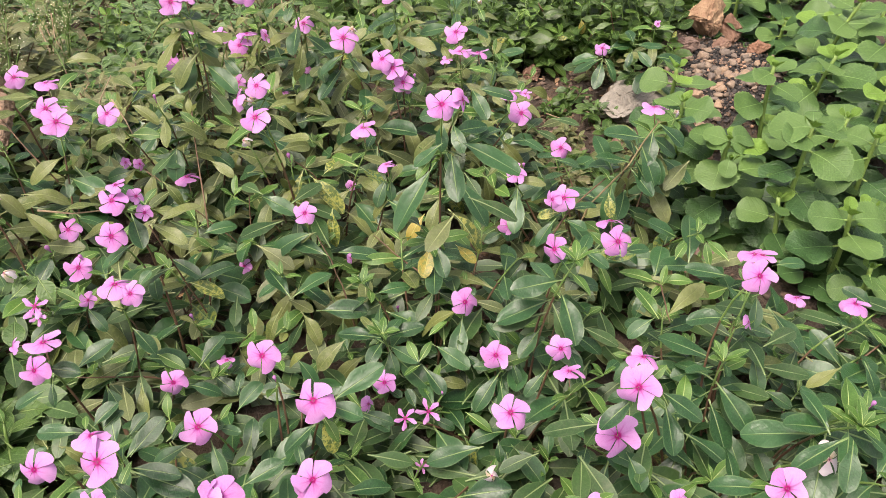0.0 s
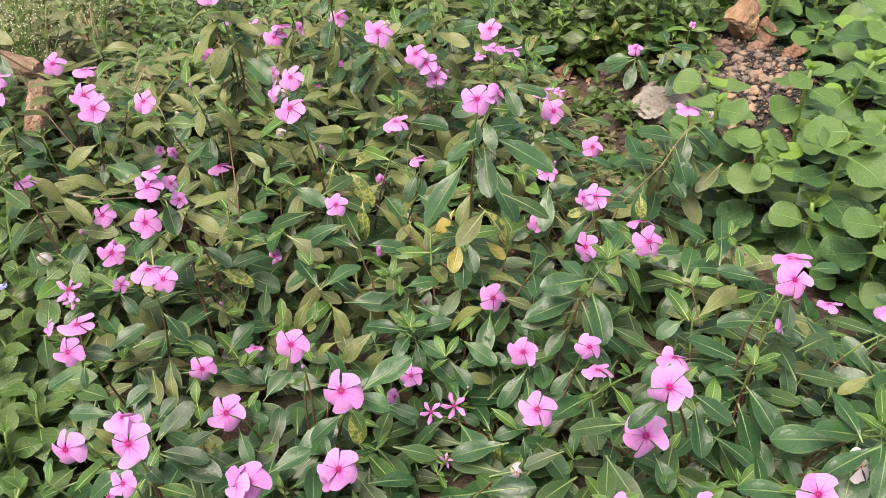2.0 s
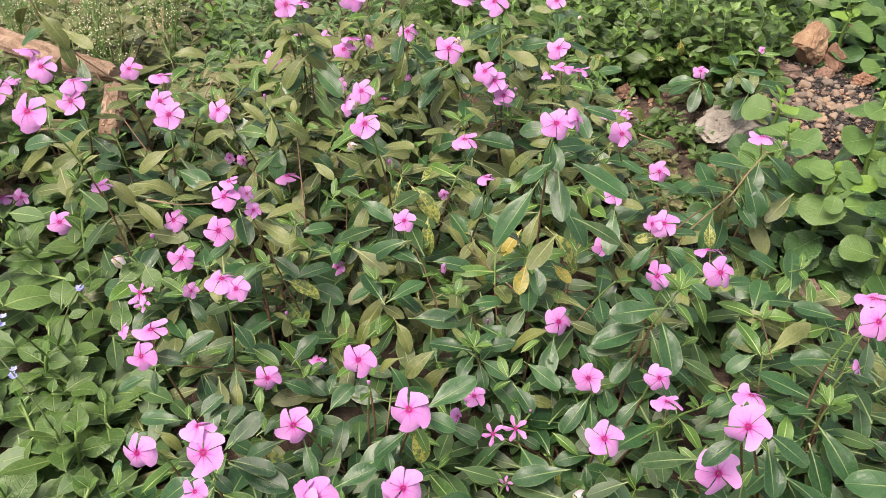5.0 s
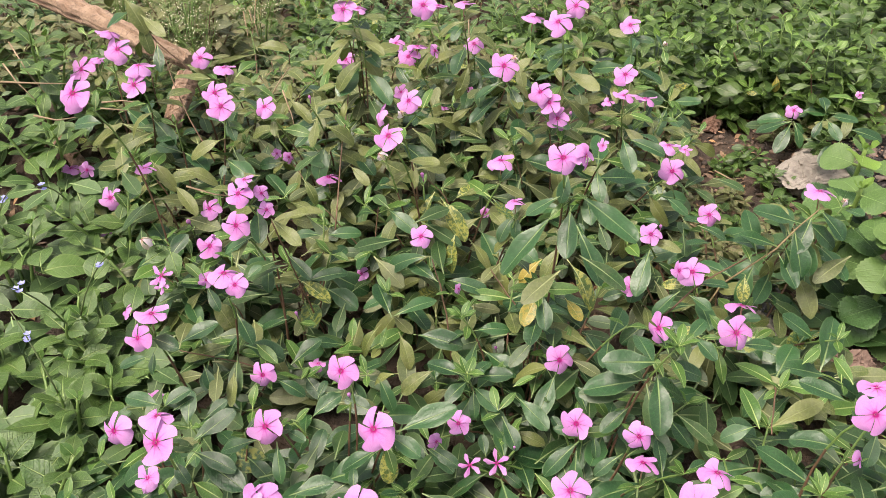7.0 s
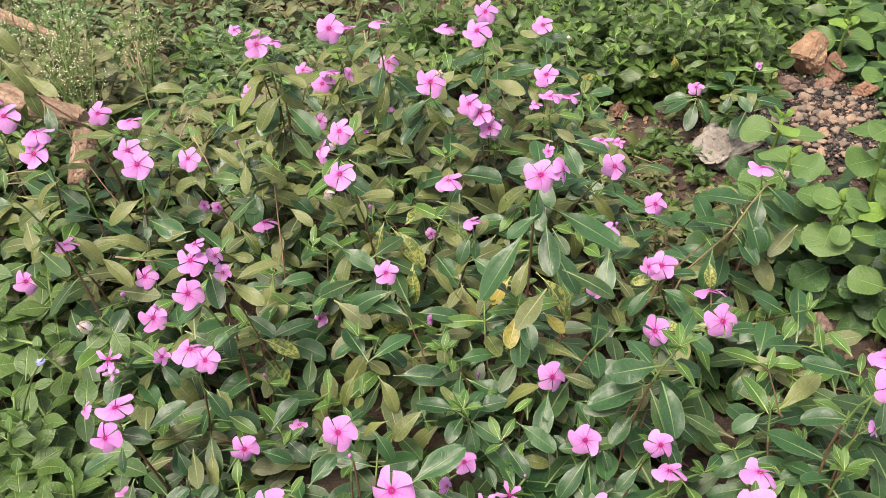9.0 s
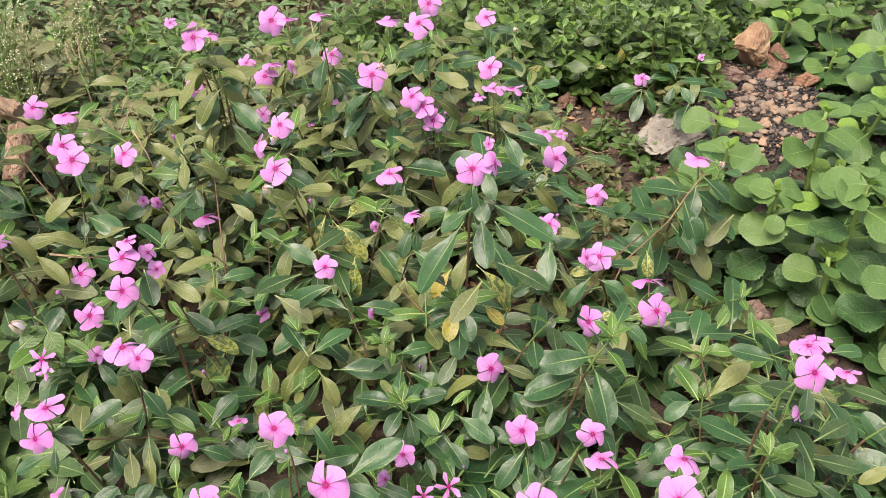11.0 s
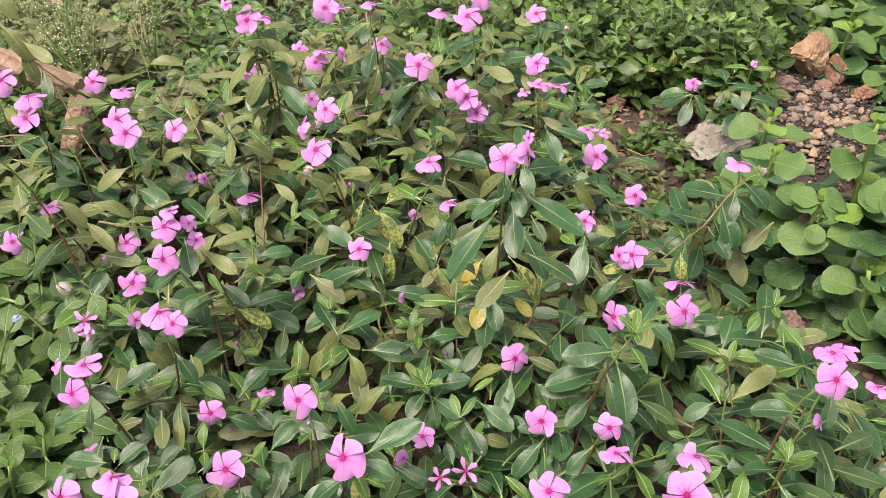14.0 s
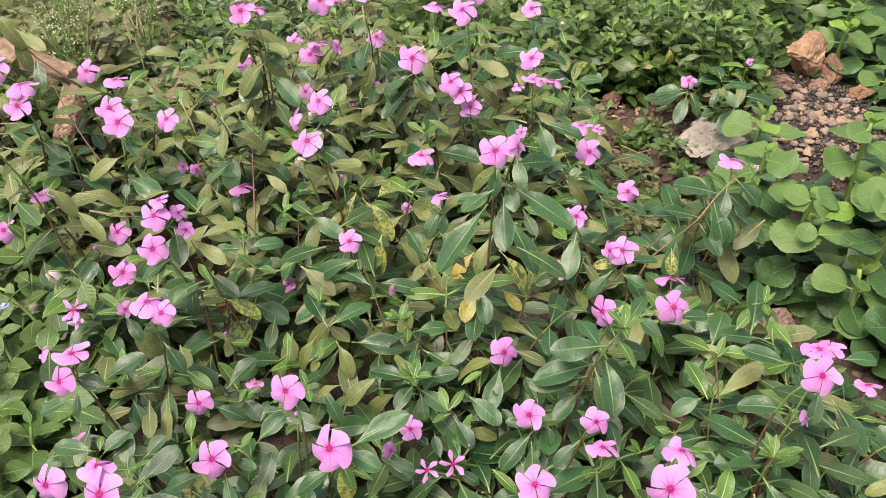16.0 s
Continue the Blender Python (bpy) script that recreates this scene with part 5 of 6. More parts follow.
def borage(base, tip, seed, label, pairs=5, size=0.06, turn=None, leaves=()):
    """A juicy upright stem with crossed pairs of round leaves; a cupped bright pair at the tip, dark old ones low down,
    their tone partly shade.
    """
    r = random.Random(seed)
    root = Vector((base[0], base[1], ground_z(*base) - 0.005))
    plant = new("borage_plant")
    plant.location = root
    tagged(plant, label, "herb plant", group="borage patch")
    top = Vector(tip) - root
    pts = curve_points((0, 0, 0), top, Vector((r.uniform(-0.01, 0.01), r.uniform(-0.01, 0.01), 0)), 9)
    part("stem", stem_mesh(pts, 0.0044, 0.0030, (M_JUICY, M_JUICY)), plant)
    a0 = turn if turn is not None else r.uniform(0, 180)
    n = len(pts) - 1
    d = 0.004
    for k in range(pairs):
        s = 1 - d / max(0.05, top.length)
        d += (0.012, 0.026, 0.034, 0.036, 0.036, 0.036)[min(k, 5)] * r.uniform(0.85, 1.15)
        if s < 0.12:
            break
        i = min(int(s * n), n - 1)
        p = pts[i].lerp(pts[i + 1], s * n - i)
        a0 += 90 + r.uniform(-10, 10)
        for half in (0, 180):
            a = radians(a0 + half + r.uniform(-8, 8))
            lift = (1.3, 0.25, 0.08, -0.02, -0.1, -0.15)[min(k, 5)] + r.uniform(-0.12, 0.12)
            way = Vector((math.cos(a), math.sin(a), lift)).normalized()
            g = (0.31, 0.80, 0.98, 1.0, 0.95, 0.9)[min(k, 5)] * size * r.uniform(0.88, 1.12)
            pool = BORAGE_TIP if k == 0 or (k == 1 and r.random() < 0.25) else BORAGE if k < 3 or r.random() < 0.25 else BORAGE_OLD_SHADED
            up = (-math.cos(a) * 0.5, -math.sin(a) * 0.5, 1) if k == 0 else (r.uniform(-0.2, 0.2), -0.32 + r.uniform(-0.25, 0.2), 1)
            reach = 0.003 if k < 2 else r.uniform(0.004, 0.010)
            foot = p + Vector((math.cos(a), math.sin(a), lift * 0.6)) * reach
            if k >= 1:
                part("leaf_stalk", mesh_of("leaf_stalk", *tube([p, (p + foot) / 2, foot + (foot - p).normalized() * 0.004], [0.0020, 0.0017, 0.0014], 6), M_JUICY), plant)
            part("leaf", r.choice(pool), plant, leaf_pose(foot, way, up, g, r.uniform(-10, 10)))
    for k in range(2):
        a = radians(a0 + 45 + 180 * k)
        part("leaf", r.choice(BORAGE_TIP), plant, leaf_pose(pts[-1], (math.cos(a) * 0.4, math.sin(a) * 0.4, 0.9), (-math.cos(a), -math.sin(a), 0.6), size * 0.17))
    single_leaves(plant, root, leaves, (BORAGE, BORAGE_OLD_SHADED), r)
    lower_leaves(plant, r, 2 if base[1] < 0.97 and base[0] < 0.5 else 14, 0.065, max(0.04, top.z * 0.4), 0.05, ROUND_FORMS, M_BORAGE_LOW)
    return plant


BORAGE_SEEN = [
    (0.387, 0.966, 0.173, 0.355, 0.980, 0.182, 0), (0.393, 0.971, 0.170, 0.425, 0.984, 0.178, 0), (0.385, 0.947, 0.157, 0.375, 0.924, 0.143, 0),
    (0.393, 0.939, 0.142, 0.449, 0.947, 0.147, 1), (0.395, 0.967, 0.062, 0.350, 0.968, 0.063, 1), (0.454, 0.940, 0.050, 0.404, 0.954, 0.058, 1),
    (0.458, 0.943, 0.043, 0.425, 0.917, 0.027, 1), (0.324, 0.990, 0.146, 0.298, 1.006, 0.156, 0), (0.443, 0.982, 0.176, 0.471, 0.992, 0.181, 0),
    (0.477, 0.926, 0.045, 0.453, 0.896, 0.026, 0), (0.393, 0.971, 0.074, 0.343, 0.948, 0.060, 1), (0.442, 0.931, 0.066, 0.396, 0.939, 0.071, 1),
    (0.449, 0.935, 0.058, 0.420, 0.910, 0.042, 1),
] + [
    (0.491, 0.916, 0.030, 0.475, 0.950, 0.051, 0), (0.510, 0.905, 0.033, 0.557, 0.936, 0.052, 0), (0.540, 0.923, 0.095, 0.491, 0.924, 0.096, 0),
    (0.548, 0.920, 0.092, 0.594, 0.894, 0.075, 0), (0.505, 0.894, 0.002, 0.512, 0.923, 0.020, 1), (0.387, 0.968, 0.172, 0.357, 0.966, 0.170, 0),
    (0.387, 0.968, 0.172, 0.416, 0.960, 0.166, 0), (0.478, 0.930, 0.209, 0.423, 0.936, 0.213, 0), (0.478, 0.930, 0.209, 0.518, 0.918, 0.202, 0),
    (0.478, 0.934, 0.215, 0.483, 0.952, 0.226, 0),
]


B1, B2 = "fresh green borage shoot with round scalloped leaves", "tall borage shoot with large crinkled pale green leaves"
BORAGE_ROWS = (
    (0.362, 1.215, 0.366, 1.180, 0.185, 0.060), (0.335, 1.075, 0.345, 1.055, 0.190, 0.064), (0.385, 0.985, 0.395, 0.985, 0.165, 0.062),
    (0.505, 1.130, 0.496, 1.130, 0.205, 0.058), (0.470, 0.945, 0.480, 0.936, 0.205, 0.062), (0.700, 1.420, 0.737, 1.393, 0.200, 0.066),
    (0.714, 1.640, 0.714, 1.632, 0.080, 0.045), (0.620, 1.255, 0.639, 1.238, 0.170, 0.070), (0.770, 1.370, 0.780, 1.340, 0.170, 0.066),
    (0.450, 0.905, 0.443, 0.905, 0.120, 0.046), (0.520, 0.870, 0.502, 0.830, 0.140, 0.066), (0.530, 0.800, 0.526, 0.792, 0.085, 0.042),
    (0.360, 1.090, 0.355, 1.075, 0.100, 0.046), (0.610, 1.120, 0.617, 1.109, 0.125, 0.066), (0.545, 1.010, 0.555, 1.004, 0.105, 0.064),
    (0.600, 1.010, 0.606, 1.000, 0.150, 0.066), (0.570, 0.925, 0.575, 0.915, 0.090, 0.060), (0.430, 1.065, 0.430, 1.055, 0.090, 0.056),
    (0.620, 0.870, 0.625, 0.860, 0.130, 0.062), (0.735, 1.540, 0.745, 1.520, 0.120, 0.064), (0.820, 1.500, 0.830, 1.480, 0.150, 0.066),
    (0.700, 1.190, 0.705, 1.180, 0.140, 0.064), (0.640, 1.720, 0.632, 1.690, 0.130, 0.066), (0.850, 1.700, 0.850, 1.680, 0.170, 0.064),
    (0.560, 1.190, 0.560, 1.180, 0.080, 0.055),
    (0.660, 1.800, 0.660, 1.780, 0.150, 0.066), (0.740, 1.770, 0.745, 1.750, 0.140, 0.066), (0.800, 1.610, 0.805, 1.600, 0.130, 0.066), (0.720, 1.920, 0.720, 1.900, 0.180, 0.066), (0.570, 1.860, 0.570, 1.850, 0.130, 0.062),
    (0.760, 1.250, 0.765, 1.240, 0.130, 0.064), (0.680, 1.040, 0.680, 1.030, 0.120, 0.062), (0.650, 1.330, 0.655, 1.320, 0.080, 0.058),
)


def nearest(rows, x, y):
    return min(range(len(rows)), key=lambda q: (rows[q][0] - x) ** 2 + (rows[q][1] - y) ** 2)


for q, row in enumerate(BORAGE_ROWS):
    # low single leaves get the dark tone, which stands partly for shade
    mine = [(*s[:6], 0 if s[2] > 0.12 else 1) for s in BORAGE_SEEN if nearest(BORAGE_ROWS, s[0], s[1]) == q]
    borage(row[:2], row[2:5], int(row[0] * 1000 + row[1] * 77), B2 if row[5] > 0.061 else B1, 6, row[5], leaves=mine)


# ---- snakeweed: toothed leaves and thin spikes with small blue florets ----
def snakeweed(base, tips, seed, label, spikes=1, size=0.055, leaves=()):
    r = random.Random(seed)
    root = Vector((base[0], base[1], ground_z(*base) - 0.005))
    plant = new("snakeweed_plant")
    plant.location = root
    tagged(plant, label, "weed", group="snakeweed clump")
    for j, t in enumerate(tips):
        top = Vector(t) - root
        pts = curve_points((0.01 * j, 0, 0), top, Vector((r.uniform(-0.02, 0.02), r.uniform(-0.02, 0.02), 0)), 9)
        part("stem", stem_mesh(pts, 0.003, 0.0016, (M_GREEN, M_GREEN)), plant)
        turn = r.uniform(0, 180)
        for k in range(4):
            s = 1 - k * 0.16
            i = min(int(s * 8), 7)
            p = pts[i].lerp(pts[i + 1], s * 8 - i)
            turn += 90 + r.uniform(-12, 12)
            for half in (0, 180):
                a = radians(turn + half)
                lift = (1.4, 0.85, 0.5, 0.2, -0.15, -0.45)[k] + r.uniform(-0.25, 0.25)
                g = (0.4, 0.8, 1.05, 1.2, 1.2, 1.1)[k] * size * r.uniform(0.85, 1.15)
                part("leaf", r.choice(WEED_TIPS if k == 0 else WEEDS), plant, leaf_pose(p, (math.cos(a), math.sin(a), lift), (r.uniform(-0.3, 0.3), -0.2 + r.uniform(-0.3, 0.3), 1), g * 0.92, r.uniform(-18, 18)))
        if j < spikes:
            a = r.uniform(0, 6.28)
            end = pts[-1] + Vector((math.cos(a) * 0.09, math.sin(a) * 0.06 - 0.02, r.uniform(0.06, 0.12)))
            sp = curve_points(pts[-1], end, Vector((0, 0, 0.012)), 6)
            v, f = tube(sp, [0.0009, 0.0009, 0.0009, 0.0008, 0.0007, 0.0005], 5)
            spike = part("flower_spike", mesh_of("flower_spike", v, f, M_SPIKE), plant, label="thin green flower spike")
            for q in range(3):
                c = sp[3] + Vector((r.uniform(-0.004, 0.004), r.uniform(-0.004, 0.004), r.uniform(-0.006, 0.006)))
                fv, ff = [], []
                for w in range(5):
                    b3 = 2 * math.pi * w / 5
                    o = len(fv)
                    e1, e2 = Vector((math.cos(b3), math.sin(b3), 0.4)) * 0.0034, Vector((math.cos(b3 + 0.6), math.sin(b3 + 0.6), 0.3)) * 0.003
                    fv += [c, c + e2, c + e1 * 1.2, c + Vector((math.cos(b3 - 0.6), math.sin(b3 - 0.6), 0.3)) * 0.003]
                    ff += [(o, o + 1, o + 2, o + 3)]
                part("floret", mesh_of("floret", fv, ff, M_BLUE), spike, label="small pale blue floret")
    single_leaves(plant, root, leaves, (WEEDS,), r)
    lower_leaves(plant, r, 26, 0.09, 0.075, 0.055, TOOTHED_FORMS, M_WEED_LOW)
    return plant


WEED_SEEN = [
    (-0.658, 0.688, 0.137, -0.706, 0.718, 0.155, 0), (-0.608, 0.664, 0.142, -0.646, 0.701, 0.165, 0), (-0.564, 0.732, 0.129, -0.665, 0.746, 0.140, 0),
    (-0.616, 0.662, 0.137, -0.560, 0.700, 0.161, 0), (-0.736, 0.861, 0.127, -0.740, 0.810, 0.095, 0), (-0.694, 0.843, 0.140, -0.654, 0.803, 0.115, 0),
    (-0.579, 0.779, 0.144, -0.585, 0.806, 0.162, 0), (-0.539, 0.737, 0.140, -0.567, 0.750, 0.148, 0), (-0.536, 0.660, 0.143, -0.548, 0.696, 0.166, 0),
    (-0.534, 0.661, 0.143, -0.525, 0.685, 0.157, 0), (-0.531, 0.655, 0.136, -0.507, 0.664, 0.142, 0), (-0.428, 0.592, 0.171, -0.438, 0.624, 0.191, 0),
    (-0.643, 0.625, 0.103, -0.590, 0.639, 0.112, 0),
] + [
    (-0.567, 0.622, 0.106, -0.583, 0.644, 0.119, 0), (-0.613, 0.609, 0.060, -0.658, 0.620, 0.067, 0), (-0.607, 0.611, 0.060, -0.578, 0.636, 0.075, 0),
    (-0.513, 0.581, 0.092, -0.481, 0.608, 0.109, 0), (-0.508, 0.556, 0.086, -0.523, 0.583, 0.103, 0), (-0.508, 0.556, 0.086, -0.496, 0.572, 0.096, 0),
    (-0.446, 0.551, 0.076, -0.499, 0.589, 0.100, 0), (-0.593, 0.566, 0.039, -0.639, 0.588, 0.053, 0), (-0.519, 0.535, 0.081, -0.549, 0.499, 0.059, 0),
    (-0.518, 0.504, 0.032, -0.479, 0.489, 0.023, 0), (-0.537, 0.487, -0.016, -0.486, 0.493, -0.013, 0), (-0.563, 0.482, -0.025, -0.553, 0.507, -0.010, 0),
    (-0.795, 0.940, 0.162, -0.857, 0.906, 0.141, 0),
] + [
    (-0.795, 0.927, 0.149, -0.832, 0.895, 0.130, 0), (-0.780, 0.940, 0.265, -0.840, 0.958, 0.276, 0), (-0.446, 0.701, 0.182, -0.422, 0.674, 0.166, 0),
    (-0.475, 0.682, 0.165, -0.451, 0.710, 0.183, 0), (-0.480, 0.518, 0.057, -0.437, 0.504, 0.049, 0), (-0.588, 0.720, 0.142, -0.626, 0.741, 0.155, 0),
]
S1 = "green snakeweed with toothed leaves and thin blue-tipped spikes"
WEED_ROWS = (
    (-0.56, 0.64, 0.15, 2), (-0.50, 0.52, 0.11, 1), (-0.60, 0.79, 0.19, 1), (-0.70, 0.70, 0.14, 1), (-0.78, 0.88, 0.19, 1), (-0.46, 0.40, 0.11, 1), (-0.62, 0.54, 0.10, 0),
    (-0.86, 1.00, 0.24, 1), (-0.76, 1.04, 0.15, 0), (-0.99, 1.12, 0.18, 0), (-0.72, 0.58, 0.12, 1), (-0.84, 0.76, 0.15, 0), (-0.94, 0.94, 0.19, 0), (-0.55, 0.42, 0.10, 0), (-0.48, 0.28, 0.11, 0), (-0.82, 0.62, 0.12, 0), (-0.66, 0.90, 0.14, 0), (-0.49, 0.62, 0.11, 0), (-0.505, 0.70, 0.13, 0), (-0.455, 0.55, 0.10, 0),
)
rt = random.Random(77)
for q, row in enumerate(WEED_ROWS):
    x, y, z, spikes = row
    tips = [(x + rt.uniform(-0.06, 0.06), y + rt.uniform(-0.06, 0.06), ground_z(x, y) * 0.6 + z * rt.uniform(0.75, 1.0)) for _ in range(3)]
    mine = [s for s in WEED_SEEN if nearest(WEED_ROWS, s[0], s[1]) == q]
    snakeweed((x, y), tips, 500 + q, S1, spikes, 0.055, mine)


# ---- low bushes at the back ----
def shapes(count, seed, **kw):
    r, out = random.Random(seed), []
    for k in range(count):
        args = {**kw, "bend": kw["bend"] * r.uniform(0.3, 1.8), "twist": r.uniform(-0.4, 0.4), "width": kw["width"] * r.uniform(0.85, 1.15)}
        out.append(blade(seed=seed + k, **args))
    return out


POINTED = shapes(6, 40, width=0.215, power=0.8, skew=1.05, stalk=0.08, rows=9, fold=0.45, bend=0.4, wave=0.015, cols=(-1, 0, 1))
NARROW = shapes(5, 60, width=0.17, power=0.85, skew=1.1, stalk=0.08, rows=7, fold=0.3, bend=0.5, cols=(-1, 0, 1))


def bush(base, spread, height, seed, label, count, single, forms, pool, mats, size, name, tips=True):
    """A low plant of many twigs with crossed pairs of small leaves; the leaves of the first twigs are single parts."""
    r = random.Random(seed)
    root = Vector((base[0], base[1], ground_z(*base) - 0.005))
    plant = new(name)
    plant.location = root
    tagged(plant, label, "bush", group="plants at the back")
    mass, twigs = [], []
    for j in range(count):
        a, d = r.uniform(0, 6.28), spread * math.sqrt(r.random())
        if j < single:
            a = r.uniform(3.4, 6.0)
        top = Vector((math.cos(a) * d, math.sin(a) * d, height * (1 - 0.3 * (d / spread) ** 2) * r.uniform(0.35, 1.1)))
        pts = curve_points((top.x * 0.4, top.y * 0.4, 0), top, Vector((r.uniform(-0.015, 0.015), r.uniform(-0.015, 0.015), 0)), 6)
        turn = r.uniform(0, 180)
        if j < single:
            v, f = tube(pts, [(0.0016 - 0.0001 * q) * min(1, 0.25 + height / 0.2) for q in range(6)], 5)
            part("stem", mesh_of("stem", v, f, M_STEM), plant)
        for k in range(5):
            s = 1 - k * 0.13
            i = min(int(s * 5), 4)
            p = pts[i].lerp(pts[i + 1], s * 5 - i)
            turn += 90 + r.uniform(-20, 20)
            for half in (0, 180):
                b3 = radians(turn + half + r.uniform(-15, 15))
                lift = (0.9, 0.5, 0.25, 0.0, -0.2)[k] + r.uniform(-0.35, 0.35)
                g = (0.55, 0.85, 1.0, 1.1, 1.05)[k] * size * r.uniform(0.65, 1.35)
                m = leaf_pose(p, (math.cos(b3), math.sin(b3), lift), (r.uniform(-0.8, 0.8), -0.4 + r.uniform(-0.6, 0.5), 1), g, r.uniform(-30, 30))
                if j < single:
                    part("leaf", r.choice(FRESH if (tips and k == 0) else pool), plant, m)
                else:
                    v, f, u = r.choice(forms)
                    mass.append((v, f, u, m, 2 if mats == M_BUSHES and k == 0 and j % 5 < 3 else 1))
        if j >= single:
            twigs.append(tube(pts, [(0.0016 - 0.00016 * q) * min(1, 0.25 + height / 0.2) for q in range(6)], 4))
    if mass:
        rest = part("foliage", sprig([(0, 0, 0), (0, 0, height * 0.15), (0, 0, height * 0.3)], [0.0015, 0.0014, 0.0012], mass, [M_GREEN if mats == M_BUSHES else M_STEM, mats, M_FRESHES], twigs), plant)
        rest["kind"] = "stuff"
    return plant


G1, G2, G3 = "low dark green bush with small glossy pointed leaves", "dull olive weed with drooping narrow leaves", "small fresh green weed with pointed leaves"
k = 0
for row in ((0.17, 1.64, 0.13, 0.16), (0.30, 1.66, 0.13, 0.18), (0.40, 1.58, 0.09, 0.19), (0.05, 1.58, 0.13, 0.20), (0.25, 1.86, 0.18, 0.21), (0.46, 1.80, 0.15, 0.22),
            (0.02, 1.83, 0.18, 0.20), (0.62, 1.98, 0.18, 0.20), (-0.16, 1.70, 0.16, 0.20), (0.82, 1.95, 0.17, 0.20), (0.15, 2.12, 0.2, 0.22), (0.45, 2.12, 0.2, 0.22)):
    bush(row[:2], row[2], row[3], 300 + k, G1, 46, 3 if k < 6 else 1, POINTED, BUSH, M_BUSHES, 0.040, "bush")
    k += 1
for row in ((-0.62, 1.42, 0.14, 0.12), (-0.80, 1.56, 0.15, 0.13), (-0.45, 1.48, 0.14, 0.15), (-0.62, 1.68, 0.16, 0.16), (-0.30, 1.55, 0.13, 0.17), (-0.92, 1.78, 0.2, 0.16), (-0.38, 1.78, 0.2, 0.18),
            (-1.10, 1.45, 0.15, 0.12), (-1.50, 1.90, 0.2, 0.16), (-1.58, 1.62, 0.2, 0.15), (-1.38, 2.08, 0.2, 0.18), (-1.06, 1.66, 0.14, 0.14), (-1.26, 1.80, 0.16, 0.15), (-1.75, 2.00, 0.2, 0.18), (-1.45, 1.45, 0.15, 0.14), (-0.75, 1.92, 0.2, 0.2), (-0.15, 2.0, 0.2, 0.2), (-0.50, 2.05, 0.2, 0.2), (-1.15, 1.9, 0.2, 0.18), (-0.55, 1.25, 0.10, 0.13), (-0.78, 1.32, 0.10, 0.16), (-1.0, 0.85, 0.15, 0.16), (-1.05, 1.1, 0.12, 0.12), (-1.25, 1.25, 0.14, 0.16), (-1.22, 1.48, 0.14, 0.16), (-0.95, 2.12, 0.2, 0.2), (-0.70, 2.14, 0.2, 0.2), (-0.82, 2.28, 0.2, 0.2), (-1.35, 1.70, 0.16, 0.16), (-0.82, 1.12, 0.08, 0.10)):
    bush(row[:2], row[2], row[3], 300 + k, G2, 30, 1, NARROW, DULL, M_WEED_LOW if k % 3 == 0 else M_DULLS, 0.042, "weed", False)
    k += 1
for x in range(-9, 8):
    y = 2.30 + 0.12 * (x % 3)
    bush((x * 0.2, y), 0.2, 0.17 + 0.03 * (x % 2), 300 + k, G2 if x < 1 else G1, 34, 0, NARROW if x < 1 else POINTED, DULL, M_DULLS if x < 1 else M_BUSHES, 0.055, "weed" if x < 1 else "bush", False)
    bush((x * 0.2 + 0.1, y + 0.4), 0.22, 0.22, 500 + k, G2 if x < 1 else G1, 30, 0, NARROW if x < 1 else POINTED, DULL, M_DULLS if x < 1 else M_BUSHES, 0.060, "weed" if x < 1 else "bush", False)
    k += 1
for row in ((-0.70, 1.085, 0.03, 0.15), (-0.78, 1.11, 0.03, 0.14), (-0.85, 1.135, 0.03, 0.15), (-0.655, 1.05, 0.03, 0.13)):
    bush(row[:2], row[2], row[3], 300 + k, "green weed standing in front of a fallen log", 6, 1, NARROW, DULL, M_BUSHES, 0.040, "weed", False)
    k += 1
for row in ((-0.52, 1.36, 0.06, 0.15), (-0.68, 1.54, 0.08, 0.16), (-0.40, 1.62, 0.08, 0.17), (-0.56, 1.60, 0.07, 0.16), (-0.86, 1.66, 0.09, 0.16), (-0.22, 1.46, 0.07, 0.17)):
    bush(row[:2], row[2], row[3], 300 + k, G3, 14, 2, POINTED, BUSH, M_BUSHES, 0.036, "weed")
    k += 1
for row in ((0.235, 1.43, 0.03, 0.045), (0.20, 1.40, 0.04, 0.03), (0.27, 1.36, 0.05, 0.05), (0.31, 1.30, 0.05, 0.06), (0.19, 1.22, 0.04, 0.05), (0.35, 1.45, 0.03, 0.08), (0.25, 1.18, 0.05, 0.05), (0.30, 1.12, 0.05, 0.07), (0.33, 0.88, 0.04, 0.06)):
    bush(row[:2], row[2], row[3], 300 + k, G3, 5, 3, POINTED, BUSH, M_BUSHES, 0.026, "weed")
    k += 1
for row in ((0.15, 1.06, 0.05, 0.05), (0.21, 1.02, 0.05, 0.06), (0.26, 1.06, 0.05, 0.05), (0.20, 1.12, 0.05, 0.05), (0.14, 1.16, 0.05, 0.05), (0.24, 0.99, 0.04, 0.05), (0.30, 1.00, 0.04, 0.06), (0.30, 1.20, 0.05, 0.05), (0.13, 1.30, 0.05, 0.05), (0.22, 1.30, 0.04, 0.04), (0.33, 1.52, 0.04, 0.05), (0.12, 1.48, 0.04, 0.05)):
    bush(row[:2], row[2], row[3], 300 + k, "small dull green weed creeping over bare soil", 9, 1, NARROW, DULL, M_DULLS, 0.028, "weed", False)
    k += 1


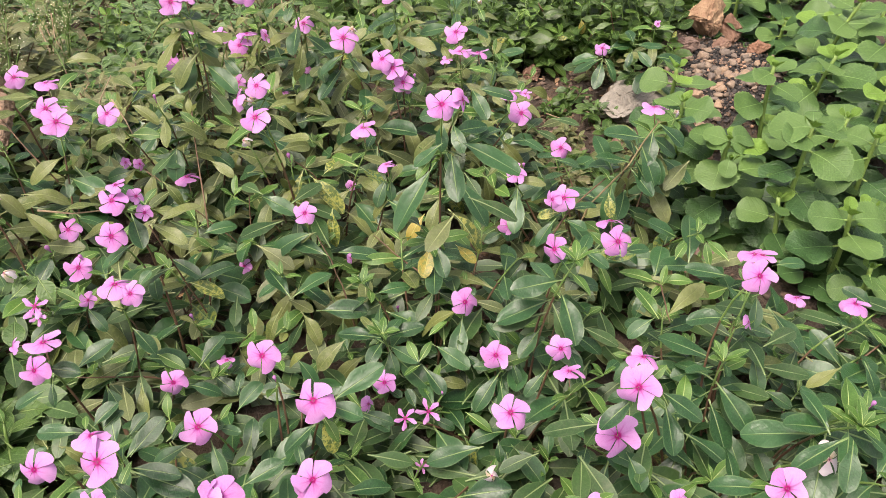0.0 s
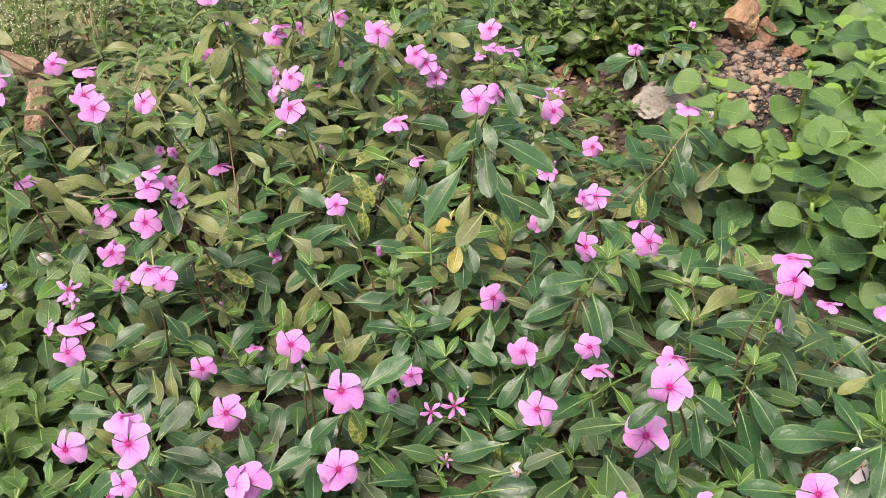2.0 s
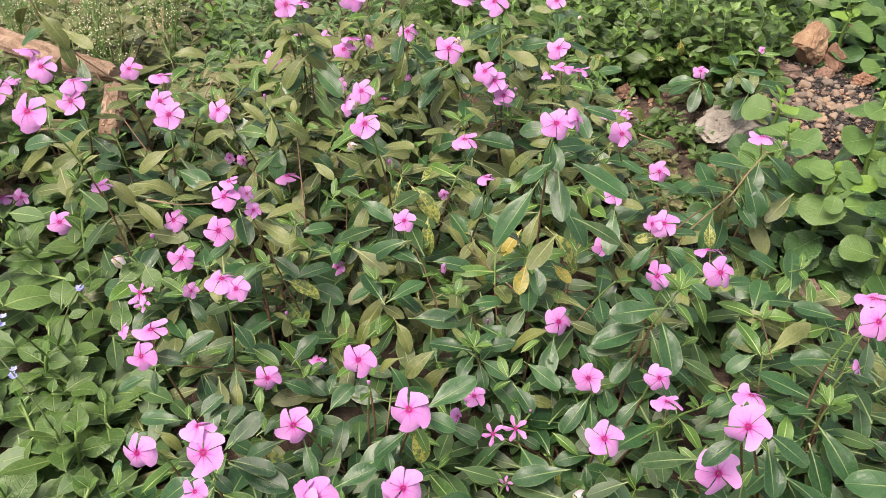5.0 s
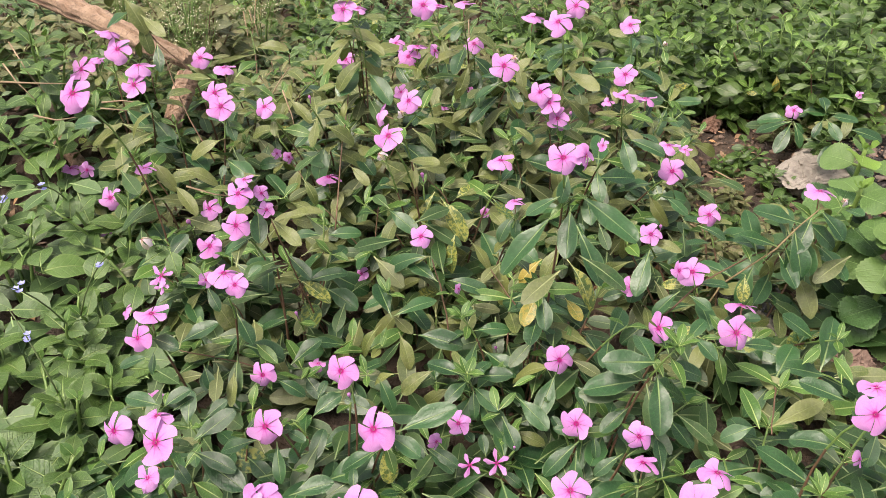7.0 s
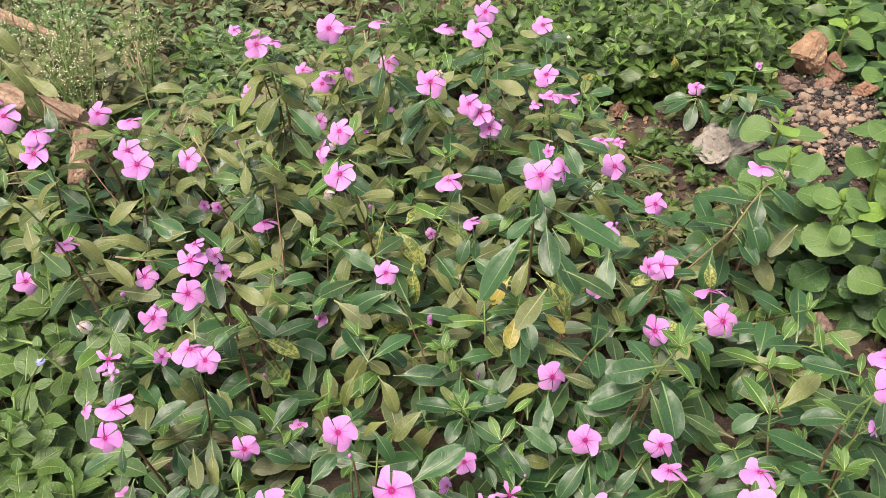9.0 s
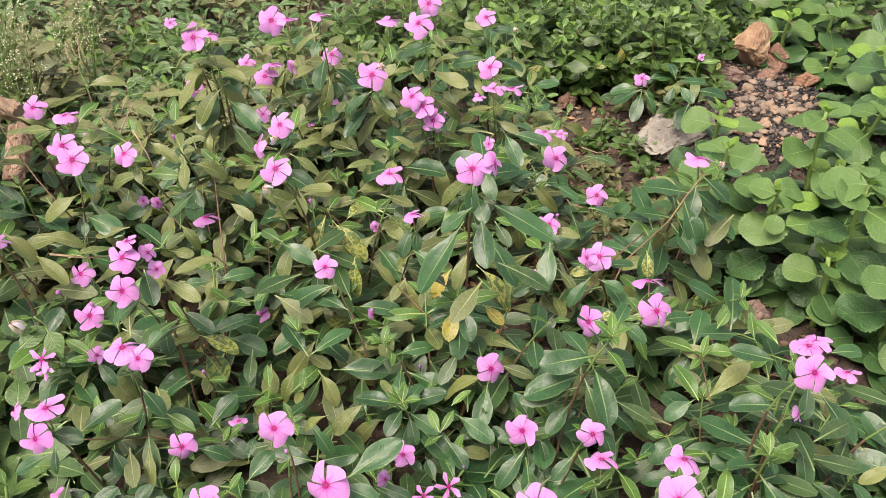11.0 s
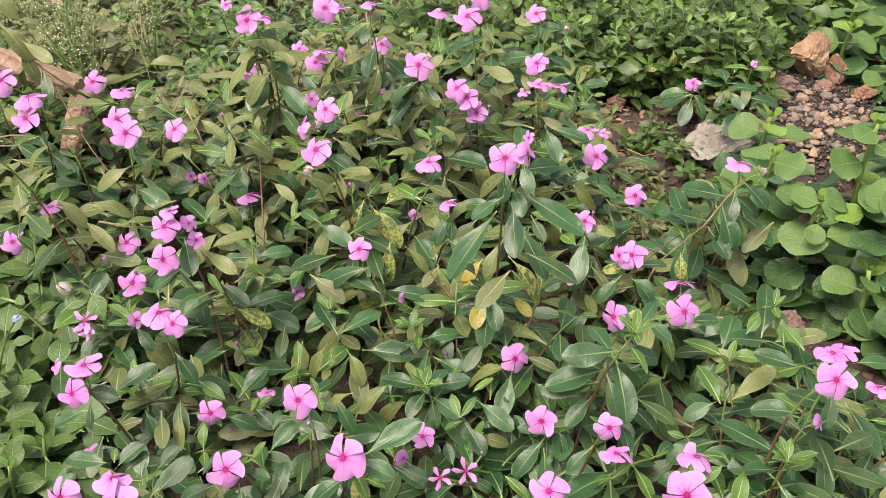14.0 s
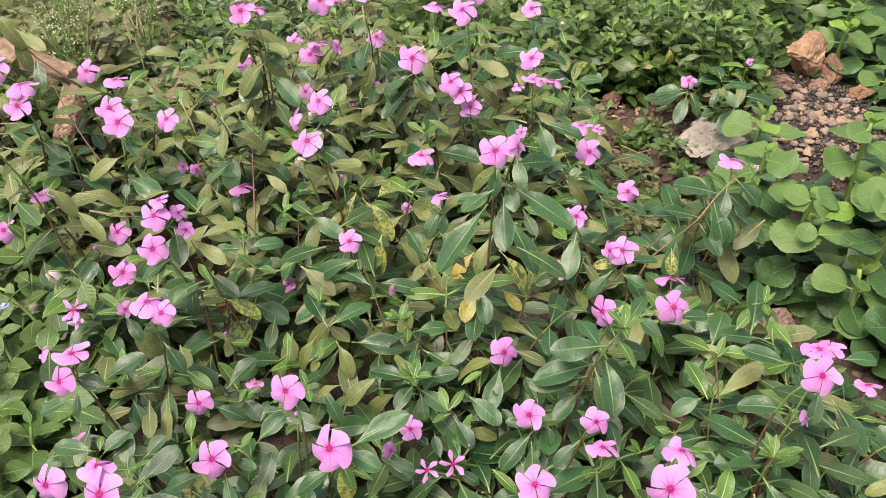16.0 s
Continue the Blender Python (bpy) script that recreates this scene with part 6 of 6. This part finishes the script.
# ---- stones, gravel, wood ----
def stone_mesh(name, mat, size, seed, corners=16, cuts=3, rough=0.17, crag=0.0):
    """A broken stone: the hull of scattered corners, cut finer and roughened, its edges worn."""
    r = random.Random(seed)
    bm = bmesh.new()
    for i in range(corners):
        d = Vector((r.gauss(0, 1), r.gauss(0, 1), r.gauss(0, 1))).normalized() * r.uniform(0.85, 1.1)
        bm.verts.new(d)
    made = bmesh.ops.convex_hull(bm, input=bm.verts)
    bmesh.ops.delete(bm, geom=[v for v in bm.verts if not v.link_faces], context="VERTS")
    if cuts:
        bmesh.ops.bevel(bm, geom=list(bm.edges), offset=0.10, segments=1, affect="EDGES", clamp_overlap=True)
        bmesh.ops.triangulate(bm, faces=list(bm.faces))
        bmesh.ops.subdivide_edges(bm, edges=list(bm.edges), cuts=cuts, use_grid_fill=True)
    off = Vector((seed * 3.7, seed * 1.3, seed * 2.1))
    for v in bm.verts:
        q = v.co
        q = q * (1 + rough * noise.noise(q * 2.2 + off) + rough * 0.6 * noise.noise(q * 6 + off))
        if crag:
            q = q * (1 - crag * abs(noise.noise(q * 3.1 - off)) + crag * 0.5 * noise.noise(q * 14 + off))
        v.co = Vector((q.x * size[0], q.y * size[1], q.z * size[2]))
    bmesh.ops.recalc_face_normals(bm, faces=list(bm.faces))
    me = bpy.data.meshes.new(name)
    bm.to_mesh(me)
    bm.free()
    me.materials.append(mat)
    me.polygons.foreach_set("use_smooth", [cuts > 0 and not crag] * len(me.polygons))
    return me


def stone(name, at, size, mat, seed, label, spin=0, tip=0, sink=0.35):
    ob = new(name, stone_mesh(name, mat, size, seed, 13 if size[2] > 0.035 else 26, 4, 0.15, 0.2))
    ob.matrix_world = pose(at[0], at[1], ground_z(*at) + size[2] * (1 - sink), tip, 0, spin)
    return tagged(ob, label, "stone", group="stones by the gravel")


stone("rock", (0.556, 1.675), (0.055, 0.036, 0.064), M_ORANGE, 1, "rough orange-brown rock standing on the gravel", 25, 12)
stone("stone", (0.478, 1.575), (0.046, 0.036, 0.030), M_RED, 2, "reddish brown stone beside the gravel", 10)
stone("stone", (0.620, 1.670), (0.034, 0.028, 0.036), M_RED, 3, "reddish brown stone beside the gravel", 50)
stone("stone", (0.690, 1.860), (0.055, 0.035, 0.034), M_RED, 4, "flat reddish stone among leaves", 0)
stone("stone", (0.576, 1.600), (0.024, 0.018, 0.016), M_RED, 5, "small orange stone lying on the gravel", 30)
stone("rock", (0.356, 1.402), (0.120, 0.056, 0.024), M_PALEROCK, 6, "flat pale grey weathered rock by the soil patch", 48, 4)
stone("rock", (0.335, 1.350), (0.036, 0.030, 0.022), M_PALEROCK, 16, "pale grey weathered rock by the soil patch", 70)
stone("stone", (0.180, 1.550), (0.026, 0.022, 0.018), M_RED, 7, "brown stone on bare soil", 70)
stone("rock", (0.250, 0.930), (0.024, 0.030, 0.034), M_PALEROCK, 8, "grey broken stone between the plants", 15)
stone("rock", (0.312, 0.815), (0.034, 0.024, 0.026), M_RED, 9, "brown stone under the leaves", 15)
stone("stone", (0.650, 1.590), (0.027, 0.022, 0.020), M_RED, 11, "brown stone at the edge of the gravel", 20)
stone("stone", (0.360, 0.905), (0.034, 0.024, 0.024), M_RED, 12, "dark brown stone under the leaves", 20)
stone("stone", (0.300, 1.250), (0.018, 0.016, 0.016), M_RED, 10, "small red stone on bare soil", 0)

# a low bed of dark grit under the pebbles
gr_n = 46
gr_v = [(0.535, 1.465, ground_z(0.535, 1.465) + 0.004)]
for ring in range(1, 9):
    for q in range(gr_n):
        a = 2 * math.pi * q / gr_n
        k = ring / 8 * (1 + 0.25 * noise.noise(Vector((math.cos(a) * 2, math.sin(a) * 2, 7))))
        x, y = 0.545 + 0.19 * k * math.cos(a), 1.485 + 0.19 * k * math.sin(a)
        gr_v.append((x, y, ground_z(x, y) + (0.005 + 0.004 * noise.noise(Vector((x * 60, y * 60, 1)))) * (1 - (ring / 8) ** 4) - 0.004 * (ring / 8) ** 4))
gr_f = [(0, 1 + q, 1 + (q + 1) % gr_n) for q in range(gr_n)]
for ring in range(7):
    gr_f += [(1 + ring * gr_n + q, 1 + (ring + 1) * gr_n + q, 1 + (ring + 1) * gr_n + (q + 1) % gr_n, 1 + ring * gr_n + (q + 1) % gr_n) for q in range(gr_n)]
tagged(new("dark_grit", mesh_of("dark_grit", gr_v, gr_f, M_GRIT)), "patch of black gritty ash soil under pebbles", "soil", kind="stuff")

rs = random.Random(5)
PEBBLES = [stone_mesh("pebble", M_PEBBLE_ONE, (1, rs.uniform(0.7, 0.95), rs.uniform(0.5, 0.75)), 30 + i, 18, 1, 0.06) for i in range(6)]
for i in range(110):
    x, y = rs.gauss(0.535, 0.055), rs.gauss(1.455, 0.075)
    s = rs.uniform(0.006, 0.0125)
    ob = new("pebble", rs.choice(PEBBLES))
    ob.matrix_world = pose(x, y, ground_z(x, y) + 0.006 + s * 0.35, rs.uniform(-20, 20), rs.uniform(-20, 20), rs.uniform(0, 360)) @ Matrix.Diagonal((s, s, s, 1))
    tagged(ob, "small brown pebble in the gravel patch", "pebble", group="gravel pebbles")
GRIT = [stone_mesh("grit", M_PEBBLE, (1, rs.uniform(0.7, 0.95), rs.uniform(0.5, 0.8)), 60 + i, 13, 0, 0.08) for i in range(8)]
gv, gf = [], []
for i in range(900):
    if i < 700:
        x, y, s = rs.gauss(0.54, 0.08), rs.gauss(1.47, 0.10), rs.uniform(0.002, 0.0055)
    else:
        x, y, s = rs.uniform(0.08, 0.36), rs.uniform(0.95, 1.60), rs.uniform(0.002, 0.008)
    src = GRIT[i % 8]
    m = pose(x, y, ground_z(x, y) + (0.006 if i < 700 else 0) + s * 0.3, rs.uniform(-30, 30), rs.uniform(-30, 30), rs.uniform(0, 360)) @ Matrix.Diagonal((s, s, s, 1))
    o = len(gv)
    gv += [m @ v.co for v in src.vertices]
    gf += [tuple(q + o for q in p.vertices) for p in src.polygons]
cv, cf = [], []
for i in range(1500):
    x, y, s = rs.uniform(0.04, 0.62), rs.uniform(0.55, 1.66), rs.uniform(0.003, 0.010)
    src = GRIT[i % 8]
    m = pose(x, y, ground_z(x, y) + s * 0.2, rs.uniform(-30, 30), rs.uniform(-30, 30), rs.uniform(0, 360)) @ Matrix.Diagonal((s, s, s * 0.8, 1))
    o = len(cv)
    cv += [m @ v.co for v in src.vertices]
    cf += [tuple(q + o for q in p.vertices) for p in src.polygons]
dv, df = [], []
for i in range(1800):
    x, y, sz = rs.gauss(0.555, 0.085), rs.gauss(1.475, 0.09), rs.uniform(0.0022, 0.0055)
    src = GRIT[i % 8]
    m = pose(x, y, ground_z(x, y) + 0.005 + sz * 0.3, rs.uniform(-30, 30), rs.uniform(-30, 30), rs.uniform(0, 360)) @ Matrix.Diagonal((sz, sz, sz, 1))
    o = len(dv)
    dv += [m @ v.co for v in src.vertices]
    df += [tuple(q + o for q in p.vertices) for p in src.polygons]
tagged(new("ash_grit", mesh_of("ash_grit", dv, df, M_ASH, smooth=False)), "black and grey grit between the pebbles", "gravel", kind="stuff")
tagged(new("soil_clods", mesh_of("soil_clods", cv, cf, M_CLOD)), "dark brown crumbs and clods of dry soil", "soil", kind="stuff")
tagged(new("gravel", mesh_of("gravel", gv, gf, M_PEBBLE)), "fine mixed gravel scattered on the soil", "gravel", kind="stuff")


def log(pts, r0, r1, seed, label):
    """A fallen branch: crooked, with bark ridges along it, knots and split ends."""
    n, sides = 48, 28
    a, b2 = Vector(pts[0]), Vector(pts[1])
    line = [a.lerp(b2, i / (n - 1)) + Vector((0, 0, 0.003 * noise.noise(Vector((i * 0.16, seed, 0))))) for i in range(n)]
    rad = [(r0 + (r1 - r0) * i / (n - 1)) * (1 + 0.07 * noise.noise(Vector((i * 0.4, seed, 0)))) for i in range(n)]
    rad[0] *= 0.75
    v, f = tube(line, rad, sides)
    out = []
    for q, p in enumerate(v):
        k, side = q // sides, q % sides
        ridge = 0.10 * noise.noise(Vector((side * 0.9, k * 0.05, seed))) + 0.05 * noise.noise(Vector(p) * 120)
        crack = (side + round(1.6 * noise.noise(Vector((k * 0.11, seed, 9))))) % 7
        if crack == 0 and noise.noise(Vector((k * 0.17, side * 1.1, seed + 4))) > -0.12:
            ridge -= 0.30
        chip = noise.noise(Vector((k * 0.3, side * 0.35, seed + 8)))
        ridge -= 0.10 if chip > 0.22 else 0
        out.append(p + (p - line[k]) * ridge)
    return tagged(new("log", mesh_of("log", out, f, M_LOG, smooth=False)), label, "log")


log(((-0.633, 1.079, 0.243), (-1.125, 1.282, 0.271)), 0.0150, 0.0240, 0, "weathered brown bare log lying among weeds")
log(((-0.620, 1.048, 0.231), (-0.612, 0.978, 0.190)), 0.0165, 0.0135, 1, "short brown broken branch under the leaves")
log(((-0.917, 1.541, 0.192), (-1.142, 1.649, 0.222)), 0.0070, 0.0150, 2, "thin tapering brown log behind the weeds")
log(((-0.851, 0.991, 0.129), (-0.754, 0.932, 0.114)), 0.0130, 0.0110, 3, "short brown broken branch under the leaves")


# ---- weeds with clouds of tiny whitish heads ----
def cloud_weed(base, height, spread, seed):
    r = random.Random(seed)
    root = Vector((base[0], base[1], ground_z(*base) - 0.005))
    plant = new("flowering_weed")
    plant.location = root
    tagged(plant, "thin grey-green weed with clouds of tiny whitish flower heads", "weed", group="plants at the back")
    dots, dot_faces, stalks = [], [], []
    for j in range(9):
        a, d = r.uniform(0, 6.28), spread * math.sqrt(r.random())
        top = Vector((math.cos(a) * d, math.sin(a) * d, height * r.uniform(0.65, 1.0)))
        pts = curve_points((0, 0, 0), top, Vector((0, 0, 0.01)), 6)
        bits = []
        for q in range(11):
            p = pts[r.choice((3, 4, 5))]
            e = p + Vector((r.uniform(-1, 1), r.uniform(-1, 1), r.uniform(0.0, 1.2))) * 0.028
            bits.append((*tube([p, (p + e) / 2 + Vector((0, 0, 0.003)), e], [0.0006, 0.0005, 0.0004], 4), 0))
            for w in range(2):
                c = e + Vector((r.uniform(-1, 1), r.uniform(-1, 1), r.uniform(-1, 1))) * 0.006
                s, o = r.uniform(0.0008, 0.0016), len(dots)
                dots += [c + Vector(u) * s for u in ((1, 0, 0), (-1, 0, 0), (0, 1, 0), (0, -1, 0), (0, 0, 1), (0, 0, -1))]
                dot_faces += [tuple(o + i for i in t) for t in ((0, 2, 4), (2, 1, 4), (1, 3, 4), (3, 0, 4), (2, 0, 5), (1, 2, 5), (3, 1, 5), (0, 3, 5))]
        part("stem", mesh_of("stem", *tube(pts, [0.0013 - 0.0001 * q for q in range(6)], 5), M_GREEN), plant)
        stalks += bits
    heads = part("flower_cloud", mesh_of("flower_cloud", dots, dot_faces, M_WHITE), plant, label="cloud of tiny cream flower heads")
    heads["kind"] = "stuff"
    v, f, idx = join(stalks)
    fine = part("stalk_tangle", mesh_of("stalk_tangle", v, f, M_GREEN), plant)
    fine["kind"] = "stuff"
    lower_leaves(plant, r, 14, spread * 0.8, height * 0.7, 0.035, NARROW, M_DULLS)
    return plant


for q, (x, y, z, w) in enumerate(((-0.78, 1.30, 0.22, 0.08), (-0.86, 1.40, 0.22, 0.09), (-0.70, 1.20, 0.18, 0.06), (-0.95, 1.34, 0.22, 0.08), (-0.72, 1.46, 0.20, 0.08), (-1.02, 1.56, 0.2, 0.09))):
    cloud_weed((x, y), z, w, 900 + q)


# ---- dead leaves and crumbs on the bare soil ----
rl = random.Random(8)
lv, lf = [], []
for q in range(1500):
    x, y = (rl.uniform(0.06, 0.36), rl.uniform(0.9, 1.62)) if q < 560 else (rl.uniform(-0.7, 0.5), rl.uniform(0.2, 1.3)) if q < 800 else (rl.uniform(-1.0, 0.05), rl.uniform(0.8, 1.7))
    v, f, u = rl.choice(NARROW)
    a = rl.uniform(0, 6.28)
    m = leaf_pose((x, y, ground_z(x, y) + 0.004), (math.cos(a), math.sin(a), rl.uniform(-0.1, 0.3)), (rl.uniform(-0.5, 0.5), rl.uniform(-0.5, 0.5), 1), rl.uniform(0.008, 0.028))
    o = len(lv)
    lv += [m @ Vector(p) for p in v]
    lf += [tuple(i + o for i in t) for t in f]
tagged(new("leaf_litter", mesh_of("leaf_litter", lv, lf, M_LITTER)), "brown dead leaf litter scattered on the soil", "leaf litter", kind="stuff")



def dry_twig(points, mm, label):
    n = len(points)
    v, f = tube(points, [mm / 1000 * (1 - 0.5 * q / (n - 1)) for q in range(n)], 6)
    return tagged(new("dry_twig", mesh_of("dry_twig", v, f, M_DRY)), label, "twig", group="dry twigs")


dry_twig(((-0.885, 0.972, 0.255), (-0.860, 0.962, 0.232), (-0.830, 0.955, 0.211)), 1.6, "thin pale dry twig lying among the plants")
dry_twig(((-0.541, 1.126, 0.152), (-0.528, 1.155, 0.185), (-0.514, 1.178, 0.209)), 1.5, "thin pale dry twig lying among the plants")
dry_twig(((-0.720, 1.408, 0.206), (-0.705, 1.386, 0.171), (-0.701, 1.362, 0.137)), 1.5, "thin pale dry twig lying among the plants")
dry_twig(((-0.701, 1.427, 0.224), (-0.696, 1.402, 0.188), (-0.678, 1.384, 0.157)), 1.4, "thin pale dry twig lying among the plants")
dry_twig(((-0.805, 1.331, 0.224), (-0.768, 1.317, 0.189), (-0.746, 1.322, 0.187)), 1.3, "thin pale dry twig lying among the plants")
dry_twig(((-0.685, 0.928, 0.236), (-0.658, 0.938, 0.238), (-0.639, 0.942, 0.236)), 1.4, "thin pale dry twig lying among the plants")
dry_twig(((-0.311, 1.557, 0.188), (-0.303, 1.532, 0.152), (-0.308, 1.506, 0.117)), 1.4, "thin pale dry twig lying among the plants")
dry_twig(((-0.726, 1.442, 0.197), (-0.712, 1.422, 0.167), (-0.715, 1.393, 0.129)), 1.4, "thin pale dry twig lying among the plants")
dry_twig(((0.152, 1.142, 0.045), (0.174, 1.139, 0.037), (0.209, 1.145, 0.039)), 1.4, "thin pale dry twig lying among the plants")
dry_twig(((0.158, 1.184, 0.051), (0.184, 1.192, 0.056), (0.202, 1.187, 0.046)), 1.3, "thin pale dry twig lying among the plants")
dry_twig(((0.187, 1.348, 0.030), (0.217, 1.345, 0.019), (0.241, 1.351, 0.023)), 1.4, "thin pale dry twig lying among the plants")
dry_twig(((-0.829, 0.903, 0.261), (-0.782, 0.916, 0.259), (-0.737, 0.929, 0.258)), 1.6, "thin pale dry twig lying among the plants")
dry_twig(((-0.866, 0.977, 0.289), (-0.830, 0.959, 0.251), (-0.796, 0.948, 0.222)), 1.3, "thin pale dry twig lying among the plants")
dry_twig(((-0.752, 0.868, 0.235), (-0.721, 0.874, 0.229), (-0.696, 0.884, 0.232)), 1.5, "thin pale dry twig lying among the plants")
dry_twig(((-0.652, 0.885, 0.251), (-0.635, 0.889, 0.250), (-0.617, 0.894, 0.248)), 1.3, "thin pale dry twig lying among the plants")
dry_twig(((-0.478, 0.800, 0.205), (-0.442, 0.805, 0.196), (-0.400, 0.815, 0.193)), 1.4, "thin pale dry twig lying among the plants")
dry_twig(((-0.486, 1.094, 0.207), (-0.468, 1.079, 0.178), (-0.457, 1.066, 0.157)), 1.4, "thin pale dry twig lying among the plants")
dry_twig(((0.226, 1.551, -0.042), (0.268, 1.549, -0.054), (0.318, 1.561, -0.047)), 1.7, "thin pale dry twig lying among the plants")
dry_twig(((0.256, 1.632, -0.041), (0.291, 1.635, -0.043), (0.332, 1.643, -0.040)), 1.5, "thin pale dry twig lying among the plants")
dry_twig(((0.676, 1.765, -0.009), (0.711, 1.775, -0.002), (0.748, 1.767, -0.020)), 2.0, "thin pale dry twig lying among the plants")
dry_twig(((0.681, 1.740, -0.010), (0.711, 1.737, -0.021), (0.750, 1.749, -0.012)), 2.0, "thin pale dry twig lying among the plants")
dry_twig(((-0.625, 1.200, 0.105), (-0.609, 1.225, 0.135), (-0.588, 1.250, 0.165)), 1.6, "thin pale dry twig lying among the plants")


def plastic_scrap(at, wide, deep, seed, spin):
    """A torn, crumpled piece of thin clear plastic."""
    nx, ny = 34, 26
    verts = []
    for j in range(ny):
        for i in range(nx):
            u, v = i / (nx - 1) - 0.5, j / (ny - 1) - 0.5
            edge = 1 + 0.22 * noise.noise(Vector((u * 4, v * 4, seed)))
            q = Vector((u * 7, v * 7, seed * 1.7))
            fold = abs(noise.noise(q)) * 0.030 + abs(noise.noise(q * 2.3)) * 0.014 + noise.noise(q * 5) * 0.003
            verts.append((u * wide * edge, v * deep * edge, fold))
    faces = [(j * nx + i, j * nx + i + 1, (j + 1) * nx + i + 1, (j + 1) * nx + i) for j in range(ny - 1) for i in range(nx - 1)]
    ob = new("plastic_scrap", mesh_of("plastic_scrap", verts, faces, M_PLASTIC, smooth=False))
    ob.matrix_world = pose(at[0], at[1], at[2], 38, 0, spin)
    return tagged(ob, "crumpled torn scrap of grey clear plastic on the soil", "plastic scrap")


M_PLASTIC, pnt, pbs, pout = nodes_of("clear_plastic")
pco = pnt.nodes.new("ShaderNodeTexCoord").outputs["Object"]
pnt.links.new(mixc(pnt, ramp(pnt, noisen(pnt, pco, 45.0, 4.0), 0.35, 0.7), (0.16, 0.17, 0.16), (0.34, 0.35, 0.34)), pbs.inputs["Base Color"])
pbs.inputs["Roughness"].default_value = 0.22
pbs.inputs["Transmission Weight"].default_value = 0.35
plastic_scrap((0.234, 0.985, ground_z(0.234, 0.985) + 0.030), 0.085, 0.07, 3, 15)


def fallen_leaf(at, way, size, seed, label):
    ob = new("fallen_leaf", YELLOWS[seed % 3])
    ob.matrix_world = leaf_pose(at, way, (0.1, -0.4, 1), size, 10)
    return tagged(ob, label, "leaf", group="fallen leaves")


fallen_leaf((0.293, 0.941, 0.020), (0.8, 0.1, 0.35), 0.036, 1, "curled orange-yellow dead leaf on dark soil")
fallen_leaf((0.275, 1.560, 0.130), (0.1, -0.5, -0.8), 0.036, 2, "yellow leaf hanging in the green bush")
